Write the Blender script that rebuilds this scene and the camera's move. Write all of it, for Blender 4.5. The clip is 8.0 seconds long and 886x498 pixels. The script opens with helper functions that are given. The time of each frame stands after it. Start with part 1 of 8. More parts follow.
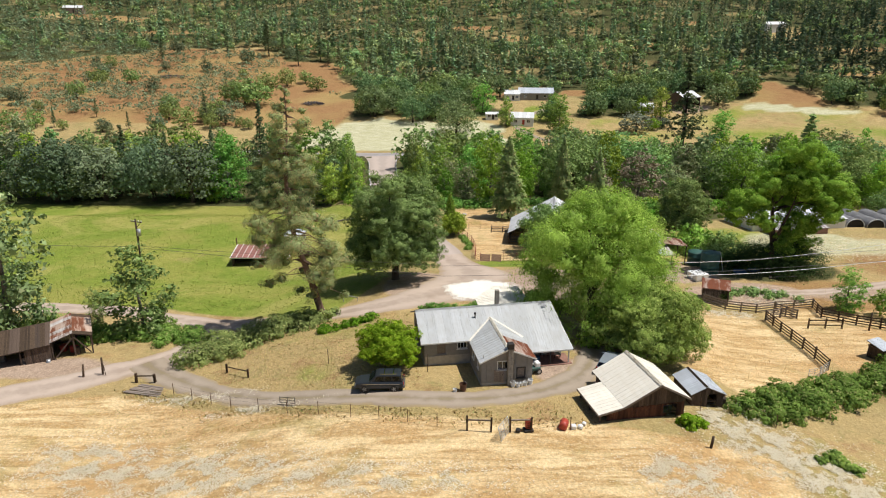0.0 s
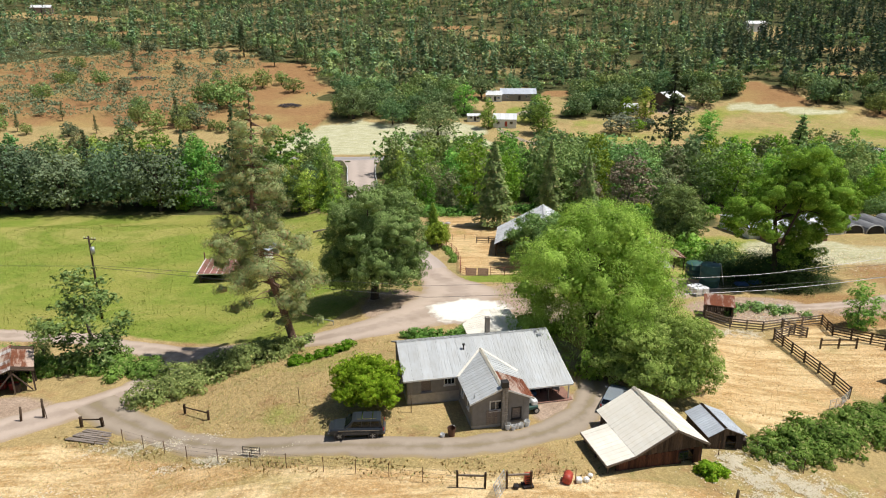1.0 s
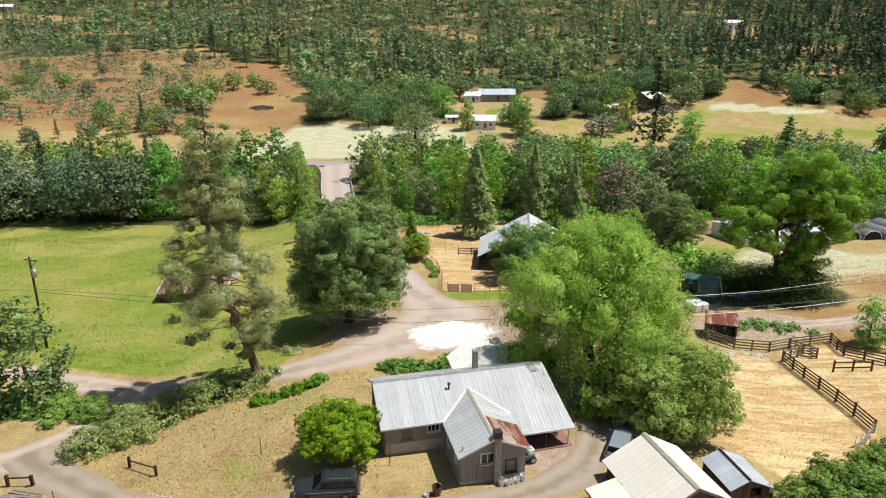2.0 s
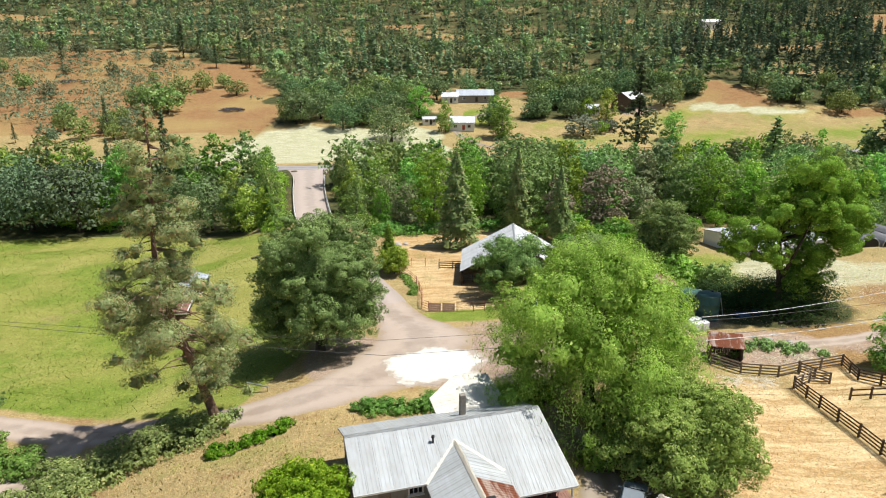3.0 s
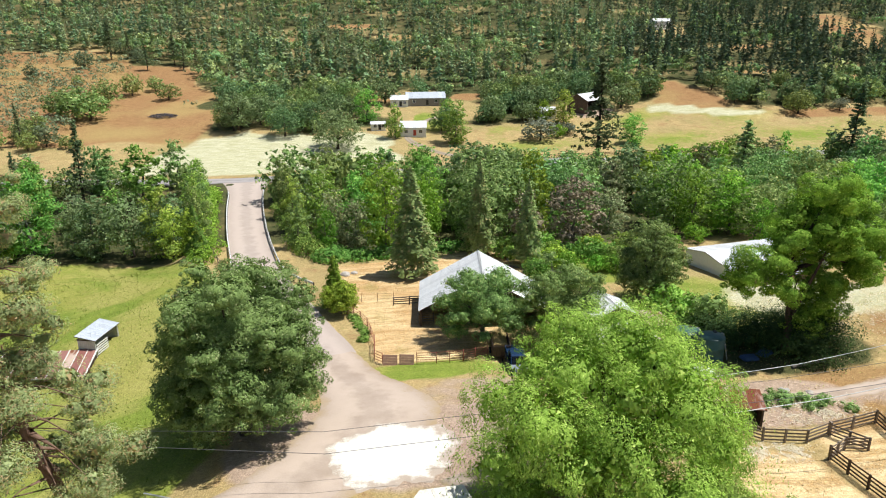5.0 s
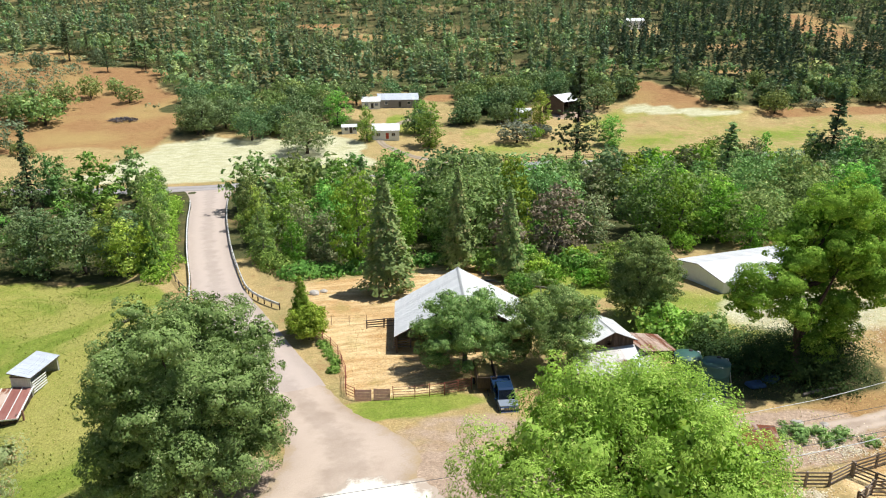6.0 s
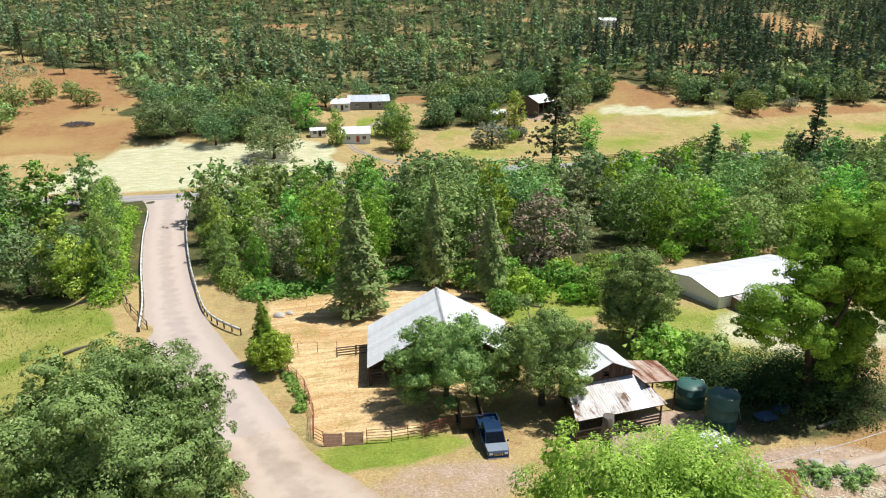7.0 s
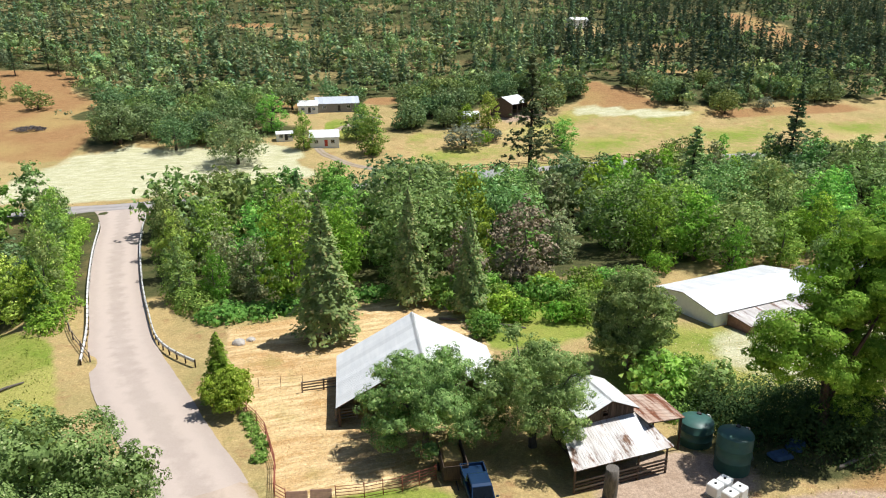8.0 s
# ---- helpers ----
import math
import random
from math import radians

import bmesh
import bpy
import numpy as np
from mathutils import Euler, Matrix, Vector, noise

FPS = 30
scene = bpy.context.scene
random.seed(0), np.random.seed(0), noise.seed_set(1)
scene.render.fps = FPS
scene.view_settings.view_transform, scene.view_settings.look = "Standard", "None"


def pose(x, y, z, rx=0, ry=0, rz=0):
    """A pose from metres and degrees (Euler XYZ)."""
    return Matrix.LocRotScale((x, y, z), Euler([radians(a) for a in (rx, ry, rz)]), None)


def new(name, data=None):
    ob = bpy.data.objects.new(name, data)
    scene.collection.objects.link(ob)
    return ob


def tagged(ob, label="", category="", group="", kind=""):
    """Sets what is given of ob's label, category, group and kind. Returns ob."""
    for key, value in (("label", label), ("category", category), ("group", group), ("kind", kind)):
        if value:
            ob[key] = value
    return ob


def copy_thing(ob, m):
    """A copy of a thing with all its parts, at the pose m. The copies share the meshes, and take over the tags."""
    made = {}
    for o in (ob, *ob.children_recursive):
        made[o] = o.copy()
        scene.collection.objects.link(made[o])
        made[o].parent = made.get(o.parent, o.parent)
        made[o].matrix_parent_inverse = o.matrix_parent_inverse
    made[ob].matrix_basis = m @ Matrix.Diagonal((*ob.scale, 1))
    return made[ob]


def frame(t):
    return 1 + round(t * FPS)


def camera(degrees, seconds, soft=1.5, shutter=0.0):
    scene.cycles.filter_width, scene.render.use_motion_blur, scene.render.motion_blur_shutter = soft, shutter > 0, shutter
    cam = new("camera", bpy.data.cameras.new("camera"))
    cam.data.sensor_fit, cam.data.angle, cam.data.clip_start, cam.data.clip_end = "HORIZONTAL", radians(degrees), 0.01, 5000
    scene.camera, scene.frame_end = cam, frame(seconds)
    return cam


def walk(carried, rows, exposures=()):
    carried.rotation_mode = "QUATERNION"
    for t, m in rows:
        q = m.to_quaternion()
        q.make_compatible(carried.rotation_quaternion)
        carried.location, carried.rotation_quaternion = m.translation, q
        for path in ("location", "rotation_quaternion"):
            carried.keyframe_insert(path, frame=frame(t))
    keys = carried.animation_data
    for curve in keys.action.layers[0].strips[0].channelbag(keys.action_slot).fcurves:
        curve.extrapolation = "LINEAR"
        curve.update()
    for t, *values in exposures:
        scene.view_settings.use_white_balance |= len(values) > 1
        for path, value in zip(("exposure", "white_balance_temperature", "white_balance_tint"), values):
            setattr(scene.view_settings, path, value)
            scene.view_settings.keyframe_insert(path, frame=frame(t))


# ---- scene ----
cam = camera(66.0, 8.0, soft=1.1)
METRES, EYE, TILT, LEAN, TURN = 62.0, 32.0, -18.0, 0.0, 0.0
ROWS = [
    (0.0, 0.0, 0.0, 0.0, -0.0, 0.0, 0.0),
    (0.5, -0.0022, 0.0594, 0.0174, -0.78, 0.01, 0.3),
    (1.0, -0.0033, 0.1194, 0.0345, -1.56, 0.0, 0.59),
    (1.5, -0.0034, 0.1801, 0.0515, -2.45, -0.01, 0.92),
    (3.0, 0.0014, 0.3604, 0.1042, -5.22, -0.1, 1.86),
    (3.5, 0.0047, 0.4201, 0.1219, -6.17, -0.14, 2.19),
    (4.0, 0.0091, 0.48, 0.1398, -7.16, -0.17, 2.52),
    (4.5, 0.0144, 0.5399, 0.1577, -8.21, -0.21, 2.86),
    (6.0, 0.0369, 0.7189, 0.2099, -11.46, -0.38, 3.92),
    (6.5, 0.0461, 0.7779, 0.2269, -12.6, -0.45, 4.31),
    (7.0, 0.0566, 0.8371, 0.2439, -13.74, -0.54, 4.69),
    (7.5, 0.0684, 0.8954, 0.2614, -14.92, -0.64, 5.05),
    (8.0, 0.0817, 0.9541, 0.2784, -16.11, -0.75, 5.42),
]
walk(cam, [(t, pose(0, 0, EYE, TILT, LEAN, TURN) @ pose(METRES * x, METRES * y, METRES * z, 90 + pitch, roll, yaw)) for t, x, y, z, yaw, pitch, roll in ROWS],
     [(0.0, -0.05, 6200, 11), (3.0, 0.16, 6050, 9), (8.0, 0.26, 6000, 9)])

# ---------------------------------------------------------------- light
SUN_DIR = Vector((0.43, 0.0, 0.90)).normalized()
world = bpy.data.worlds.new("sky")
scene.world = world
world.use_nodes = True
wt = world.node_tree
wt.nodes.clear()
w_out = wt.nodes.new("ShaderNodeOutputWorld")
w_bg = wt.nodes.new("ShaderNodeBackground")
w_sky = wt.nodes.new("ShaderNodeTexSky")
w_sky.sky_type = "NISHITA"
w_sky.sun_disc = False
w_sky.sun_elevation = math.asin(SUN_DIR.z)
w_sky.sun_rotation = math.atan2(SUN_DIR.x, SUN_DIR.y)
w_sky.air_density, w_sky.dust_density = 1.0, 1.2
w_bg.inputs["Strength"].default_value = 0.060
wt.links.new(w_sky.outputs[0], w_bg.inputs[0])
wt.links.new(w_bg.outputs[0], w_out.inputs[0])

sun_data = bpy.data.lights.new("sun", "SUN")
sun_data.energy, sun_data.angle, sun_data.color = 5.0, radians(0.53), (1.0, 0.94, 0.84)
sun = new("sun", sun_data)
sun.matrix_world = Matrix.Translation((40, 20, 120)) @ SUN_DIR.to_track_quat("Z", "Y").to_matrix().to_4x4()
scene.view_settings.exposure = 0.12

# ---------------------------------------------------------------- materials
class Nodes:
    """A small helper to wire up one procedural material."""

    def __init__(self, name):
        self.mat = bpy.data.materials.new(name)
        self.mat.use_nodes = True
        self.t = self.mat.node_tree
        self.t.nodes.clear()
        self.out = self.t.nodes.new("ShaderNodeOutputMaterial")

    def n(self, kind, **ins):
        node = self.t.nodes.new(kind)
        for key, value in ins.items():
            self.put(node.inputs[key.replace("_", " ")], value)
        return node

    def put(self, socket, value):
        if isinstance(value, bpy.types.NodeSocket):
            self.t.links.new(value, socket)
        elif isinstance(value, tuple) and len(value) == 3 and socket.type == "RGBA":
            socket.default_value = (*value, 1)
        else:
            socket.default_value = value

    def pos(self):
        return self.n("ShaderNodeNewGeometry").outputs["Position"]

    def obj(self):
        return self.n("ShaderNodeTexCoord").outputs["Object"]

    def scaled(self, vec, s):
        node = self.n("ShaderNodeMapping", Vector=vec)
        node.inputs["Scale"].default_value = s
        return node.outputs[0]

    def noise(self, vec, scale, detail=4.0, rough=0.55, distortion=0.0):
        node = self.n("ShaderNodeTexNoise", Vector=vec, Scale=scale, Detail=detail, Roughness=rough, Distortion=distortion)
        return node.outputs[0]

    def ramp(self, fac, lo, hi, a=0.0, b=1.0):
        node = self.n("ShaderNodeMapRange", Value=fac)
        for i, v in enumerate((lo, hi, a, b)):
            node.inputs[i + 1].default_value = v
        return node.outputs[0]

    def mix(self, fac, a, b, how="MIX"):
        node = self.t.nodes.new("ShaderNodeMix")
        node.data_type, node.blend_type = "RGBA", how
        self.put(node.inputs[0], fac)
        self.put(node.inputs[6], a)
        self.put(node.inputs[7], b)
        return node.outputs[2]

    def math(self, op, a, b=0.0, clamp=False):
        node = self.t.nodes.new("ShaderNodeMath")
        node.operation, node.use_clamp = op, clamp
        self.put(node.inputs[0], a)
        self.put(node.inputs[1], b)
        return node.outputs[0]

    def bump(self, height, strength=0.5, distance=0.05):
        return self.n("ShaderNodeBump", Height=height, Strength=strength, Distance=distance).outputs[0]

    def done(self, color, rough=0.8, metal=0.0, normal=None, spec=0.3, leaf=0.0):
        b = self.n("ShaderNodeBsdfPrincipled", Base_Color=color, Roughness=rough, Metallic=metal)
        b.inputs["Specular IOR Level"].default_value = spec
        if normal is not None:
            self.put(b.inputs["Normal"], normal)
        shader = b.outputs[0]
        if leaf:
            warmer = self.mix(1.0, color, (1.08, 1.06, 0.80), "MULTIPLY")
            tr = self.n("ShaderNodeBsdfTranslucent", Color=warmer)
            m = self.n("ShaderNodeMixShader", Fac=leaf)
            self.t.links.new(shader, m.inputs[1])
            self.t.links.new(tr.outputs[0], m.inputs[2])
            shader = m.outputs[0]
        self.t.links.new(shader, self.out.inputs[0])
        return self.mat


def leaf_material(name, dark, light, warm=None, share=0.0, glow=0.3, tone=0.18, woods=False):
    """Foliage: every leaf has its own tone, every plant its own hue; a share of the leaves is dry or young."""
    k = Nodes(name)
    isl = k.n("ShaderNodeNewGeometry").outputs["Random Per Island"]
    if woods:
        rnd = k.n("ShaderNodeAttribute")
        rnd.attribute_name = "plant"
        rnd = rnd.outputs["Fac"]
    else:
        rnd = k.n("ShaderNodeObjectInfo").outputs["Random"]
    clump, big = k.noise(k.obj(), 1.1, 2.0), k.noise(k.obj(), 0.3, 2.0)
    f = k.math("ADD", k.math("MULTIPLY", isl, 0.30), k.ramp(clump, 0.3, 0.7, -0.05, 0.55))
    c = k.mix(k.math("ADD", f, k.ramp(big, 0.3, 0.7, -0.1, 0.25), True), dark, light)
    if warm:
        c = k.mix(k.math("GREATER_THAN", k.math("FRACT", k.math("MULTIPLY", isl, 7.31)), 1 - share), c, warm)
    hue = k.n("ShaderNodeHueSaturation", Color=c)
    k.put(hue.inputs["Hue"], k.ramp(rnd, 0, 1, 0.5 - tone * 0.17, 0.5 + tone * 0.10))
    k.put(hue.inputs["Value"], k.ramp(k.math("FRACT", k.math("MULTIPLY", rnd, 13.7)), 0, 1, 1 - tone, 1 + tone))
    return k.done(hue.outputs[0], 0.7, spec=0.05, leaf=glow)


def wood_material(name, a, b, grain=(6, 6, 0.6), rough=0.85, streak=0.5):
    k = Nodes(name)
    rnd = k.n("ShaderNodeObjectInfo").outputs["Random"]
    isl = k.n("ShaderNodeNewGeometry").outputs["Random Per Island"]
    g = k.noise(k.scaled(k.obj(), grain), 3.0, 6.0, 0.65)
    c = k.mix(k.ramp(g, 0.3, 0.7), a, b)
    v = k.math("FRACT", k.math("ADD", rnd, k.math("MULTIPLY", isl, 3.7)))
    hs = k.n("ShaderNodeHueSaturation", Color=c)
    k.put(hs.inputs["Value"], k.ramp(v, 0, 1, 1 - streak * 0.6, 1 + streak * 0.5))
    return k.done(hs.outputs[0], rough, normal=k.bump(g, 0.5, 0.02))


def metal_roof(name, base, stain, rust=None, rust_lo=0.62, rough=0.55, metal=0.0, streak=(1, 0.15, 1)):
    """Painted or galvanised sheet with weather streaks and, where asked, rust."""
    k = Nodes(name)
    p = k.obj()
    s = k.noise(k.scaled(p, streak), 2.2, 5.0, 0.6)
    f = k.noise(p, 0.5, 3.0)
    c = k.mix(k.ramp(s, 0.35, 0.75), base, stain)
    c = k.mix(k.ramp(f, 0.4, 0.7, 0.0, 0.5), c, stain)
    r = rough
    if rust:
        q = k.noise(k.scaled(p, streak), 0.9, 7.0, 0.7)
        m = k.ramp(q, rust_lo, rust_lo + 0.08)
        rc = k.mix(k.ramp(k.noise(p, 9.0), 0.3, 0.7), rust, tuple(v * 0.5 for v in rust))
        c = k.mix(m, c, rc)
        r = k.ramp(m, 0, 1, rough, 0.9)
    rnd = k.n("ShaderNodeObjectInfo").outputs["Random"]
    hs = k.n("ShaderNodeHueSaturation", Color=c)
    k.put(hs.inputs["Value"], k.ramp(rnd, 0, 1, 0.9, 1.06))
    return k.done(hs.outputs[0], r, metal, k.bump(k.noise(p, 14.0), 0.15, 0.01))


def plain_material(name, color, rough=0.6, metal=0.0, vary=0.12, scale=3.0, spec=0.4, bump=0.1):
    k = Nodes(name)
    p = k.obj()
    n = k.noise(p, scale, 5.0)
    c = k.mix(k.ramp(n, 0.25, 0.75), tuple(v * (1 - vary) for v in color), tuple(min(1, v * (1 + vary)) for v in color))
    return k.done(c, rough, metal, k.bump(k.noise(p, scale * 8), bump, 0.01), spec)


LEAF_OAK = leaf_material("oak_leaves", (0.085, 0.173, 0.052), (0.374, 0.594, 0.200), (0.522, 0.653, 0.311), 0.05)
LEAF_FAROAK = leaf_material("far_oak_leaves", (0.090, 0.150, 0.060), (0.294, 0.436, 0.188), (0.396, 0.494, 0.255), 0.06, 0.25, 0.25)
LEAF_OAK2 = leaf_material("olive_oak_leaves", (0.108, 0.172, 0.052), (0.406, 0.560, 0.185), (0.550, 0.615, 0.247), 0.08)
LEAF_WILLOW = leaf_material("willow_leaves", (0.157, 0.294, 0.043), (0.527, 0.775, 0.147), (0.658, 0.855, 0.221), 0.10, 0.38)
LEAF_BRIGHT = leaf_material("bright_leaves", (0.090, 0.220, 0.012), (0.270, 0.480, 0.030), (0.40, 0.55, 0.06), 0.15, 0.4)
LEAF_MAPLE = leaf_material("maple_leaves", (0.090, 0.206, 0.022), (0.383, 0.630, 0.086), (0.530, 0.709, 0.141), 0.10, 0.38, 0.22)
LEAF_GREEN = leaf_material("alder_leaves", (0.098, 0.222, 0.044), (0.431, 0.712, 0.150), (0.615, 0.806, 0.210), 0.08, 0.35, 0.3)
LEAF_PINE = leaf_material("pine_needles", (0.220, 0.274, 0.109), (0.638, 0.706, 0.345), (0.616, 0.448, 0.253), 0.16, 0.4)
LEAF_CEDAR = leaf_material("cedar_sprays", (0.160, 0.264, 0.094), (0.537, 0.745, 0.271), (0.681, 0.661, 0.287), 0.10, 0.25)
LEAF_FIR = leaf_material("fir_needles", (0.060, 0.098, 0.045), (0.215, 0.285, 0.125), None, 0, 0.2, 0.3)
LEAF_BRAMBLE = leaf_material("bramble_leaves", (0.079, 0.174, 0.029), (0.308, 0.490, 0.103), (0.425, 0.479, 0.167), 0.10, 0.3)
LEAF_DRY = leaf_material("dry_twigs", (0.22, 0.18, 0.11), (0.44, 0.37, 0.26), None, 0, 0.05, 0.05)
LEAF_BRUSH_TREE = leaf_material("grey_oak_leaves", (0.094, 0.133, 0.069), (0.281, 0.367, 0.207), None, 0, 0.2, 0.25)
LEAF_ASHEN = leaf_material("ash_grey_leaves", (0.141, 0.192, 0.090), (0.425, 0.516, 0.258), (0.515, 0.477, 0.283), 0.12, 0.25, 0.3)
LEAF_SHADE = leaf_material("shade_tree_leaves", (0.10, 0.18, 0.035), (0.34, 0.49, 0.12), (0.42, 0.52, 0.16), 0.08, 0.3)
# ivy green, taken far down so the colour holds the maple's shade
LEAF_IVY_SHADED = leaf_material("shade_darkened_ivy_leaves", (0.020, 0.042, 0.014), (0.085, 0.135, 0.04), None, 0, 0.15, 0.2)
LEAF_SAGE = leaf_material("grey_leaves", (0.12, 0.14, 0.095), (0.33, 0.36, 0.26), None, 0, 0.25)
LEAF_BRUSH = leaf_material("hill_brush", (0.120, 0.171, 0.098), (0.340, 0.440, 0.253), None, 0, 0.2, 0.25, True)
# hillside woods: blue raised in these five leaf colours to stand for distance haze
LEAF_FOREST = leaf_material("forest_leaves", (0.118, 0.193, 0.074), (0.377, 0.535, 0.215), (0.447, 0.598, 0.226), 0.10, 0.25, 0.26, True)
LEAF_FORESTC = leaf_material("forest_needles", (0.126, 0.190, 0.098), (0.383, 0.524, 0.266), (0.479, 0.594, 0.259), 0.10, 0.2, 0.38, True)
LEAF_HILLOAK = leaf_material("upper_forest_leaves", (0.095, 0.163, 0.062), (0.335, 0.488, 0.192), (0.429, 0.566, 0.214), 0.10, 0.25, 0.30, True)
# darker copy of the needles: the east slope's shade put into the colour
LEAF_EAST_SHADED = leaf_material("shaded_east_needles", (0.048, 0.082, 0.050), (0.165, 0.233, 0.133), (0.250, 0.310, 0.156), 0.10, 0.2, 0.38, True)
LEAF_UPPER = leaf_material("upper_forest_needles", (0.093, 0.150, 0.084), (0.310, 0.426, 0.226), (0.436, 0.533, 0.250), 0.10, 0.2, 0.38, True)
WEED_RED = leaf_material("russet_weeds", (0.42, 0.26, 0.12), (0.62, 0.43, 0.22), (0.36, 0.38, 0.14), 0.25, 0.35)
STRAW = leaf_material("straw_tufts", (0.58, 0.42, 0.18), (0.82, 0.64, 0.34), None, 0, 0.4)
DRYGRASS = leaf_material("dry_grass_tufts", (0.50, 0.39, 0.18), (0.70, 0.57, 0.30), (0.38, 0.40, 0.14), 0.3, 0.4)
GRASS = leaf_material("green_grass_tufts", (0.22, 0.29, 0.04), (0.36, 0.41, 0.08), (0.46, 0.43, 0.15), 0.25, 0.4)
BLOSSOM = leaf_material("white_flower_heads", (0.84, 0.80, 0.60), (0.93, 0.90, 0.74), (0.62, 0.56, 0.26), 0.15, 0.35)
BARK = wood_material("bark", (0.035, 0.026, 0.02), (0.13, 0.095, 0.07), (3, 3, 0.8), 0.95)
BARK_RED = wood_material("pine_bark", (0.11, 0.065, 0.045), (0.27, 0.17, 0.12), (3, 3, 0.8), 0.95)
BARK_GREY = wood_material("grey_bark", (0.08, 0.07, 0.06), (0.23, 0.20, 0.17), (3, 3, 0.8), 0.95)
BARN_RED = wood_material("weathered_red_boards", (0.055, 0.025, 0.017), (0.17, 0.068, 0.038), (9, 9, 0.5), 0.9, 0.8)
BARN_BROWN = wood_material("weathered_brown_boards", (0.045, 0.032, 0.025), (0.14, 0.098, 0.072), (9, 9, 0.5), 0.9, 0.7)
BOARD_GREY = wood_material("grey_weathered_boards", (0.13, 0.105, 0.085), (0.34, 0.28, 0.23), (2, 2, 8), 0.9, 0.6)
RAIL_DARK = wood_material("dark_rails", (0.04, 0.027, 0.018), (0.12, 0.08, 0.05), (2, 2, 2), 0.9, 0.6)
SIDING = plain_material("grey_siding_paint", (0.26, 0.245, 0.225), 0.75, vary=0.12)
FOUNDATION = plain_material("pale_render", (0.42, 0.39, 0.34), 0.9, vary=0.18)
TRIM_WHITE = plain_material("white_trim_paint", (0.72, 0.71, 0.67), 0.6, vary=0.05)
TRIM_DARK = plain_material("dark_trim", (0.05, 0.045, 0.04), 0.7)
ROOF_HOUSE = metal_roof("white_house_roof", (0.52, 0.54, 0.545), (0.44, 0.44, 0.42), None)
ROOF_RUSTY = metal_roof("rusting_roof", (0.46, 0.36, 0.30), (0.36, 0.25, 0.19), (0.26, 0.085, 0.04), 0.42)
ROOF_TAN = metal_roof("cream_shed_roof", (0.84, 0.80, 0.70), (0.77, 0.71, 0.59), None)
ROOF_BLUE = metal_roof("galvanised_roof", (0.60, 0.64, 0.69), (0.50, 0.53, 0.57), None, rough=0.45, metal=0.1)
ROOF_WHITE = metal_roof("white_barn_roof", (0.80, 0.80, 0.79), (0.68, 0.69, 0.69), (0.32, 0.26, 0.2), 0.74)
ROOF_PATCH = metal_roof("patched_roof", (0.70, 0.68, 0.66), (0.46, 0.40, 0.36), (0.26, 0.15, 0.10), 0.53)
ROOF_RUST = metal_roof("rust_streaked_roof", (0.55, 0.44, 0.36), (0.45, 0.30, 0.22), (0.27, 0.10, 0.05), 0.50)
ROOF_DULL = metal_roof("dull_grey_roof", (0.30, 0.30, 0.30), (0.24, 0.235, 0.23), None)
ROOF_RED = metal_roof("faded_red_roof", (0.27, 0.105, 0.085), (0.36, 0.19, 0.155), (0.42, 0.32, 0.28), 0.66)
CHIMNEY = plain_material("chimney_stone", (0.27, 0.24, 0.20), 0.9, vary=0.3, scale=5, bump=0.5)
IRON = plain_material("dark_iron", (0.05, 0.045, 0.042), 0.6, 0.5)
GALV = plain_material("galvanised_steel", (0.52, 0.53, 0.53), 0.4, 0.7, vary=0.15)
RAIL_PALE = plain_material("weathered_zinc", (0.60, 0.60, 0.57), 0.55, 0.15, vary=0.15)
RED_PIPE = plain_material("red_oxide_pipe", (0.26, 0.075, 0.045), 0.65, 0.1, vary=0.3)
RED_PAINT = plain_material("faded_red_paint", (0.42, 0.06, 0.035), 0.5, vary=0.25)
PINK_BOARD = plain_material("faded_pink_boards", (0.46, 0.27, 0.21), 0.8, vary=0.25)
CAR_DARK = plain_material("dark_car_paint", (0.030, 0.036, 0.044), 0.28, 0.2, vary=0.1, spec=0.6, bump=0.0)
CAR_BLUE = plain_material("blue_truck_paint", (0.018, 0.045, 0.105), 0.25, 0.3, vary=0.1, spec=0.6, bump=0.0)
CAR_PALE = plain_material("silver_car_paint", (0.42, 0.47, 0.53), 0.25, 0.5, vary=0.06, spec=0.6, bump=0.0)
CAR_LOWER = plain_material("grey_plastic_cladding", (0.09, 0.085, 0.08), 0.6)
GLASS_DARK = plain_material("dark_glazing", (0.012, 0.016, 0.02), 0.06, 0.0, vary=0.1, spec=0.9, bump=0.0)
TYRE = plain_material("tyre_rubber", (0.02, 0.02, 0.02), 0.85)
CHROME = plain_material("chrome", (0.65, 0.65, 0.66), 0.2, 1.0, vary=0.03, bump=0.0)
LAMP_CLEAR = plain_material("lamp_lens", (0.7, 0.7, 0.68), 0.15, vary=0.05, spec=0.8)
LAMP_RED = plain_material("red_lamp_lens", (0.35, 0.02, 0.015), 0.2, vary=0.1, spec=0.8)
TANK_GREEN = plain_material("green_tank", (0.045, 0.115, 0.095), 0.45, vary=0.18, scale=1.5)
TOTE = plain_material("white_plastic", (0.78, 0.78, 0.76), 0.5, vary=0.06)
BLUE_TARP = plain_material("blue_tarp", (0.035, 0.075, 0.15), 0.6, vary=0.3)
CONCRETE = plain_material("grey_concrete", (0.40, 0.38, 0.35), 0.9, vary=0.15, scale=1.5, bump=0.3)
BRICKISH = plain_material("faded_red_planks", (0.30, 0.16, 0.12), 0.85, vary=0.25)
CUSHION = plain_material("beige_fabric", (0.55, 0.50, 0.42), 0.95, vary=0.12)
WIRE = plain_material("cable", (0.10, 0.10, 0.10), 0.5)
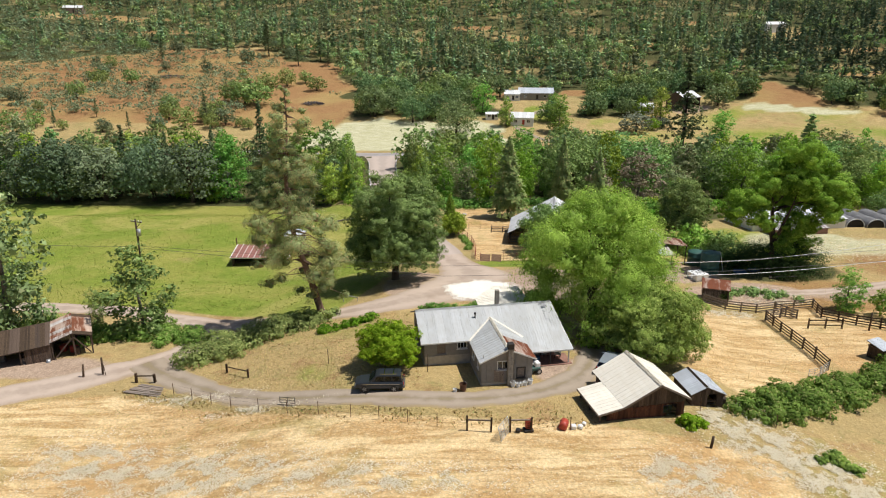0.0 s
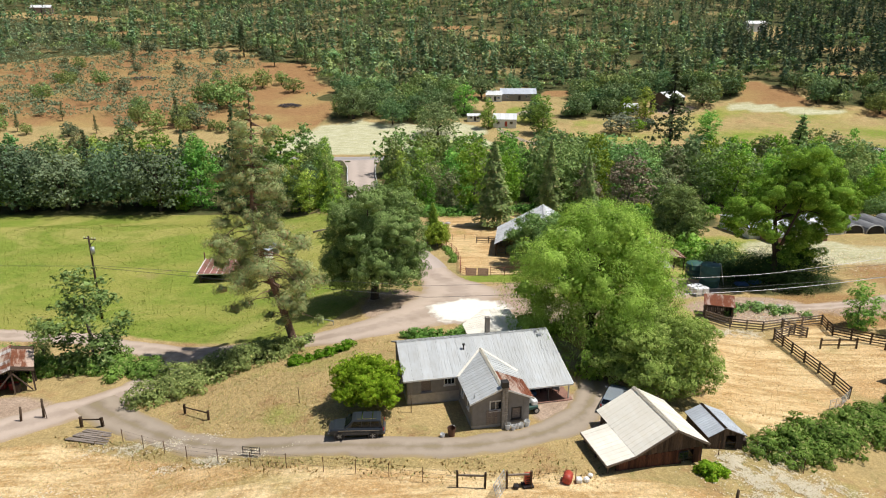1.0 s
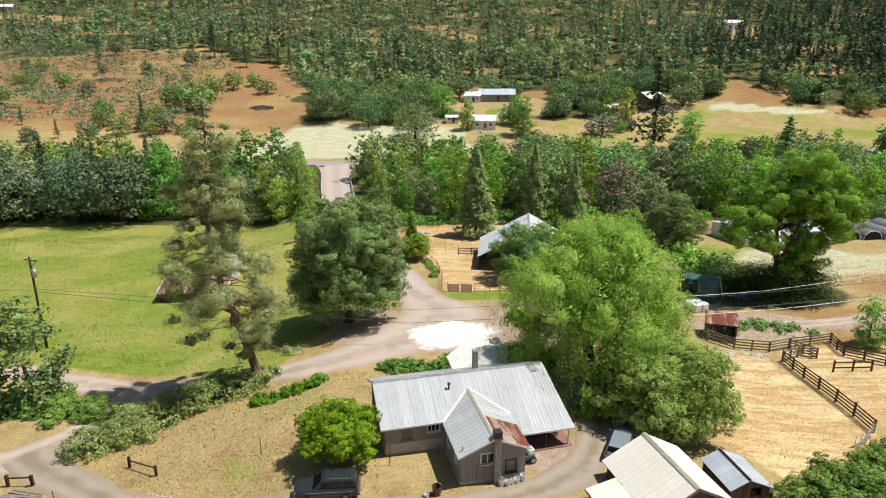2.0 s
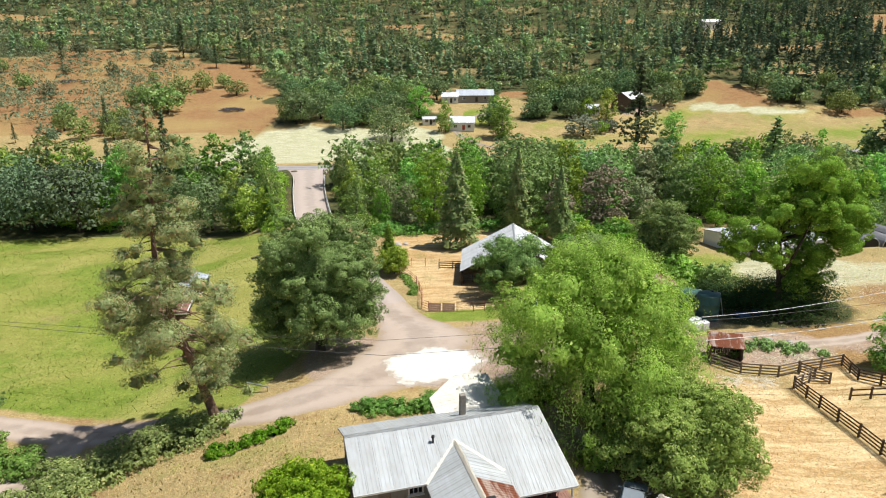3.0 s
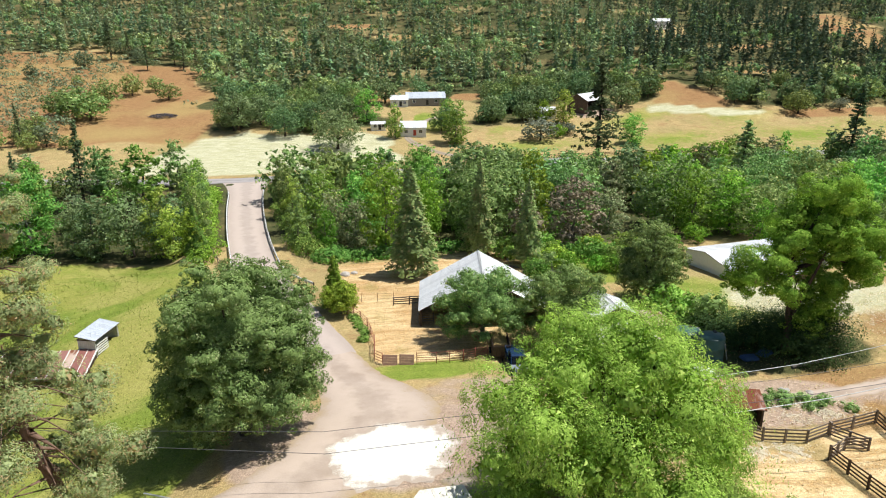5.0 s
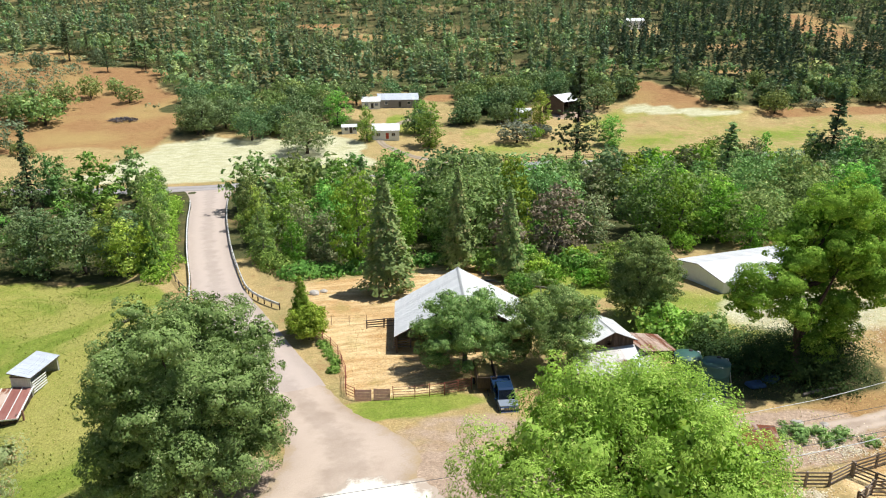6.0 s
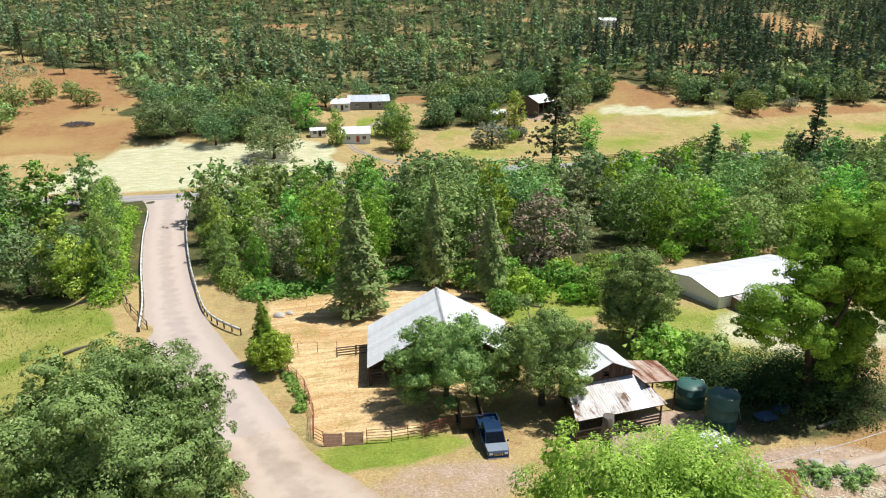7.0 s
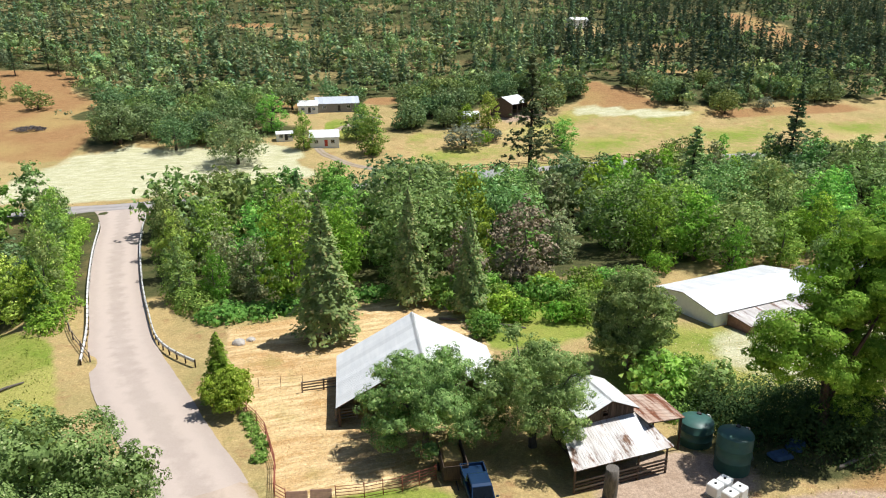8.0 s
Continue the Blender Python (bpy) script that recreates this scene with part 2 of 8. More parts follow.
WIRE_PALE = plain_material("pale_cable", (0.50, 0.50, 0.50), 0.4, 0.3)
ROCK = plain_material("pale_rock", (0.44, 0.40, 0.35), 0.95, vary=0.25, scale=1.0, bump=0.5)
ASH = plain_material("grey_brush_pile", (0.13, 0.115, 0.12), 0.95, vary=0.4, scale=2.0, bump=0.6)


# ---------------------------------------------------------------- the lie of the land
def step(a, b, v):
    u = np.clip((np.asarray(v, float) - a) / (b - a), 0, 1)
    return u * u * (3 - 2 * u)


def deck_level(y):
    """The bridge road's own height."""
    y = np.asarray(y, float)
    return -5.0 - 2.3 * step(110, 160, y) - 1.5 * step(180, 226, y) + 0.06


BRIDGE_LINE = [(0.2, 110, 7), (-2.3, 117, 7.2), (-5.0, 125, 7.8), (-7.8, 134, 8.2), (-10.1, 143, 7.6), (-12.2, 155, 7.2), (-14.6, 170, 7.2), (-17.0, 190, 7.4), (-18.6, 208, 8), (-19.6, 219, 10), (-20.0, 226, 13)]


def land(x, y):
    """Height of the ground: the knoll of the house, the fall to the creek, the valley floor and the hillside."""
    x, y = np.asarray(x, float), np.asarray(y, float)
    z = 0.1 - 2.3 * step(62, 96, y) - 2.9 * step(88, 112, y) - 1.4 * step(118, 150, y) - 2.2 * step(150, 220, y)
    shift = 12 * step(95, 130, y)
    z = z - 3.4 * step(4, 30, -x - shift) * (1 - step(150, 260, y))
    z = z - 3.3 * step(14, 42, x) * (1 - step(84, 108, y))
    line = np.array(BRIDGE_LINE)
    off = np.abs(x - np.interp(y, line[:, 1], line[:, 0]))
    under = (1 - step(4.6, 13.0, off)) * step(107, 114, y) * (1 - step(228, 236, y))
    z = z * (1 - under) + (deck_level(y) - 0.12) * under
    creek = step(150, 168, y) * (1 - step(196, 214, y))
    z = z - 2.5 * creek * step(8, 16, off)
    z = z + 7 * step(250, 330, y) + 2 * step(60, 160, x) * step(200, 300, y)
    u = np.clip((y - 346 + 46 * step(70, 170, x)) / 24.0, -30, 90)
    z = z + 4.9 * np.where(u > 20, u, np.log1p(np.exp(np.minimum(u, 20))))
    far = step(380, 520, y)
    z = z + far * 6.0 * np.sin(x * 0.013 + 0.6) * np.sin(y * 0.012 + 0.5)
    return z + 0.10 * np.sin(x * 0.31 + 0.4 * np.sin(y * 0.13)) * np.sin(y * 0.27 + 1.0) * (1 - far)


def land_at(x, y):
    return float(land(x, y))


def inside(px, py, poly, soft):
    """Soft mask of a polygon: 1 within, falling to 0 over the width soft."""
    px, py = np.asarray(px, float), np.asarray(py, float)
    inn = np.zeros(px.shape, bool)
    dist = np.full(px.shape, 1e9)
    for (x0, y0), (x1, y1) in zip(poly, poly[1:] + poly[:1]):
        dx, dy = x1 - x0, y1 - y0
        u = np.clip(((px - x0) * dx + (py - y0) * dy) / (dx * dx + dy * dy), 0, 1)
        dist = np.minimum(dist, np.hypot(px - x0 - u * dx, py - y0 - u * dy))
        inn ^= ((y0 > py) != (y1 > py)) & (px < x0 + (py - y0) * dx / (dy if dy else 1e-9))
    return step(-soft, soft, np.where(inn, dist, -dist))


def blot(px, py, cx, cy, rx, ry, soft=0.3):
    return 1 - step(1 - soft, 1 + soft, np.hypot((px - cx) / rx, (py - cy) / ry))


def wobble(x, y, s, k=1.0):
    """Cheap smooth variation in -1..1 over lengths of about s."""
    return (np.sin(x / s * 2.1 + 1.3 * np.sin(y / s * 1.7 + k)) + np.sin(y / s * 2.6 + 1.1 * np.sin(x / s * 1.9 + 2 * k))) / 2


GREEN_FIELD = [(-150, 92), (-60, 90), (-40, 88), (-22, 82), (-14, 80), (-9, 90), (-8, 108), (-14, 128), (-19, 149), (-24, 155), (-32, 166), (-46, 173.5), (-150, 176)]
PEN = [(5.5, 107.5), (4, 122), (1.5, 136), (2, 146), (34, 149), (31, 128), (18, 110), (13, 106.5)]
HAY_RIGHT = [(25, 63), (24, 70), (26, 86), (41, 84), (42, 66), (38, 58), (30, 57)]
CORRAL = [(43, 66), (44, 86), (54, 92), (66, 82), (62, 64)]
PALE_FIELD = [(-62, 246), (-40, 236), (14, 236), (22, 250), (24, 276), (17, 284), (-8, 284), (-26, 292), (-41, 281)]
RIGHT_MEADOW = [(54, 272), (60, 244), (80, 236), (150, 226), (330, 226), (330, 268), (230, 275), (194, 288), (171, 291), (157, 301), (146, 316), (128, 304), (100, 290), (62, 292)]
LOOP_LAWN = [(-27, 66), (-16, 58.5), (-6, 56.5), (3, 57), (12, 60), (4, 72), (-8, 74), (-20, 72.5)]


def orange_mask(x, y):
    """Dry red-gold clearings on the slope."""
    ragged = 7 * wobble(x, y, 17, 0.4)
    m = inside(x + ragged, y + ragged, [(-420, 292), (-140, 284), (-54, 277), (-41, 284), (-36, 301), (-38, 323), (-49, 355), (-56, 388), (-60, 402), (-88, 417), (-116, 437), (-155, 442), (-260, 410), (-420, 420)], 4)
    for cx, cy, rx, ry in ((23, 503, 13, 6), (46, 477, 10, 7), (61, 435, 9, 5), (28, 342, 6, 8), (160, 470, 14, 5), (66, 342, 8, 8), (-90, 452, 16, 5), (-250, 555, 40, 9), (-190, 500, 30, 6), (120, 430, 9, 5), (-20, 470, 10, 4), (235, 395, 12, 5), (205, 345, 16, 5), (260, 330, 18, 5)):
        m = np.maximum(m, blot(x + 0.4 * ragged, y, cx, cy, rx, ry))
    m = np.maximum(m, inside(x + 0.4 * ragged, y, [(147, 336), (159, 331), (163, 309), (170, 291), (150, 294), (136, 306)], 2))
    m = np.maximum(m, inside(x + 0.5 * ragged, y, [(330, 487), (352, 488), (341, 435), (334, 384), (312, 385), (309, 412), (300, 437)], 5))
    m = np.maximum(m, blot(x, y, 215, 284, 40, 6))
    m = np.maximum(m, 0.75 * blot(x, y, 56, 91.5, 13, 6))
    m = np.maximum(m, 0.6 * blot(x, y, 76, 104, 12, 8))
    return m


def clearing_mask(x, y):
    """Where the hillside woods leave room."""
    m = orange_mask(x, y)
    m = np.maximum(m, inside(x, y, RIGHT_MEADOW, 3))
    m = np.maximum(m, inside(x, y, PALE_FIELD, 3))
    m = np.maximum(m, blot(x, y, 44, 318, 24, 20))
    m = np.maximum(m, blot(x, y, 108, 304, 18, 14))
    m = np.maximum(m, blot(x, y, 204, 432, 16, 12))
    m = np.maximum(m, blot(x, y, -284, 552, 26, 10))
    return m


def ground_material():
    k = Nodes("earth_and_grass")
    p = k.pos()
    ca = k.n("ShaderNodeAttribute")
    ca.attribute_name = "cover_a"
    cb = k.n("ShaderNodeAttribute")
    cb.attribute_name = "cover_b"
    sa, sb = k.n("ShaderNodeSeparateColor", Color=ca.outputs[0]), k.n("ShaderNodeSeparateColor", Color=cb.outputs[0])
    tiny, fine, mid, big = k.noise(p, 11.0, 3.0, 0.8), k.noise(p, 2.6, 6.0, 0.7), k.noise(p, 0.45, 5.0, 0.6), k.noise(p, 0.07, 4.0, 0.6)
    edge = k.math("MULTIPLY", k.math("SUBTRACT", mid, 0.5), 0.9)

    def mask(socket):
        return k.ramp(k.math("ADD", socket, k.math("MULTIPLY", edge, 0.7)), 0.34, 0.66)

    # dry meadow grass, tan with olive patches
    base = k.mix(k.ramp(mid, 0.3, 0.7), (0.47, 0.34, 0.15), (0.37, 0.28, 0.125))
    base = k.mix(k.ramp(big, 0.46, 0.68, 0.0, 0.7), base, (0.27, 0.245, 0.09))
    base = k.mix(k.ramp(k.noise(p, 0.28, 5.0, 0.7), 0.54, 0.68, 0.0, 0.75), base, (0.33, 0.185, 0.09))
    base = k.mix(k.ramp(k.noise(p, 0.37, 5.0, 0.7, 0.8), 0.58, 0.72, 0.0, 0.7), base, (0.21, 0.22, 0.07))
    base = k.mix(k.ramp(fine, 0.5, 0.8, 0.0, 0.5), base, (0.60, 0.46, 0.24))
    # irrigated pasture
    green = k.mix(k.ramp(mid, 0.3, 0.7), (0.150, 0.215, 0.026), (0.240, 0.295, 0.048))
    green = k.mix(k.ramp(big, 0.45, 0.62), green, (0.305, 0.30, 0.07))
    green = k.mix(k.ramp(fine, 0.45, 0.75, 0.0, 0.45), green, (0.30, 0.31, 0.08))
    green = k.mix(k.ramp(k.noise(p, 0.16, 3.0), 0.66, 0.76, 0.0, 0.6), green, (0.30, 0.24, 0.10))
    green = k.mix(k.ramp(k.noise(p, 0.045, 5.0, 0.65, 1.0), 0.48, 0.62, 0.0, 0.7), green, (0.40, 0.36, 0.11))
    # cut straw in windrows
    rows = k.noise(k.scaled(p, (0.16, 0.9, 1)), 1.0, 6.0, 0.62, 0.6)
    straw = k.mix(k.ramp(rows, 0.42, 0.58), (0.47, 0.30, 0.125), (0.78, 0.59, 0.32))
    straw = k.mix(k.ramp(fine, 0.42, 0.72, 0.0, 0.55), straw, (0.76, 0.61, 0.36))
    straw = k.mix(k.ramp(k.noise(p, 5.5, 3.0, 0.8), 0.52, 0.72, 0.0, 0.6), straw, (0.34, 0.20, 0.07))
    straw = k.mix(k.ramp(big, 0.48, 0.66, 0.0, 0.75), straw, (0.48, 0.29, 0.12))
    straw = k.mix(k.ramp(k.noise(p, 0.22, 4.0), 0.55, 0.7, 0.0, 0.6), straw, (0.33, 0.27, 0.09))
    fine_rows = k.noise(k.scaled(p, (0.6, 2.2, 1)), 1.0, 5.0, 0.72, 2.2)
    straw = k.mix(k.ramp(fine_rows, 0.54, 0.68, 0.0, 0.4), straw, (0.44, 0.28, 0.11))
    straw = k.mix(k.ramp(fine_rows, 0.44, 0.34, 0.0, 0.55), straw, (0.80, 0.66, 0.41))
    # pale seeded grass
    pale = k.mix(k.ramp(k.noise(k.scaled(p, (1, 3, 1)), 0.25, 4.0), 0.3, 0.7), (0.43, 0.41, 0.23), (0.60, 0.575, 0.39))
    # red-gold dry slope
    orange = k.mix(k.ramp(mid, 0.3, 0.7), (0.285, 0.155, 0.068), (0.36, 0.215, 0.095))
    orange = k.mix(k.ramp(k.noise(p, 0.03, 4.0), 0.45, 0.65), orange, (0.38, 0.265, 0.105))
    # trodden dirt
    dirt = k.mix(k.ramp(mid, 0.3, 0.7), (0.36, 0.26, 0.185), (0.47, 0.355, 0.265))
    dirt = k.mix(k.ramp(fine, 0.5, 0.8, 0.0, 0.5), dirt, (0.30, 0.20, 0.13))
    # leaf litter and undergrowth
    floor_c = k.mix(k.ramp(mid, 0.3, 0.7), (0.045, 0.06, 0.02), (0.12, 0.11, 0.045))
    floor_c = k.mix(k.ramp(big, 0.55, 0.7), floor_c, (0.20, 0.15, 0.065))
    c = k.mix(mask(sb.outputs[2]), base, floor_c)
    c = k.mix(mask(sa.outputs[0]), c, green)
    c = k.mix(mask(sa.outputs[1]), c, straw)
    c = k.mix(mask(sa.outputs[2]), c, pale)
    c = k.mix(mask(sb.outputs[0]), c, orange)
    c = k.mix(mask(sb.outputs[1]), c, dirt)
    speck = k.n("ShaderNodeHueSaturation", Color=c)
    k.put(speck.inputs["Value"], k.math("MULTIPLY", k.ramp(tiny, 0.3, 0.7, 0.64, 1.34), k.ramp(k.noise(p, 3.6, 4.0, 0.75), 0.32, 0.68, 0.78, 1.22)))
    c = speck.outputs[0]
    h = k.math("ADD", k.math("MULTIPLY", fine, 0.6), k.math("MULTIPLY", mid, 1.0))
    return k.done(c, 0.95, normal=k.bump(h, 0.7, 0.35), spec=0.1)


def mesh_arrays(name, verts, faces, smooth=False):
    """A mesh from arrays: faces all have the same number of corners."""
    verts, faces = np.asarray(verts, np.float32), np.asarray(faces, np.int32)
    me = bpy.data.meshes.new(name)
    me.vertices.add(len(verts))
    me.vertices.foreach_set("co", verts.ravel())
    me.loops.add(faces.size)
    me.loops.foreach_set("vertex_index", faces.ravel())
    me.polygons.add(len(faces))
    me.polygons.foreach_set("loop_start", np.arange(0, faces.size, faces.shape[1], dtype=np.int32))
    me.polygons.foreach_set("use_smooth", np.full(len(faces), smooth))
    me.update(calc_edges=True)
    return me


def grid_faces(nx, ny):
    i = np.arange(nx * ny).reshape(ny, nx)
    return np.stack([i[:-1, :-1], i[:-1, 1:], i[1:, 1:], i[1:, :-1]], -1).reshape(-1, 4)


def build_ground():
    xs = np.unique(np.concatenate([-np.geomspace(66, 3000, 70), np.arange(-66, 72, 1.2), np.geomspace(72, 3000, 75)]))
    ys = np.unique(np.concatenate([np.linspace(-1500, 34, 26), np.arange(34, 150, 1.0), np.geomspace(150, 1900, 150)]))
    gx, gy = np.meshgrid(xs, ys)
    z = land(gx, gy)
    hay_edge = np.interp(gx, [-60, -34, -22, -15, -7, 2, 8, 13, 24], [55, 61, 56.6, 53.8, 52, 51, 50.6, 50.2, 48])
    near = (1 - step(-1.2, 1.4, gy - hay_edge)) * (1 - step(24, 30, gx))
    z = z + near * 0.10 * np.maximum(0, np.sin(gy * 2.2 + 0.5 * np.sin(gx * 0.23) + gx * 0.25)) ** 2
    me = mesh_arrays("ground", np.stack([gx, gy, z], -1).reshape(-1, 3), grid_faces(len(xs), len(ys)), True)
    green = inside(gx, gy, GREEN_FIELD, 1.5)
    green = np.maximum(green, blot(gx, gy, 41, 299, 6, 13))
    green = np.maximum(green, 0.75 * blot(gx, gy, 52, 116, 14, 13))
    green = np.maximum(green, 0.8 * blot(gx, gy, 10, 104, 9, 3))
    green = np.maximum(green, 0.8 * blot(gx, gy, 38, 136, 14, 9))
    green = np.maximum(green, inside(gx, gy, RIGHT_MEADOW, 6) * (0.44 + 0.24 * wobble(gx, gy * 1.6, 17)))
    green = np.maximum(green, 0.42 * blot(gx, gy, 33, 46, 5, 7))
    green = np.maximum(green, 0.45 * inside(gx, gy, LOOP_LAWN, 3) * step(-0.3, 0.5, wobble(gx, gy, 7)))
    straw = near * (1 - 0.3 * step(0.2, 0.8, wobble(gx, gy, 6)))
    for poly, s in ((PEN, 1.5), (HAY_RIGHT, 1.5), (CORRAL, 2.0)):
        straw = np.maximum(straw, inside(gx, gy, poly, s))
    straw = np.maximum(straw, inside(gx, gy, RIGHT_MEADOW, 4) * (0.22 + 0.22 * wobble(gx, gy, 23, 3)))
    pale = inside(gx + 4 * wobble(gx, gy, 9), gy + 4 * wobble(gy, gx, 8), PALE_FIELD, 5)
    pale = np.maximum(pale, inside(gx + wobble(gx, gy, 5), gy, [(126, 296), (134, 304), (167, 289), (178, 284), (158, 284)], 1.5))
    pale = np.maximum(pale, 0.7 * blot(gx, gy, 66, 118, 12, 8))
    pale = np.maximum(pale, 0.6 * blot(gx, gy, 84, 112, 14, 9))
    orange = orange_mask(gx, gy)
    dirt = np.maximum(blot(gx, gy, 10, 87, 12, 7), blot(gx, gy, -3.6, 89, 4.6, 8))
    dirt = np.maximum(dirt, 0.6 * blot(gx, gy, 15, 97, 7, 4))
    dirt = np.maximum(dirt, blot(gx, gy, 17.5, 65, 4, 7))
    dirt = np.maximum(dirt, blot(gx, gy, 14, 59, 5, 3))
    dirt = np.maximum(dirt, blot(gx, gy, 44, 92, 9, 4))
    dirt = np.maximum(dirt, blot(gx, gy, 36, 100, 7, 4))
    dirt = np.maximum(dirt, 0.8 * blot(gx, gy, -45, 67, 9, 3))
    dirt = np.maximum(dirt, blot(gx, gy, 106, 300, 12, 4))
    dirt = np.maximum(dirt, 0.7 * blot(gx, gy, 62, 92, 12, 3))
    wood = step(160, 166, gy - 10 * step(-24, -44, gx)) * (1 - step(228, 236, gy))
    wood = np.maximum(wood, step(146, 154, gy) * step(-2, 4, gx) * (1 - step(228, 236, gy)))
    wood = np.maximum(wood, step(286, 300, gy) * (1 - clearing_mask(gx, gy)) * (0.5 + 0.5 * step(-0.5, 0.3, wobble(gx, gy, 19, 2))))
    wood = np.maximum(wood, 0.9 * blot(gx, gy, 52, 102, 11, 6))
    wood = np.maximum(wood, 0.8 * blot(gx, gy, 44, 142, 18, 9))
    for name, (r, g, b) in (("cover_a", (green, straw, pale)), ("cover_b", (orange, dirt, wood))):
        at = me.color_attributes.new(name, "FLOAT_COLOR", "POINT")
        at.data.foreach_set("color", np.stack([r, g, b, np.ones_like(r)], -1).astype(np.float32).ravel())
    me.materials.append(ground_material())
    return tagged(new("ground", me), "dry grass valley floor rising to a wooded hillside", "ground", kind="structure")


build_ground()


# ---------------------------------------------------------------- roads
def curve_points(ctrl, gap):
    """A smooth line (x, y, width) through control rows, sampled about every gap metres."""
    c = np.array(ctrl, float)
    c = np.vstack([2 * c[0] - c[1], c, 2 * c[-1] - c[-2]])
    out = []
    for i in range(1, len(c) - 2):
        a, b, d, e = c[i - 1:i + 3]
        m = max(2, int(np.hypot(*(d - b)[:2]) / gap))
        for u in np.arange(m) / m:
            out.append(0.5 * (2 * b + (d - a) * u + (2 * a - 5 * b + 4 * d - e) * u * u + (3 * b - a - 3 * d + e) * u ** 3))
    out.append(c[-2])
    return np.array(out)


def ribbon(name, ctrl, mat, lift=0.05, gap=0.8, ragged=0.25, across=11, level=None, label=""):
    """A road that lies on the ground, with uneven edges. level: its own height along the way."""
    p = curve_points(ctrl, gap)
    d = np.gradient(p[:, :2], axis=0)
    d /= np.linalg.norm(d, axis=1)[:, None]
    side = np.stack([-d[:, 1], d[:, 0]], 1)
    n = len(p)
    s = np.arange(n) * gap
    wl = p[:, 2] / 2 + ragged * (wobble(s, s * 0.3, 2.1, 1) + 0.6 * wobble(s, s, 0.8, 2))
    wr = p[:, 2] / 2 + ragged * (wobble(s, s * 0.4, 2.4, 4) + 0.6 * wobble(s, s, 0.7, 5))
    u = np.linspace(-1, 1, across)
    off = np.where(u[None] > 0, u[None] * wl[:, None], u[None] * wr[:, None])
    x = p[:, None, 0] + side[:, None, 0] * off
    y = p[:, None, 1] + side[:, None, 1] * off
    z = land(x, y) + lift
    z[:, 0] -= lift + 0.03
    z[:, -1] -= lift + 0.03
    if level is not None:
        z = np.repeat(level(p[:, 1])[:, None], across, 1)
        z[:2] -= np.array([[0.16], [0.06]])
    me = mesh_arrays(name, np.stack([x, y, z], -1).reshape(-1, 3), grid_faces(across, n)[:, ::-1], True)
    at = me.attributes.new("across", "FLOAT", "POINT")
    at.data.foreach_set("value", np.tile(u, n).astype(np.float32))
    me.materials.append(mat)
    return tagged(new(name, me), label, "road", kind="structure")


def gravel(name, a, b, c2, scale=1.0, patch=(0.5, 0.7), middle=None, verge=None):
    k = Nodes(name)
    p = k.pos()
    fine, mid, big = k.noise(p, 6.0 * scale, 6.0, 0.75), k.noise(p, 0.6 * scale, 5.0), k.noise(p, 0.13 * scale, 3.0)
    c = k.mix(k.ramp(mid, 0.3, 0.7), a, b)
    c = k.mix(k.ramp(big, *patch), c, c2)
    c = k.mix(k.ramp(fine, 0.35, 0.75, 0.0, 0.35), c, tuple(v * 0.72 for v in a))
    at = k.n("ShaderNodeAttribute")
    at.attribute_name = "across"
    off = k.math("ADD", k.math("ABSOLUTE", at.outputs["Fac"]), k.math("MULTIPLY", k.math("SUBTRACT", mid, 0.5), 0.7))
    track = k.math("MULTIPLY", k.ramp(off, 0.15, 0.4), k.ramp(off, 0.85, 0.55))
    c = k.mix(k.math("MULTIPLY", track, 0.45), c, tuple(min(0.8, v * 1.22) for v in b))
    if middle:
        c = k.mix(k.ramp(off, 0.20, 0.02, 0.0, 0.7), c, middle)
    if verge:
        c = k.mix(k.ramp(k.math("ADD", off, k.math("MULTIPLY", k.math("SUBTRACT", fine, 0.5), 0.5)), 0.72, 1.0, 0.0, 0.9), c, verge)
    return k.done(c, 0.95, normal=k.bump(fine, 0.5, 0.06), spec=0.15)


ROAD_PINK = gravel("pinkish_gravel", (0.40, 0.315, 0.25), (0.49, 0.395, 0.32), (0.35, 0.27, 0.205), verge=(0.38, 0.28, 0.16))
ROAD_GREY = gravel("grey_brown_gravel", (0.29, 0.235, 0.175), (0.37, 0.305, 0.235), (0.27, 0.21, 0.15), middle=(0.26, 0.21, 0.12), verge=(0.36, 0.27, 0.13))
ROAD_PALE = gravel("pale_asphalt", (0.42, 0.345, 0.295), (0.47, 0.39, 0.335), (0.45, 0.375, 0.32))
ROAD_ASPHALT = gravel("grey_asphalt", (0.30, 0.275, 0.265), (0.36, 0.33, 0.315), (0.27, 0.25, 0.24))


ribbon("road_county", [(-150, 92, 4.2), (-75, 90, 4.2), (-45, 86.8, 4.2), (-38, 84.3, 4.4), (-25, 80, 4.4), (-11.3, 78.6, 5.6), (-4, 81.5, 8.0), (2.2, 87.5, 11.5),
                       (4.6, 94, 12), (3.2, 101, 8.6), (1.2, 108, 6.6), (-1.5, 115, 7)], ROAD_PINK, label="pale pinkish gravel road curving past a white gravel pad")
ribbon("road_bridge", BRIDGE_LINE, ROAD_PALE, gap=1.0, ragged=0.05, across=7, level=deck_level, label="pale asphalt road leading onto a narrow bridge")
ribbon("road_lower", [(-75, 50, 4.5), (-60, 55, 4.5), (-45, 60.5, 4.6), (-36, 65.5, 5), (-31, 69.5, 4.8), (-29, 74.5, 4.4), (-28, 81, 4.4)], ROAD_PINK, 0.06, label="pinkish gravel lane past a leaning shed")
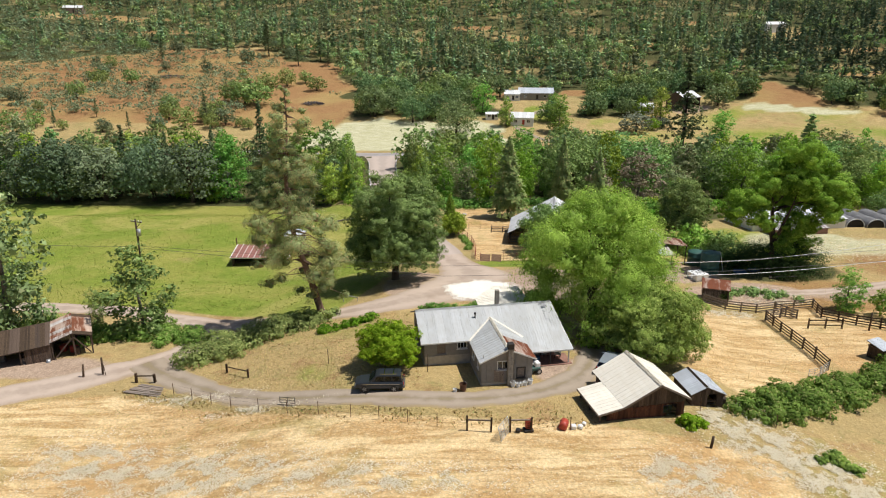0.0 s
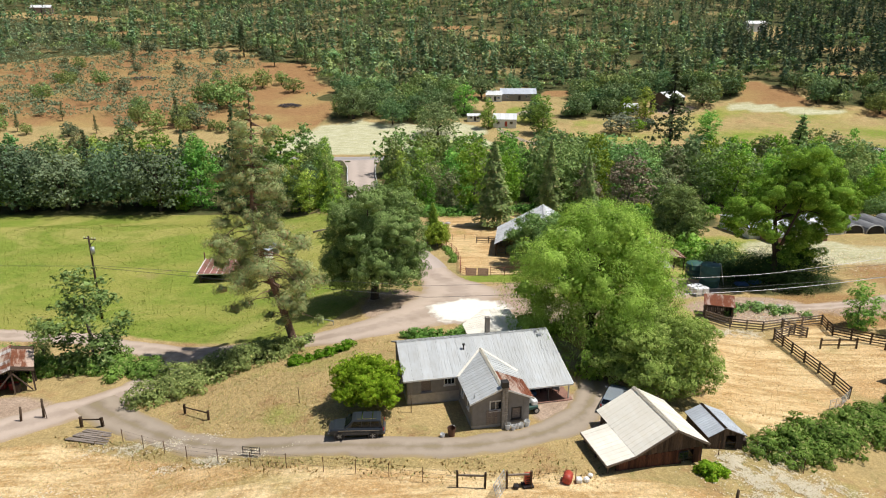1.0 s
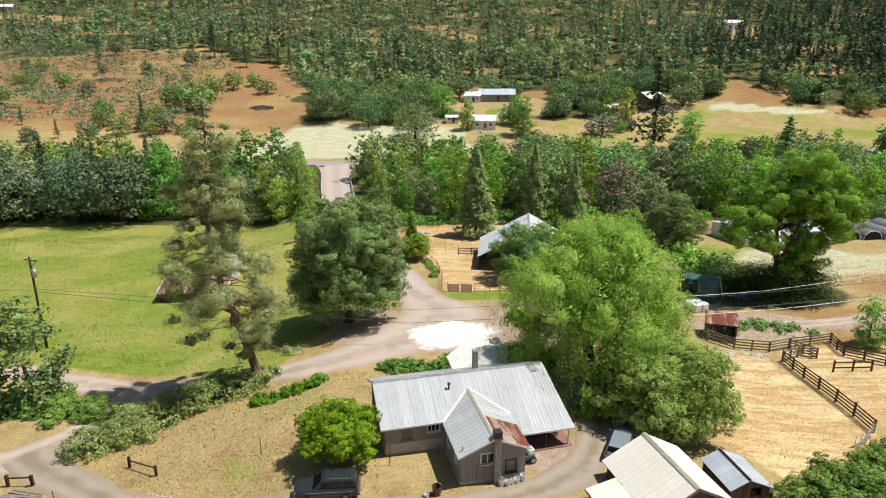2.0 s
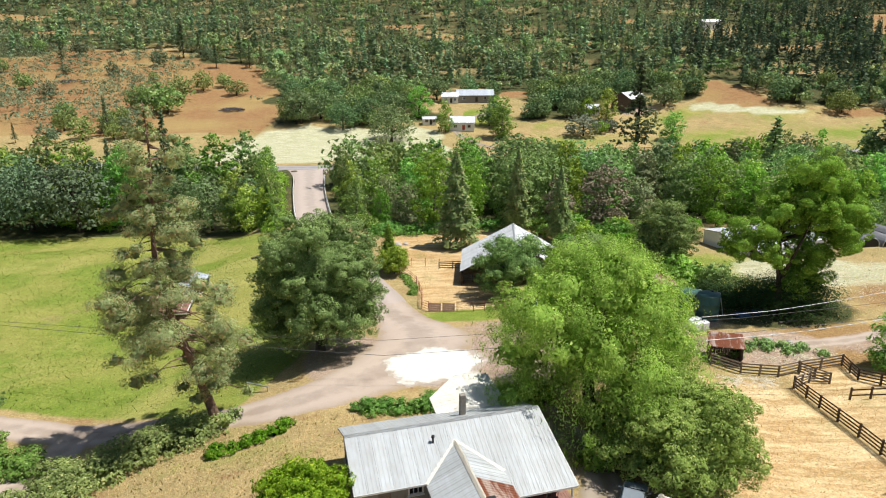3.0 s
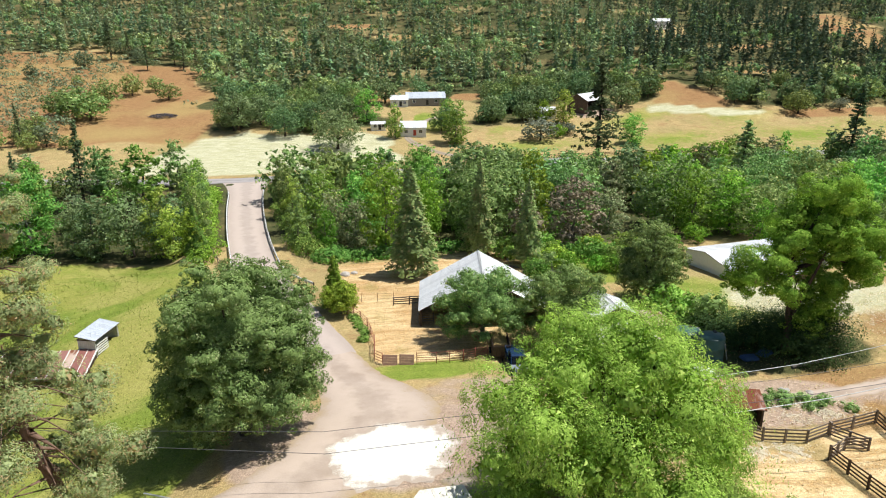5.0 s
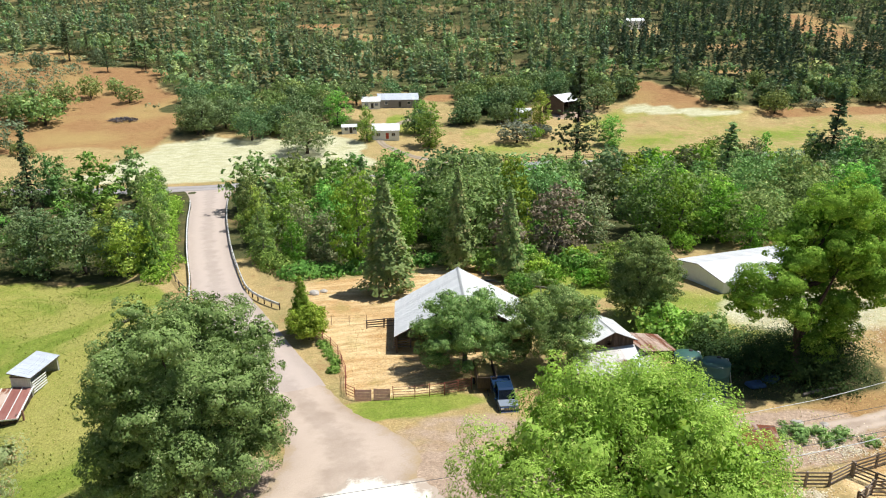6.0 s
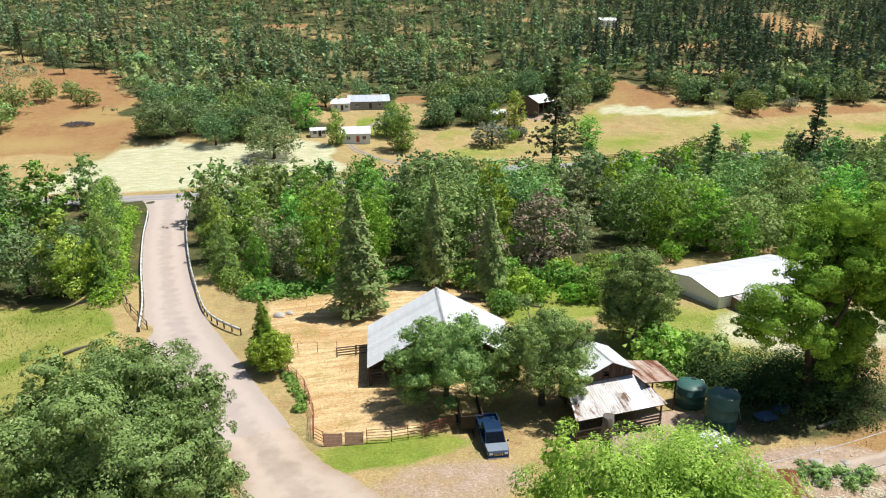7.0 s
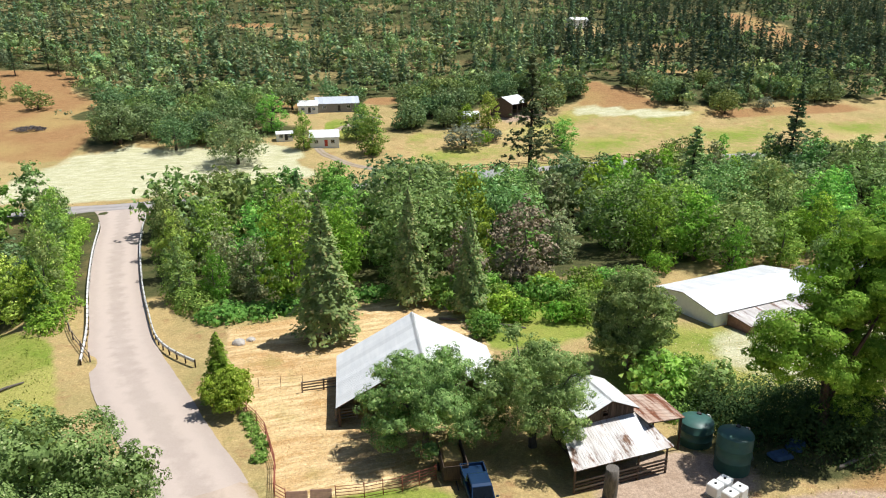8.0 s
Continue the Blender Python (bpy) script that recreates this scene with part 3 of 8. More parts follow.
ribbon("driveway", [(-33, 68, 4.6), (-28.5, 64.3, 4.0), (-22, 59.8, 3.2), (-15, 56.7, 3.0), (-7, 54.9, 3.0), (2, 54.3, 3.0), (8, 55.4, 3.2), (13.2, 58.8, 3.4), (15.8, 65, 3.6), (14.0, 73, 4), (10.5, 82, 5)],
       ROAD_GREY, 0.08, label="grey-brown gravel driveway looping round the house")
ribbon("road_valley", [(-90, 240, 6), (-50, 233, 6), (-20, 228.5, 7), (10, 231, 6), (40, 233, 6), (75, 236, 6), (100, 238, 6), (140, 236, 6), (210, 226, 6)], ROAD_ASPHALT, 0.10, 3, 0.05, label="grey asphalt valley road beyond the bridge")
ribbon("farm_track", [(52, 232, 3), (47, 245, 3), (36, 262, 3), (30, 278, 3), (33, 292, 3), (44, 303, 3.5), (56, 312, 4)], ROAD_GREY, 0.10, 3, 0.2, label="gravel track to a far house")
ribbon("field_track", [(46, 92, 2.6), (56, 93, 2.4), (70, 96, 2.4), (100, 102, 2.4)], ROAD_PINK, 0.06, 1.0, label="narrow dirt track across dry grass")


def build_pad():
    n, rings = 120, 9
    verts, rim = [], []
    for r in range(rings + 1):
        for i in range(n):
            a = 2 * math.pi * i / n
            q = 1.12 * r / rings * (1 + 0.12 * math.sin(2 * a + 1) + 0.07 * math.sin(5 * a) + 0.04 * math.sin(11 * a + 1) + 0.03 * math.sin(23 * a))
            x, y = 5.1 + 4.5 * q * math.cos(a), 86.0 + 5.0 * q * math.sin(a)
            verts.append((x, y, land_at(x, y) + (0.09 if r < rings else 0.0)))
            rim.append(r / rings)
    faces = [(r * n + i, r * n + (i + 1) % n, (r + 1) * n + (i + 1) % n, (r + 1) * n + i) for r in range(rings) for i in range(n)]
    me = mesh_arrays("gravel_pad", verts, np.array(faces)[:, ::-1], True)
    at = me.attributes.new("rim", "FLOAT", "POINT")
    at.data.foreach_set("value", np.array(rim, np.float32))
    k = Nodes("crushed_white_rock")
    p = k.pos()
    edge = k.n("ShaderNodeAttribute")
    edge.attribute_name = "rim"
    fine, mid = k.noise(p, 7.0, 5.0, 0.75), k.noise(p, 0.7, 5.0, 0.65)
    c = k.mix(k.ramp(mid, 0.3, 0.7), (0.80, 0.76, 0.66), (0.88, 0.85, 0.77))
    c = k.mix(k.ramp(fine, 0.4, 0.75, 0.0, 0.4), c, (0.62, 0.56, 0.47))
    spill = k.math("ADD", edge.outputs["Fac"], k.math("ADD", k.math("MULTIPLY", k.math("SUBTRACT", mid, 0.5), 0.75), k.math("MULTIPLY", k.math("SUBTRACT", fine, 0.5), 0.35)))
    c = k.mix(k.ramp(spill, 0.74, 0.92), c, (0.44, 0.36, 0.29))
    me.materials.append(k.done(c, 0.95, normal=k.bump(fine, 0.5, 0.05), spec=0.1))
    tagged(new("gravel_pad", me), "bright white crushed rock parking pad", "pavement", kind="structure")


build_pad()


# ---------------------------------------------------------------- building blocks
def part(name, data, material, parent, label=""):
    """Links a bmesh or a mesh as one object under a thing."""
    if isinstance(data, bmesh.types.BMesh):
        me = bpy.data.meshes.new(name)
        data.to_mesh(me)
        data.free()
    else:
        me = data
    if not me.materials:
        me.materials.append(material)
    ob = new(name, me)
    ob.parent = parent
    return tagged(ob, label) if label else ob


def thing(name, x, y, z=None, turn=0.0, label="", category="", group="", kind="", pitch=0.0, roll=0.0):
    """An Empty at a thing's base."""
    ob = new(name)
    ob.empty_display_size = 0.2
    ob.matrix_basis = pose(x, y, land_at(x, y) if z is None else z, pitch, roll, turn)
    return tagged(ob, label, category, group, kind)


def box(bm, c, s, rz=0.0, rx=0.0, ry=0.0, bevel=0.0):
    """A box of size s about c."""
    m = Matrix.LocRotScale(c, Euler((rx, ry, rz)), s)
    made = bmesh.ops.create_cube(bm, size=1.0, matrix=m)
    if bevel:
        edges = list({e for v in made["verts"] for e in v.link_edges})
        bmesh.ops.bevel(bm, geom=edges, offset=bevel, segments=1, affect="EDGES")
    return made["verts"]


def beam(bm, a, b, w, h, up=(0, 0, 1)):
    """A squared timber from a to b."""
    a, b = Vector(a), Vector(b)
    d = (b - a).normalized()
    u = Vector(up)
    if abs(d.dot(u)) > 0.98:
        u = Vector((1, 0, 0))
    s = d.cross(u).normalized() * w / 2
    u = s.cross(d).normalized() * h / 2
    v = [bm.verts.new(p + i * s + j * u) for p in (a, b) for i, j in ((-1, -1), (1, -1), (1, 1), (-1, 1))]
    for f in ((0, 1, 2, 3), (7, 6, 5, 4), (0, 4, 5, 1), (1, 5, 6, 2), (2, 6, 7, 3), (3, 7, 4, 0)):
        bm.faces.new([v[i] for i in f])
    bmesh.ops.recalc_face_normals(bm, faces=list({f for w_ in v for f in w_.link_faces}))


def tube(bm, pts, radii, sides=7, cap=True):
    """A tapering round limb along points."""
    rings = []
    pts = [Vector(p) for p in pts]
    for i, p in enumerate(pts):
        d = (pts[min(i + 1, len(pts) - 1)] - pts[max(i - 1, 0)]).normalized()
        a = d.orthogonal().normalized() if abs(d.z) < 0.9 else Vector((1, 0, 0)).cross(d).normalized()
        b = d.cross(a)
        rings.append([bm.verts.new(p + (a * math.cos(2 * math.pi * k / sides) + b * math.sin(2 * math.pi * k / sides)) * radii[i]) for k in range(sides)])
    for r, q in zip(rings, rings[1:]):
        for k in range(sides):
            f = bm.faces.new((r[k], r[(k + 1) % sides], q[(k + 1) % sides], q[k]))
            f.smooth = True
    if cap:
        bm.faces.new(rings[0][::-1])
        bm.faces.new(rings[-1])
    return [v for r in rings for v in r]


def mesh_of(bm, name):
    me = bpy.data.meshes.new(name)
    bm.to_mesh(me)
    bm.free()
    return me


# ---------------------------------------------------------------- plants
def unit(v):
    return v / np.maximum(np.linalg.norm(v, axis=-1, keepdims=True), 1e-9)


def cards(c, n, size, rng, slim=0.62, along=None, corners=4):
    """Small folded leaf sprays at points c that face n. along: a direction that their length follows."""
    m = len(c)
    n = unit(n)
    a = rng.normal(size=(m, 3)) if along is None else along + 0.25 * rng.normal(size=(m, 3))
    a = unit(a - n * np.sum(a * n, 1, keepdims=True))
    b = np.cross(n, a)
    s = (size * rng.uniform(0.6, 1.35, m))[:, None]
    bend = n * s * 0.22
    if corners == 3:
        v = np.stack([c - a * s - bend, c + 0.6 * a * s - b * s * slim * 1.2, c + 0.6 * a * s + b * s * slim * 1.2], 1)
        return v.reshape(-1, 3), np.arange(m * 3).reshape(m, 3)
    v = np.stack([c - a * s - bend, c - b * s * slim + 0.3 * bend, c + a * s - bend, c + b * s * slim + 0.3 * bend], 1)
    return v.reshape(-1, 3), np.arange(m * 4).reshape(m, 4)


def soften(me, normals):
    """Lets leaves catch light as the round clump does that they belong to."""
    me.normals_split_custom_set_from_vertices(unit(normals).tolist())
    return me


def sphere_dirs(m, rng):
    return unit(rng.normal(size=(m, 3)))


def lobe_leaves(lobes, count, size, rng, loose=0.11, up=0.35, slim=0.62, hang=False, inner=0.14, corners=4, clump=0.25, per=5, cover=0.42):
    """Leaf sprays in small clumps that sit on the skins of overlapping lobes (x, y, z, rx, rz), with gaps between them."""
    L = np.array(lobes, float)
    w = L[:, 3] * (L[:, 3] + L[:, 4])
    m = int(min(4 * cover * len(L) / clump ** 2, max(60, count / per)))
    pick = rng.choice(len(L), m * 2, p=w / w.sum())
    d = unit(sphere_dirs(m * 2, rng) + np.array([0, 0, 0.12]))
    q = L[pick]
    mid = q[:, :3] + d * np.stack([q[:, 3], q[:, 3], q[:, 4]], 1) * rng.uniform(0.70, 1.04, (m * 2, 1))
    buried = np.zeros(m * 2, bool)
    for l in L:
        buried |= np.linalg.norm((mid - l[:3]) / np.array([l[3], l[3], l[4]]), axis=1) < 0.66
    keep = np.flatnonzero(~buried)[:m]
    mid, d, rho = mid[keep], d[keep], clump * q[keep, 3] * rng.uniform(0.65, 1.3, len(keep))
    at = rng.choice(len(mid), count, p=rho ** 1.7 / (rho ** 1.7).sum())
    e = sphere_dirs(count, rng)
    back = np.sum(e * d[at], 1) < -0.25
    e = np.where(back[:, None], -e, e)
    shape = np.array([1.0, 1.0, 1.0]) if hang else np.array([1.08, 1.08, 0.72])
    c = mid[at] + e * shape * (rho[at] * np.minimum(rng.normal(0.9, loose, count), 1.03))[:, None]
    deep = rng.random(count) < inner + 0.06
    c = np.where(deep[:, None], c - d[at] * (rho[at] * rng.uniform(0.8, 2.2, count))[:, None], c)
    n = e * 0.8 + 0.5 * d[at] + rng.normal(size=e.shape) * 0.33 + np.array([0, 0, up])
    along = np.array([0, 0, -0.8]) + d[at] * 0.6 + rng.normal(0, 0.45, (count, 3)) if hang else None
    v, f = cards(c, n, size, rng, slim, along, corners)
    if hang:
        d = d + np.array([0, 0, 0.5])
    soft = 0.60 * e + 0.35 * d[at] + 0.65 * unit(n) * np.sign(np.sum(n * (e + d[at]), 1, keepdims=True)) + np.array([0, 0, 0.15])
    # the shaded inner mass of the crown
    k = count // 9
    pick = rng.choice(len(L), k, p=w / w.sum())
    g = sphere_dirs(k, rng)
    q = L[pick]
    c2 = q[:, :3] + g * np.stack([q[:, 3], q[:, 3], q[:, 4]], 1) * rng.uniform(0.30, 0.68, (k, 1))
    v2, f2 = cards(c2, g + rng.normal(0, 0.5, g.shape), size * (2.0 if size < 0.15 else 1.5), rng, 0.62, None, corners)
    return np.vstack([v, v2]), np.vstack([f, f2 + len(v)]), np.repeat(np.vstack([soft, g]), corners, 0)


def dome_lobes(r, z0, z1, m, rng, lobe=(0.26, 0.44), flat=0.8, top=1.0):
    """Lobes spread through a domed crown of radius r between the heights z0 and z1."""
    out = []
    zc, hz = (z0 + z1) / 2, (z1 - z0) / 2
    for i in range(m):
        q = 1 - 1.75 * (i + 0.5) / m
        a = i * 2.39996 + rng.uniform(-0.3, 0.3)
        d = np.array([math.cos(a) * math.sqrt(1 - q * q), math.sin(a) * math.sqrt(1 - q * q), q]) + rng.normal(0, 0.10, 3)
        d[:2] *= 1.06
        k = rng.uniform(*lobe) * r
        reach = rng.uniform(0.80, 1.08)
        out.append((d[0] * (r - k) * reach, d[1] * (r - k) * reach, zc + d[2] * (hz - k * flat) * top, k, k * flat))
    out.append((0, 0, zc, r * 0.62, hz * 0.66))
    return out


def graft(bm, limb, trunk):
    """Joins a limb to the trunk, at the nearest point of its bark."""
    foot = limb[0]
    near = min(trunk, key=lambda w: (w.co - foot.co).length_squared)
    foot.co = near.co
    bmesh.ops.weld_verts(bm, targetmap={foot: near})


def limbs(bm, h, r, lobes, rng, fork=0.25, girth=0.035, lean=(0, 0), sides=7, rings=15, reach=14):
    """A trunk that forks into limbs which reach towards the lobes."""
    g = girth * h
    top = np.array([lean[0], lean[1], h * 0.72])
    pts = [np.array([0, 0, -0.4]), np.array([0, 0, 0.3]) + rng.normal(0, 0.05, 3), top * 0.35 + rng.normal(0, 0.02 * h, 3) * [1, 1, 0], top * 0.7 + rng.normal(0, 0.03 * h, 3) * [1, 1, 0], top]
    along = np.linspace(0, 1, rings)
    knots = [0, 0.08, 0.38, 0.7, 1]
    trunk = tube(bm, [[np.interp(u, knots, [p[i] for p in pts]) for i in range(3)] for u in along], np.interp(along, knots, [g * 1.5, g * 1.05, g * 0.8, g * 0.5, g * 0.12]), sides)
    for l in lobes[:-1][:reach]:
        u = rng.uniform(fork, 0.75)
        a = np.array([np.interp(u * h * 0.72, [p[2] for p in pts], [p[i] for p in pts]) for i in range(3)])
        b = np.array(l[:3])
        if b[2] < a[2] - 0.5:
            continue
        mid = (a + b) / 2 + np.array([0, 0, 0.08 * h]) + rng.normal(0, 0.03 * h, 3)
        graft(bm, tube(bm, [a, mid, b], [g * 0.42, g * 0.26, g * 0.06], 5), trunk)


def tree_meshes(kind, h, r, leaves, size, seed, low=0.12, girth=0.03, lean=(0, 0), corners=4, skirt=False, core=0.30, open_crown=False, own_lobes=None):
    """Trunk and crown meshes of one tree of height h and crown radius r."""
    rng = np.random.default_rng(seed)
    bm = bmesh.new()
    fine = {} if leaves > 9000 else {"rings": 7, "sides": 5, "reach": 7}
    if own_lobes:
        limbs(bm, h, r, own_lobes, rng, 0.12, girth, lean)
        v, f, nn = lobe_leaves(own_lobes, leaves, size, rng, 0.12, corners=corners, clump=0.3)
    elif kind == "oak":
        lobes = dome_lobes(r, h * low, h, 34, rng, (0.20, 0.36))
        if skirt:
            lobes = [(0.66 * r * math.cos(0.9 * i), 0.66 * r * math.sin(0.9 * i), h * 0.30, 0.30 * r, 0.17 * h) for i in range(7)] + lobes
        if open_crown:
            lobes = [(x * 1.12, y * 1.12, z, a * 0.9, b * 0.72) for x, y, z, a, b in lobes if z > 0.2 * h] + [(0, 0, h * 0.6, 0.2 * r, 0.15 * h)]
        limbs(bm, h, r, lobes, rng, 0.15, girth, lean, **fine)
        v, f, nn = lobe_leaves(lobes, leaves, size, rng, corners=corners, per=9 if leaves > 9000 else 5, clump=0.25 if leaves > 9000 else 0.3)
    elif kind == "willow":
        lobes = []
        for i in range(44):
            q = 1 - 1.45 * (i + 0.5) / 44
            a = i * 2.39996 + rng.uniform(-0.35, 0.35)
            flat, reach, k = math.sqrt(1 - q * q), rng.uniform(0.66, 1.06), r * rng.uniform(0.15, 0.29)
            lobes.append((flat * math.cos(a) * (r - k) * reach, flat * math.sin(a) * (r - k) * reach, h * (0.46 + 0.54 * abs(q) ** 0.8 * (1 if q > 0 else -1) * (0.92 + 0.1 * reach)) - 0.8 * k, k, k * rng.uniform(0.75, 1.05)))
        lobes.append((0, 0, h * 0.5, r * 0.42, h * 0.28))
        limbs(bm, h, r, lobes, rng, 0.2, girth, lean)
        v1, f1, n1 = lobe_leaves(lobes, leaves, size, rng, 0.16, 0.3, 0.30, True, 0.10, clump=0.32, corners=corners, per=11)
        m = leaves // 16
        ang, rad = rng.uniform(0, 2 * math.pi, m // 12), r * rng.uniform(0.55, 1.0, m // 12)
        base = np.stack([np.cos(ang) * rad, np.sin(ang) * rad, h * rng.uniform(0.30, 0.62, len(ang))], 1)
        fall = rng.uniform(0.12, 0.34, len(ang)) * h
        s = np.repeat(np.arange(len(ang)), 12)
        t = np.tile(np.arange(12) / 12, len(ang))
        c = base[s] + np.stack([np.cos(ang[s]) * 0.5 * t, np.sin(ang[s]) * 0.5 * t, -fall[s] * t], 1) + rng.normal(0, 0.12, (len(s), 3))
        c[:, 2] = np.maximum(c[:, 2], 0.9)
        n = np.stack([np.cos(ang[s]), np.sin(ang[s]), 0 * t], 1) + rng.normal(0, 0.5, (len(s), 3))
        v2, f2 = cards(c, n, size, rng, 0.3, np.tile([0, 0, -1.0], (len(c), 1)), corners)
        v, f = np.vstack([v1, v2]), np.vstack([f1, f2 + len(v1)])
        nn = np.vstack([n1, np.repeat(np.stack([np.cos(ang[s]), np.sin(ang[s]), 0.4 + 0 * t], 1), corners, 0)])
    elif kind == "tall":
        lobes = []
        for i in range(26):
            u = (i + 0.5) / 26
            z = h * (low + (0.97 - low) * u)
            wide = r * (0.55 + 0.6 * math.sin(math.pi * min(1, u * 0.9 + 0.12))) * 0.82
            a = i * 2.4 + rng.uniform(-0.5, 0.5)
            k = r * rng.uniform(0.22, 0.38) * (1.1 - 0.35 * u)
            q = max(0, wide - k) * rng.uniform(0.6, 1.05)
            lobes.append((q * math.cos(a) + lean[0] * u, q * math.sin(a) + lean[1] * u, z, k, k * 0.75))
        lobes.append((lean[0] * 0.6, lean[1] * 0.6, h * 0.6, r * core, h * 0.26))
        limbs(bm, h, r, lobes, rng, 0.12, girth, lean, **fine)
        v, f, nn = lobe_leaves(lobes, leaves, size, rng, 0.11, corners=corners, per=5, clump=0.30)
    elif kind == "pine":
        rings = 40 if corners == 3 and leaves > 9000 else 22
        up = np.linspace(0, 1, rings)
        bole = np.stack([lean[0] * up ** 2 + 0.015 * h * np.minimum(1, up * 2), lean[1] * up ** 2 + 0.01 * h * up, h * up - 0.4 * (up == 0)], 1)
        trunk = tube(bm, bole, np.interp(up, [0, 0.25, 0.6, 1], [girth * h * 1.25, girth * h * 0.9, girth * h * 0.42, 0.03]), 7)
        cs, ns = [], []
        m = 62
        for i in range(m):
            u = (i + rng.uniform(0, 0.8)) / m
            z = h * (low + (0.985 - low) * u)
            reach = r * (1.0 if u < 0.34 else max(0.14, 0.52 - 0.42 * (u - 0.34) / 0.66)) * rng.uniform(0.4, 1.1)
            a = i * 2.4 + rng.uniform(-0.6, 0.6)
            axis = np.array([np.interp(z, bole[:, 2], bole[:, i]) for i in range(3)])
            out = np.array([math.cos(a), math.sin(a), rng.uniform(-0.38, 0.12)])
            tip = axis + out * reach
            graft(bm, tube(bm, [axis, (axis + tip) / 2 + np.array([0, 0, 0.06 * reach]), tip], [girth * h * 0.085, girth * h * 0.04, 0.01], 4, False), trunk)
            k = max(3, int(leaves / m / 9 * (0.5 + reach / r)))
            for j in range(k):
                t = rng.uniform(0.35, 1.05)
                tuft = axis + (tip - axis) * t + rng.normal(0, 0.19 * reach, 3) * [1, 1, 0.6]
                d = sphere_dirs(9, rng)
                cs.append(tuft + d * rng.uniform(0.1, 0.36, (9, 1)) * [1, 1, 0.7])
                ns.append(d + [0, 0, 0.4])
        v, f = cards(np.vstack(cs), np.vstack(ns), size, rng, 0.30, None, corners)
        nn = np.repeat(unit(np.vstack(ns)) + np.array([0, 0, 0.3]), corners, 0)
    else:
        tube(bm, [(0, 0, -0.4), (0, 0, h * 0.5), (lean[0], lean[1], h)], [girth * h, girth * h * 0.6, 0.03], 7)
        m = leaves
        u = 1 - np.sqrt(rng.uniform(0.0004, 1, m))
        z = h * (low + (1 - low) * u)
        ring = np.floor(u * 16) / 16
        ang = rng.uniform(0, 2 * math.pi, m)
        lump = 0.72 + 0.28 * np.sin(ang * 3 + ring * 40) * np.cos(ang * 2 - ring * 23)
        rad = r * np.clip((1 - u) ** 0.75, 0, 1) * lump * np.where(rng.random(m) < 0.3, rng.uniform(0.3, 0.9, m), rng.normal(0.96, 0.1, m))
        out = np.stack([np.cos(ang), np.sin(ang), np.zeros(m)], 1)
        c = out * rad[:, None] + np.stack([lean[0] * u, lean[1] * u, z - 0.18 * rad], 1)
        n = out * 0.6 + np.array([0, 0, 0.7]) + rng.normal(0, 0.35, (m, 3))
        v, f = cards(c, n, size, rng, 0.5, out + np.array([0, 0, -0.6]), corners)
        nn = np.repeat(out + 0.35 * unit(n) + np.array([0, 0, 0.35]), corners, 0)
    return mesh_of(bm, "trunk"), soften(mesh_arrays("crown", v, f), nn)


def plant_tree(name, x, y, meshes, leaf, bark, label, category="tree", group="", turn=0.0, scale=1.0, sink=0.0):
    t = thing(name, x, y, land_at(x, y) - sink, turn, label, category, group)
    t.scale = (scale,) * 3
    part("trunk", meshes[0], bark, t)
    part("crown", meshes[1], leaf, t)
    return t


def lean_pine(h, seed):
    """A pine whose trunk leans and then rises, with loose irregular masses of needles along it."""
    rng = np.random.default_rng(seed)
    bm = bmesh.new()
    up = np.linspace(0, 1, 44)
    bole = np.stack([-3.4 * np.sin(np.minimum(1, up / 0.55) * math.pi / 2) + 0.25 * np.sin(9 * up), 1.6 * up + 0.2 * np.sin(7 * up), h * up - 0.4 * (up == 0)], 1)
    trunk = tube(bm, bole, np.interp(up, [0, 0.04, 0.3, 0.6, 1], [0.62, 0.46, 0.34, 0.2, 0.03]), 8)
    lobes = []
    for z0, z1, count, wide, size in ((2.8, 6.5, 10, 5.4, (0.7, 1.2)), (6.0, 13.2, 34, 5.9, (0.7, 1.5)), (13.4, 20.0, 28, 3.8, (0.6, 1.3)), (19.0, 25.5, 18, 2.5, (0.6, 1.1)), (25.0, h - 0.3, 8, 0.9, (0.35, 0.6))):
        for k in range(count):
            z = z0 + (z1 - z0) * (k + rng.random()) / count
            a = k * 2.4 + rng.uniform(-0.5, 0.5)
            reach = wide * rng.uniform(0.3, 1.0)
            foot = np.array([np.interp(min(h, z + 0.25 * reach), bole[:, 2], bole[:, i]) for i in range(3)])
            r = rng.uniform(*size)
            tip = np.array([foot[0] + reach * math.cos(a), foot[1] + reach * math.sin(a), z])
            lobes.append((*tip, r, r * 0.62))
            graft(bm, tube(bm, [foot, (foot + tip) / 2 + [0, 0, 0.10 * reach], tip], [0.07, 0.045, 0.015], 4, False), trunk)
    v, f, nn = lobe_leaves(lobes, 84000, 0.125, rng, 0.34, 0.4, 0.20, False, 0.2, 3, 0.5, 9, 0.8)
    return mesh_of(bm, "trunk"), soften(mesh_arrays("crown", v, f), nn)


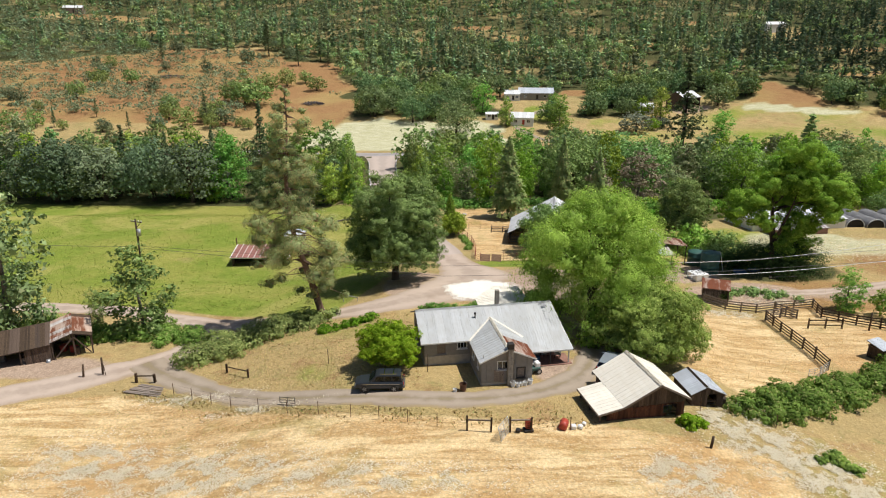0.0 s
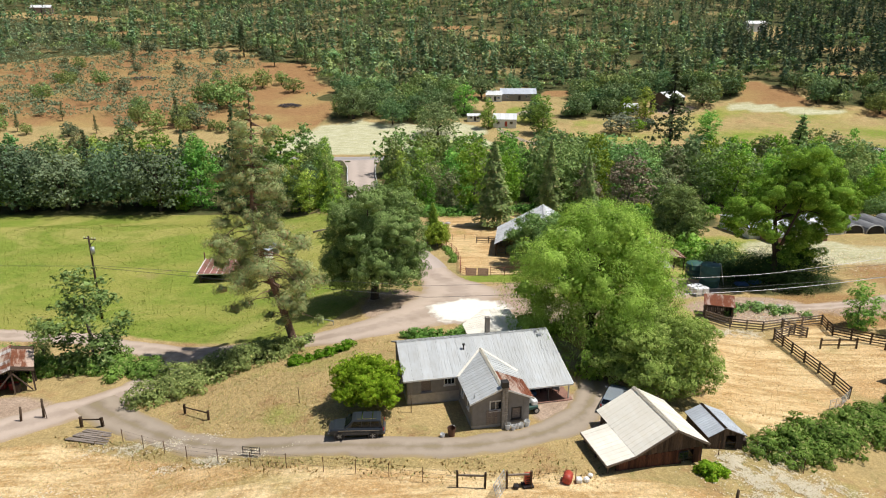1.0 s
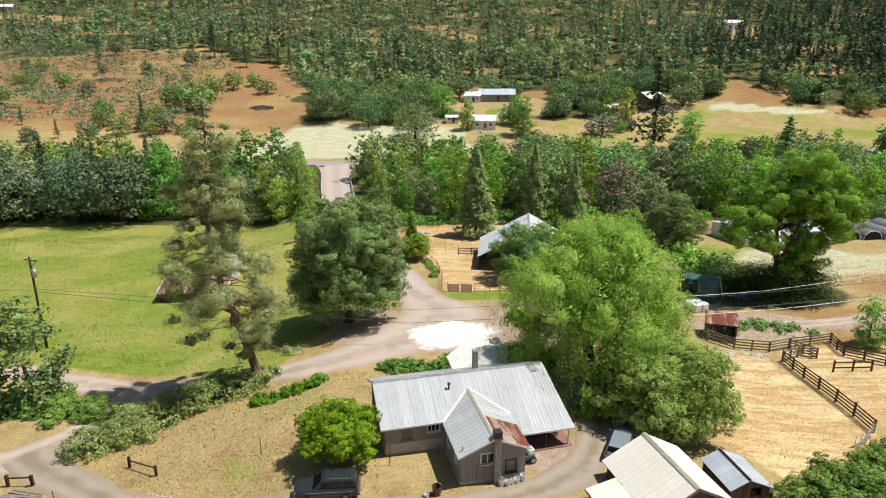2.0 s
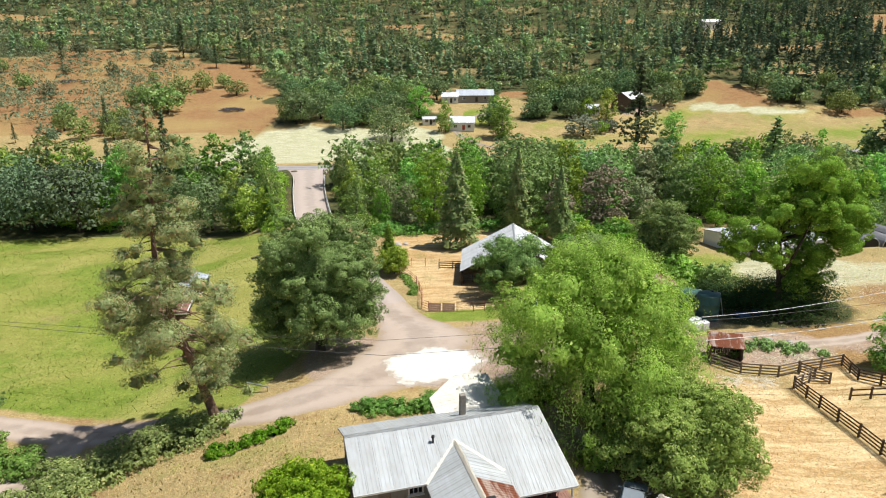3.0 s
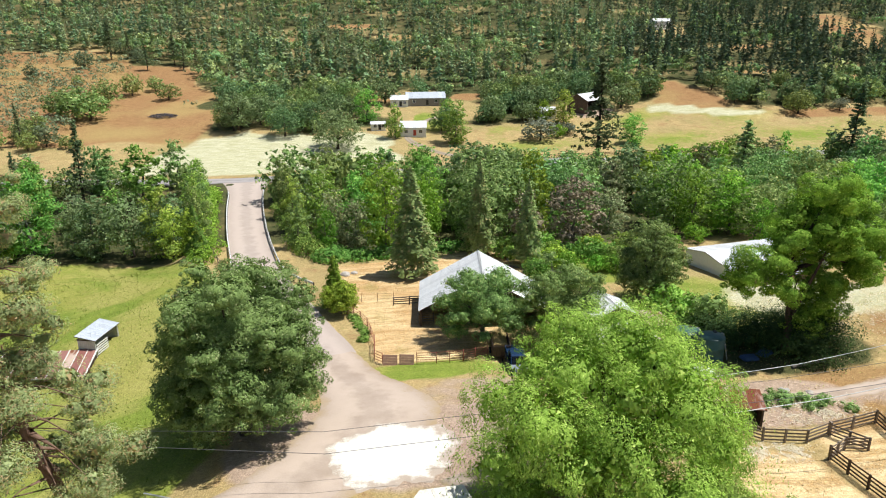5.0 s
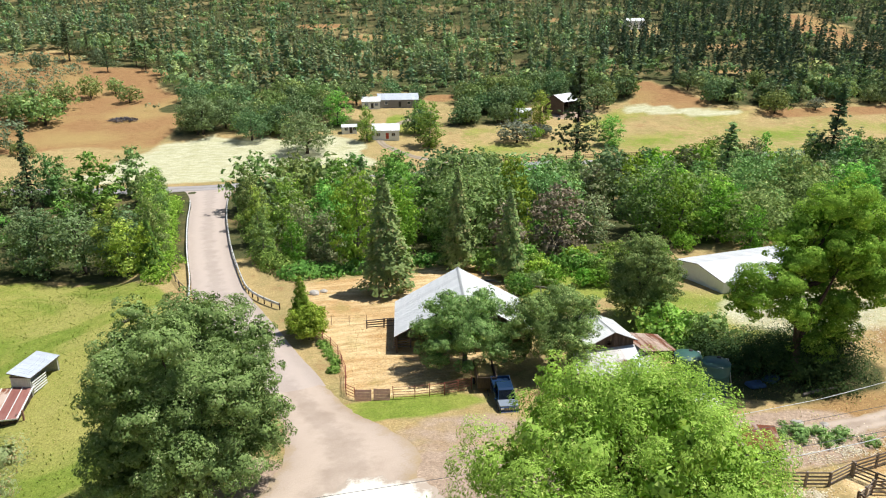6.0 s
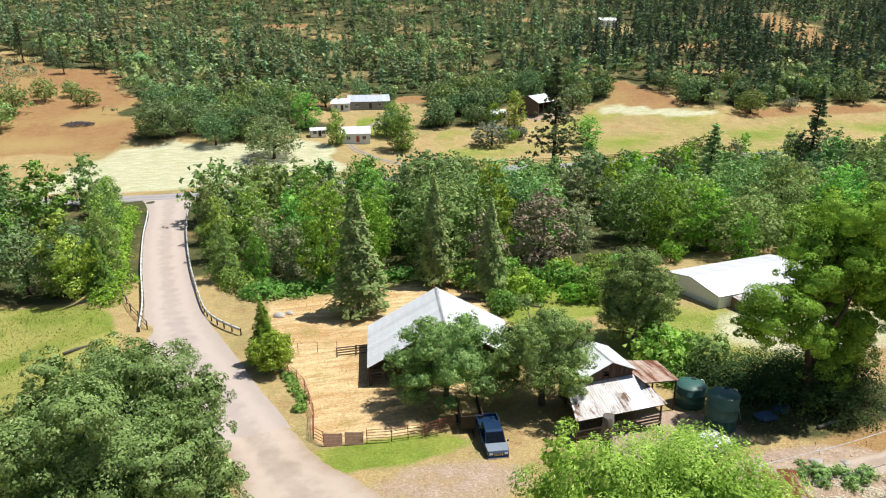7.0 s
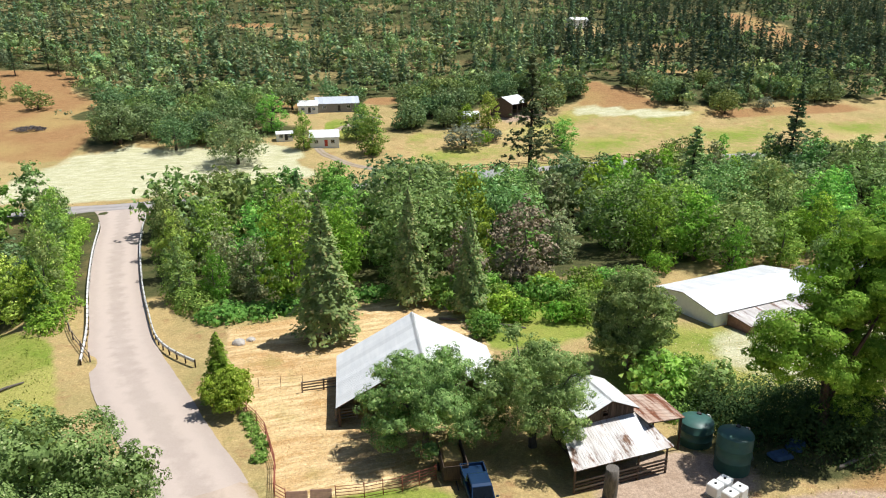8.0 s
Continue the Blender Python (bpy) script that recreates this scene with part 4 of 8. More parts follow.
# the trees round the yard
MAPLE_LOBES = [(2.2, 0, 18.2, 3.0, 2.7), (-0.8, 1, 16.0, 2.8, 2.2), (4.8, 1, 15.8, 2.9, 2.3), (7.2, 0, 13.2, 2.8, 2.2), (-3.0, -1, 13.4, 2.5, 1.9), (1.4, -2.4, 14.2, 2.4, 1.9),
               (-5.4, -1, 10.6, 2.9, 1.9), (-7.4, 0, 9.2, 1.9, 1.4), (-3.6, -2.4, 9.0, 2.0, 1.5), (8.2, 1, 9.8, 2.6, 2.0), (5.6, -2, 10.8, 2.3, 1.8), (3.0, 2, 11.5, 2.6, 2.2), (5.8, 2, 6.6, 2.0, 1.6), (1.6, 0, 7.5, 1.6, 2.2), (1.5, 0, 4.6, 2.4, 2.4), (4.2, 0.5, 4.2, 2.6, 2.2), (3.4, -1, 7.6, 2.4, 2.0),
               (4.0, 0, 13.4, 2.6, 2.2), (-1.6, 1, 11.6, 1.8, 1.4), (9.6, -1, 12.0, 1.8, 1.4), (2.0, 0, 9, 1.5, 3.0)]
plant_tree("ponderosa_pine", -14.9, 78.0, lean_pine(28.0, 11), LEAF_PINE, BARK_RED,
           "tall lean pine with sparse olive needles and browned tufts")
plant_tree("broad_oak", -6.8, 92.0, tree_meshes("oak", 15.6, 7.5, 180000, 0.088, 12, 0.08, 0.034, skirt=True, corners=3), LEAF_OAK, BARK, "broad round dark green oak beside the gravel road")
plant_tree("weeping_willow", 17.4, 72.8, tree_meshes("willow", 15.4, 10.1, 190000, 0.10, 13, 0.2, 0.04, corners=3), LEAF_WILLOW, BARK, "huge weeping willow with drooping light green branches")
plant_tree("shade_tree", 21.6, 65.0, tree_meshes("oak", 7.8, 6.1, 80000, 0.088, 14, 0.0, 0.03, skirt=True, corners=3), LEAF_SHADE, BARK_GREY, "light green spreading tree behind the cream-roofed shed")
plant_tree("tall_maple", 51.6, 101.4, tree_meshes("tall", 21.6, 9.0, 120000, 0.10, 15, 0.16, 0.022, core=0.12, corners=3, own_lobes=[(x, y, z, a, b * 1.3) for x, y, z, a, b in MAPLE_LOBES]), LEAF_MAPLE, BARK, "tall many-stemmed maple with bright green leaves")
plant_tree("round_bush", -5.5, 60.8, tree_meshes("oak", 4.7, 3.3, 36000, 0.075, 16, 0.0, 0.02, corners=3), LEAF_BRIGHT, BARK_GREY, "vivid yellow-green rounded shrub beside the house", "shrub")
plant_tree("barnyard_oak", 18.6, 111.8, tree_meshes("oak", 9.6, 5.6, 60000, 0.082, 17, 0.0, 0.032, open_crown=True, corners=3), LEAF_OAK2, BARK_GREY, "wide olive-green oak shading the barn roof and pickup")
plant_tree("barnyard_oak", 27.6, 108.8, tree_meshes("oak", 10.6, 5.7, 60000, 0.082, 18, 0.0, 0.032, open_crown=True, corners=3), LEAF_OAK2, BARK_GREY, "olive-green oak beside the patched stock shed")
plant_tree("creekside_oak", 43.2, 118.8, tree_meshes("oak", 11.6, 5.2, 45000, 0.10, 19, 0.0, 0.03, corners=3), LEAF_OAK2, BARK_GREY, "tall dusty green oak behind the stock shed")


# ---------------------------------------------------------------- woods
STOCK = {
    "oak": [tree_meshes("oak", 9.0, 5.0, 4000, 0.185, 100 + i, 0.02, 0.03, corners=3, skirt=i % 2 == 0) for i in range(4)],
    "alder": [tree_meshes("tall", 13.0, 4.8, 3800, 0.205, 110 + i, 0.04, 0.02, corners=3) for i in range(5)],
    "cedar": [tree_meshes("cedar", 15.0, 3.2, 6800, 0.235, 120 + i, 0.10, 0.018, corners=3) for i in range(3)],
    "fir": [tree_meshes("pine", 20.0, 3.4, 5200, 0.30, 130 + i, 0.2, 0.013, (0.3, 0.2), corners=3) for i in range(3)],
    "shrub": [tree_meshes("oak", 3.6, 2.6, 950, 0.20, 140 + i, 0.0, 0.02, corners=3) for i in range(3)],
}
# thinner stock for trees far off
STOCK["far_oak"] = [tree_meshes("oak", 9.0, 5.0, 1050, 0.355, 150 + i, 0.0, 0.03, corners=3, skirt=True) for i in range(4)]
STOCK["far_alder"] = [tree_meshes("tall", 13.0, 4.8, 1500, 0.35, 160 + i, 0.04, 0.02, corners=3) for i in range(4)]
HEIGHT = {"far_oak": 9.0, "far_alder": 13.0, "oak": 9.0, "alder": 13.0, "cedar": 15.0, "fir": 20.0, "shrub": 3.6}
LOOKS = {
    "far_alder": ("creek_tree", "leafy green broadleaf tree deep in the creek belt", "creek-side trees"),
    "far_oak": ("hill_oak", "dark green round-headed oak at the foot of the hill", "oaks of the slope"),
    "oak": ("valley_oak", "dark green round-headed oak on dry grass", "oaks of the valley"),
    "alder": ("alder_tree", "leafy green broadleaf tree in the creek-side belt", "creek-side trees"),
    "cedar": ("incense_cedar", "olive-green conical cedar with drooping sprays", "cedars by the creek"),
    "fir": ("pine_tree", "tall dark narrow conifer with a bare lower trunk", "conifers of the valley"),
    "shrub": ("wild_shrub", "low rounded green wild shrub", "wild shrubs"),
}
MADE = {}
tree_rng = np.random.default_rng(5)


def wild(kind, x, y, h, leaf=None, wide=1.0, label="", sink=0.0, which=None):
    """One wild tree of that kind and height; trees alike share their meshes."""
    i = int(tree_rng.integers(len(STOCK[kind]))) if which is None else which
    leaf = leaf or {"oak": LEAF_OAK, "far_oak": LEAF_FAROAK, "far_alder": LEAF_GREEN, "alder": LEAF_GREEN, "cedar": LEAF_CEDAR, "fir": LEAF_FIR, "shrub": LEAF_BRAMBLE}[kind]
    key = (kind, i, leaf.name)
    turn, s = float(tree_rng.uniform(0, 360)), h / HEIGHT[kind]
    name, text, group = LOOKS[kind]
    if key not in MADE:
        meshes = [m.copy() for m in STOCK[kind][i]]
        t = plant_tree(name, x, y, meshes, leaf, BARK_GREY if "alder" in kind else BARK, text, "shrub" if kind == "shrub" else "tree", group, turn)
        MADE[key] = t
    else:
        t = copy_thing(MADE[key], Matrix.Identity(4))
    t.matrix_basis = pose(x, y, land_at(x, y) - sink, 0, 0, turn) @ Matrix.Diagonal((s * wide, s * wide, s, 1))
    if label:
        tagged(t, label)
    return t


def belt(poly, gap, kinds, low, high, seed, keep_off=(), taper=0.0):
    """Fills a stretch of ground with trees at about that gap."""
    rng = np.random.default_rng(seed)
    xs, ys = [p[0] for p in poly], [p[1] for p in poly]
    spots = []
    for gy in np.arange(min(ys), max(ys), gap):
        for gx in np.arange(min(xs), max(xs), gap):
            x, y = gx + rng.uniform(-0.4, 0.4) * gap, gy + rng.uniform(-0.4, 0.4) * gap
            if inside(np.array([x]), np.array([y]), poly, 0.01)[0] > 0.5 and not any(math.hypot(x - a, y - b) < c for a, b, c in keep_off):
                spots.append((x, y))
    for x, y in spots:
        lower = 1 - taper * float(step(172, 216, y))
        kind, leaf = kinds[int(rng.integers(len(kinds)))]
        if y > 184:
            kind = {"oak": "far_oak", "alder": "far_alder"}.get(kind, kind)
        wide = 1.0 if kind in ("fir", "cedar") else float(rng.uniform(0.85, 1.3))
        wild(kind, x, y, (low - 2 + (high - low + 3) * float(rng.random()) ** 0.8) * lower * {"fir": 1.45, "cedar": 1.1, "shrub": 0.35}.get(kind, 1.0), leaf, wide)


# behind the pasture
belt([(-128, 179), (-46, 176.5), (-32, 169), (-26, 160), (-25, 168), (-38, 181), (-128, 189)], 6.0, [("alder", None), ("alder", LEAF_FAROAK), ("oak", LEAF_FAROAK), ("alder", LEAF_BRUSH_TREE), ("oak", LEAF_BRUSH_TREE), ("alder", LEAF_FAROAK), ("alder", LEAF_MAPLE)], 12.0, 17.5, 21)
belt([(-160, 191), (-34, 187), (-32, 226), (-160, 232)], 10.5, [("alder", None), ("oak", None), ("alder", LEAF_OAK), ("oak", LEAF_OAK2), ("fir", None), ("alder", LEAF_ASHEN)], 9.0, 15.0, 22)
# between the bridge and the meadow
belt([(-4, 152), (8, 151), (36, 152), (62, 150), (62, 214), (-8, 210)], 8.8, [("alder", None), ("alder", LEAF_MAPLE), ("oak", None), ("oak", LEAF_OAK2), ("shrub", None), ("cedar", None), ("alder", LEAF_ASHEN), ("alder", LEAF_OAK)], 9.0, 17.0, 23, taper=0.3)
belt([(62, 150), (120, 146), (210, 170), (215, 204), (62, 212)], 8.4, [("alder", None), ("alder", LEAF_MAPLE), ("oak", None), ("oak", LEAF_OAK2), ("shrub", None), ("alder", LEAF_ASHEN), ("alder", LEAF_OAK)], 8.5, 15.0, 24, taper=0.2)
belt([(-8, 207), (62, 209), (120, 205), (215, 203), (215, 224), (100, 230), (-8, 222)], 7.4, [("far_oak", None), ("far_oak", LEAF_OAK2), ("shrub", None), ("far_alder", LEAF_GREEN), ("far_alder", LEAF_OAK2), ("shrub", LEAF_OAK2)], 5.0, 9.0, 25)
belt([(70, 142), (124, 136), (170, 146), (170, 158), (62, 151)], 6.6, [("alder", LEAF_MAPLE), ("alder", None), ("oak", LEAF_OAK2), ("shrub", LEAF_MAPLE)], 7.0, 11.5, 26)
# single trees that stand out
wild("cedar", 13.6, 138.6, 17.5, wide=1.25)
wild("cedar", 26.3, 147.5, 16.5, LEAF_CEDAR)
wild("cedar", 32.5, 140.0, 14.5, LEAF_CEDAR)
wild("cedar", -22.0, 158.0, 9.5, LEAF_BRAMBLE, 1.2)
wild("alder", 34.0, 146.0, 11.5, LEAF_DRY, 0.9, "bare grey-brown dying tree")
wild("alder", 44.0, 150.0, 13.5, LEAF_DRY, 1.2, "brown leafless tree among green ones")
wild("fir", 80.0, 228.0, 33.0, None, 1.25)
wild("fir", 98.0, 185.0, 20.5, LEAF_CEDAR, 1.7)
wild("fir", 150.0, 212.0, 25.0, None, 1.4)
wild("oak", 5.2, 268.0, 13.0, LEAF_FAROAK, 1.25)
wild("oak", -12.5, 285.0, 11.0, LEAF_FAROAK, 1.1)
wild("oak", -29.0, 294.0, 13.5, LEAF_FAROAK, 1.25)
wild("oak", -22.0, 300.0, 11.0, LEAF_FAROAK, 1.2)
wild("oak", -3.0, 292.0, 11.0, LEAF_FAROAK, 1.2)
wild("alder", 25.6, 279.0, 12.5, LEAF_GREEN, 0.9)
wild("alder", 17.4, 300.0, 13.5, LEAF_GREEN, 1.25)
wild("alder", 45.5, 270.0, 15.0, LEAF_GREEN, 1.25)
wild("far_oak", 76.0, 270.0, 8.5, LEAF_SAGE, 1.5, "large silvery grey-green rounded shrub")
wild("shrub", 88.0, 276.0, 4.5, LEAF_SAGE)
wild("shrub", 83.0, 273.0, 5.0, LEAF_MAPLE)
wild("alder", 91.0, 289.0, 13.5, LEAF_GREEN, 1.1)
wild("alder", 84.0, 293.0, 9.0, LEAF_MAPLE, 1.3)
wild("alder", 105.5, 259.0, 10.5, LEAF_GREEN, 1.5)
wild("far_oak", 50.0, 312.0, 6.0, LEAF_GREEN)
wild("far_oak", 27.0, 330.0, 11.0, None, 1.2)
wild("far_oak", 120.0, 303.0, 10.0, None, 1.3)
wild("far_oak", 186.0, 284.0, 9.5, LEAF_OAK2, 1.2)
wild("far_oak", 206.0, 286.0, 5.5, LEAF_SAGE, 1.2)
for bx, by, bh, bl in ((-22.5, 158.0, 9.0, LEAF_MAPLE), (-22.5, 165.0, 11.5, LEAF_OAK2), (-24.5, 173.0, 12.5, LEAF_GREEN), (-26.0, 183.0, 12.0, LEAF_OAK2), (-27.5, 194.0, 12.5, LEAF_GREEN), (-29.0, 206.0, 11.0, LEAF_OAK2),
                       (-4.5, 160.0, 9.5, LEAF_OAK2), (-5.5, 170.0, 11.0, LEAF_GREEN), (-7.0, 181.0, 12.0, LEAF_OAK2), (-9.0, 193.0, 11.0, LEAF_OAK2), (0.5, 156.5, 8.5, LEAF_MAPLE)):
    wild("alder", bx, by, bh, bl, 0.8)
# small trees at the roadside
wild("alder", -37.3, 77.7, 11.5, LEAF_OAK2, 1.3)
wild("alder", -44.0, 79.5, 5.5, LEAF_OAK2, 0.9)
wild("alder", -53.2, 77.0, 20.0, LEAF_FAROAK, 1.0)
wild("oak", -60.0, 82.0, 9.0, LEAF_OAK2, 1.1)
wild("cedar", 1.4, 126.0, 7.8, LEAF_MAPLE, 1.35, "bright green conical evergreen at the pen corner")
plant_tree("bright_shrub", 2.1, 123.6, tree_meshes("oak", 4.6, 2.7, 9500, 0.10, 171, 0.0, 0.02, corners=3), LEAF_MAPLE, BARK_GREY, "bright green rounded shrub at the road bend", "shrub")
wild("shrub", 43.0, 113.0, 5.0, LEAF_GREEN)
wild("shrub", 47.5, 110.5, 4.5, LEAF_OAK2)
wild("alder", 55.0, 86.0, 6.5, LEAF_GREEN, 1.2)
wild("shrub", 59.0, 83.0, 4.0, LEAF_BRAMBLE)

# scrub on the bank behind the barn
bank_rng = np.random.default_rng(33)
for _ in range(26):
    wild("shrub", float(bank_rng.uniform(30, 60)), float(bank_rng.uniform(130, 150)), float(bank_rng.uniform(2.2, 4.2)), (None, LEAF_GREEN, LEAF_MAPLE)[int(bank_rng.integers(3))])

def wood_edge(y):
    """Where the closed woods begin on the slope; dry scrub lies beyond."""
    return np.interp(y, [280, 323, 355, 388, 402, 420, 440, 480, 560, 700], [-36, -36, -47, -55, -58, -90, -160, -230, -330, -500])


# oaks scattered at the foot of the slope
slope_rng = np.random.default_rng(31)
for _ in range(620):
    sx, sy = float(slope_rng.uniform(-60, 260)), float(slope_rng.uniform(284, 352))
    if sy > 352 - 46 * float(step(70, 170, sx)) + 12 or sx < float(wood_edge(sy)):
        continue
    if float(clearing_mask(np.array([sx]), np.array([sy]))[0]) < 0.2 and slope_rng.random() < 0.62:
        if min(math.hypot(sx - a, sy - b) for a, b in ((40, 324), (32, 324), (31, 281), (41, 298), (20, 290), (106, 303), (30, 310))) < 11:
            continue
        wild("far_oak", sx, sy, float(slope_rng.uniform(6, 10.5)), None if slope_rng.random() < 0.7 else LEAF_OAK2)
# scattered trees of the dry slope and its lower edge
for _ in range(150):
    sx, sy = float(slope_rng.uniform(-230, -72)), float(slope_rng.uniform(270, 440))
    if slope_rng.random() < 0.30 + 0.6 * float(step(300, 272, sy)) and not (-98 < sx < -45 and 300 < sy < 400):
        kind = "fir" if slope_rng.random() < 0.12 else "far_oak"
        wild(kind, sx, sy, float(slope_rng.uniform(4, 9)) * (1.7 if kind == "fir" else 1), (LEAF_OAK2, LEAF_BRUSH_TREE)[int(slope_rng.integers(2))] if kind == "far_oak" else None)
for sx, sy, sh in ((-104.6, 426, 20), (-71.9, 415, 17), (-82.9, 405, 13), (-96, 428, 14), (-66, 405, 12), (-110, 440, 17), (-58, 398, 13)):
    wild("fir", sx, sy, sh, None, 1.3)
for sx, sy, sh, sw in ((-62.8, 347.6, 7.5, 1.3), (-79.8, 358.1, 10, 1.0), (-85, 337, 11, 1.1), (-83.7, 311.5, 11, 1.3), (-90, 316, 12, 1.2), (-72, 366, 7, 1.0), (-97, 320, 10, 1.2)):
    wild("far_oak", sx, sy, sh, LEAF_OAK2, sw)


def forest(name, label, x, y, h, conifer, leaf, seed, near, sprays=0):
    """Thousands of hillside trees as one mesh: whorls of boughs for the conifers, clumped sprays for the rest."""
    rng = np.random.default_rng(seed)
    n = len(x)
    z = land(x, y)
    if conifer:
        m = 44 if near else 28
        u = np.tile((np.arange(m) + 0.5) / m, n) + rng.uniform(-0.4, 0.4, n * m) / m
        t = np.repeat(np.arange(n), m)
        hh = h[t]
        ang = rng.uniform(0, 2 * math.pi, n * m)
        stout, bare = rng.uniform(0.10, 0.19, n)[t], rng.uniform(0.05, 0.22, n)[t]
        rad = stout * hh * (1 - u) ** 0.75 * rng.uniform(0.55, 1.25, n * m) * np.where(u < 0.12, 0.7, 1) + 0.2
        out = np.stack([np.cos(ang), np.sin(ang), 0 * ang], 1)
        root = np.stack([x[t], y[t], z[t] + hh * (bare + (1 - bare) * u)], 1)
        side = np.stack([-np.sin(ang), np.cos(ang), 0 * ang], 1)
        tip = root + out * rad[:, None] - np.array([0, 0, 1.0]) * (rng.uniform(0.1, 0.55, n * m) * rad)[:, None]
        w = (0.45 * rad + 0.10)[:, None]
        v = np.stack([root + np.array([0, 0, 0.5]), tip - side * w, tip + side * w], 1)
        soft = out + np.array([0, 0, 0.45]) + rng.normal(0, 0.35, out.shape)
    else:
        m = sprays or (62 if near else 40)
        t = np.repeat(np.arange(n), m)
        hh = h[t]
        d = sphere_dirs(n * m, rng)
        d[:, 2] = np.where(d[:, 2] < -0.3, -0.5 * d[:, 2], d[:, 2])
        r = 0.50 * hh * (0.78 + 0.30 * np.sin(3 * np.arctan2(d[:, 1], d[:, 0]) + t) * np.cos(4 * d[:, 2] + 2 * t))
        c = np.stack([x[t], y[t], z[t] + 0.52 * hh], 1) + d * r[:, None] * rng.uniform(0.75, 1.05, (n * m, 1))
        nn = unit(d + rng.normal(0, 0.4, d.shape) + [0, 0, 0.3])
        a = unit(np.cross(nn, sphere_dirs(n * m, rng)))
        b = np.cross(nn, a)
        s = (hh * (0.088 if near else 0.11) * rng.uniform(0.6, 1.3, n * m))[:, None]
        v = np.stack([c + a * s, c - 0.5 * a * s + 0.87 * b * s, c - 0.5 * a * s - 0.87 * b * s], 1)
        soft = d + 0.6 * nn
    me = mesh_arrays(name, v.reshape(-1, 3), np.arange(len(v) * 3).reshape(-1, 3))
    soften(me, np.repeat(soft, 3, 0))
    at = me.attributes.new("plant", "FLOAT", "POINT")
    at.data.foreach_set("value", np.repeat(rng.random(n)[t], 3).astype(np.float32))
    me.materials.append(leaf)
    tagged(new(name, me), label, "woods", kind="stuff")


def scatter(lo, hi, gap, seed):
    """Random places over the slope, thinner where it is open."""
    rng = np.random.default_rng(seed)
    n = int((hi - lo) * (1.82 * (lo + hi) / 2 + 20) / gap ** 2)
    y = np.sqrt(rng.uniform(lo ** 2, hi ** 2, n))
    x = rng.uniform(-0.70, 1.12, n) * y - 10
    p = np.stack([x, y], 1)
    open_ground = clearing_mask(p[:, 0], p[:, 1])
    left = 1 - step(-10, 8, p[:, 0] - wood_edge(p[:, 1]) + 9 * wobble(p[:, 0], p[:, 1], 22, 3))
    thin = np.maximum(open_ground * 1.2, np.where(p[:, 1] > 435, 0.62, 0.90) * left * (1 - step(560, 640, p[:, 1])))
    thin = np.maximum(thin, 0.50 * step(0.2, 0.8, wobble(p[:, 0], p[:, 1], 30, 2)))
    return p[rng.random(len(p)) > thin], rng


def plant_forest():
    for lo, hi, gap, near, seed in ((284, 470, 5.2, True, 41), (470, 700, 6.6, False, 42)):
        p, rng = scatter(lo, hi, gap, seed)
        keep = p[:, 1] > 346 - 58 * step(80, 190, p[:, 0]) + 4 * wobble(p[:, 0], p[:, 1], 12)
        p = p[keep]
        grove = wobble(p[:, 0], p[:, 1], 48, 5) + 0.5 * wobble(p[:, 0], p[:, 1], 17, 1)
        con = rng.random(len(p)) < 0.22 + 0.62 * step(-0.8, 0.5, grove) * step(320, 400, p[:, 1] + 0.15 * p[:, 0]) + 0.22 * step(0.25, 0.5, p[:, 0] / p[:, 1])
        word = "lower" if near else "upper"
        a, b = p[con], p[~con]
        high = rng.uniform(6, 15, len(a)) + 7 * (rng.random(len(a)) < 0.3)
        # trees on the east side get darker leaf colours for that slope's shade
        east = a[:, 0] + rng.normal(0, 25, len(a)) > 0.42 * a[:, 1]
        for side, leaf, text in ((~east, LEAF_FORESTC if near else LEAF_UPPER, f"olive pines of the {word} hillside"), (east, LEAF_EAST_SHADED, f"shade-darkened firs of the {word} hillside")):
            forest("conifer_woods", text, a[side, 0], a[side, 1], high[side], True, leaf, seed + 5, near)
        high = rng.uniform(3.5, 8.5, len(b)) + 2.5 * (rng.random(len(b)) < 0.25)
        east = b[:, 0] + rng.normal(0, 25, len(b)) > 0.42 * b[:, 1]
        for side, leaf, text in ((~east, LEAF_FOREST if near else LEAF_HILLOAK, f"mixed green oaks of the {word} hillside"), (east, LEAF_HILLOAK, f"dark green oaks of the {word} hillside")):
            forest("broadleaf_woods", text, b[side, 0], b[side, 1], high[side], False, leaf, seed + 6, near)


plant_forest()


def hill_brush():
    rng = np.random.default_rng(51)
    p = np.stack([rng.uniform(-390, -40, 26000), rng.uniform(284, 585, 26000)], 1)
    edge = wood_edge(p[:, 1])
    clean = inside(p[:, 0], p[:, 1], [(-96, 330), (-86, 300), (-72, 284), (-30, 270), (-30, 330), (-50, 395), (-80, 400), (-98, 380)], 1) > 0.5
    drift = wobble(p[:, 0], p[:, 1] * 2.2, 21, 1.0) + 0.5 * wobble(p[:, 0], p[:, 1] * 1.6, 9, 2.0)
    keep = (drift > np.where(clean, 1.25, np.where(p[:, 1] > 425, -0.7, np.where(p[:, 0] < -98, -0.45, 0.05)))) & (rng.random(len(p)) < 0.75) & (p[:, 0] < edge + 6) & (p[:, 1] > 292)
    p = p[keep]
    forest("chaparral", "grey-green chaparral scrub in drifts on the dry slope", p[:, 0], p[:, 1], rng.uniform(1.8, 4.6, len(p)), False, LEAF_BRUSH, 52, False, 13)


hill_brush()


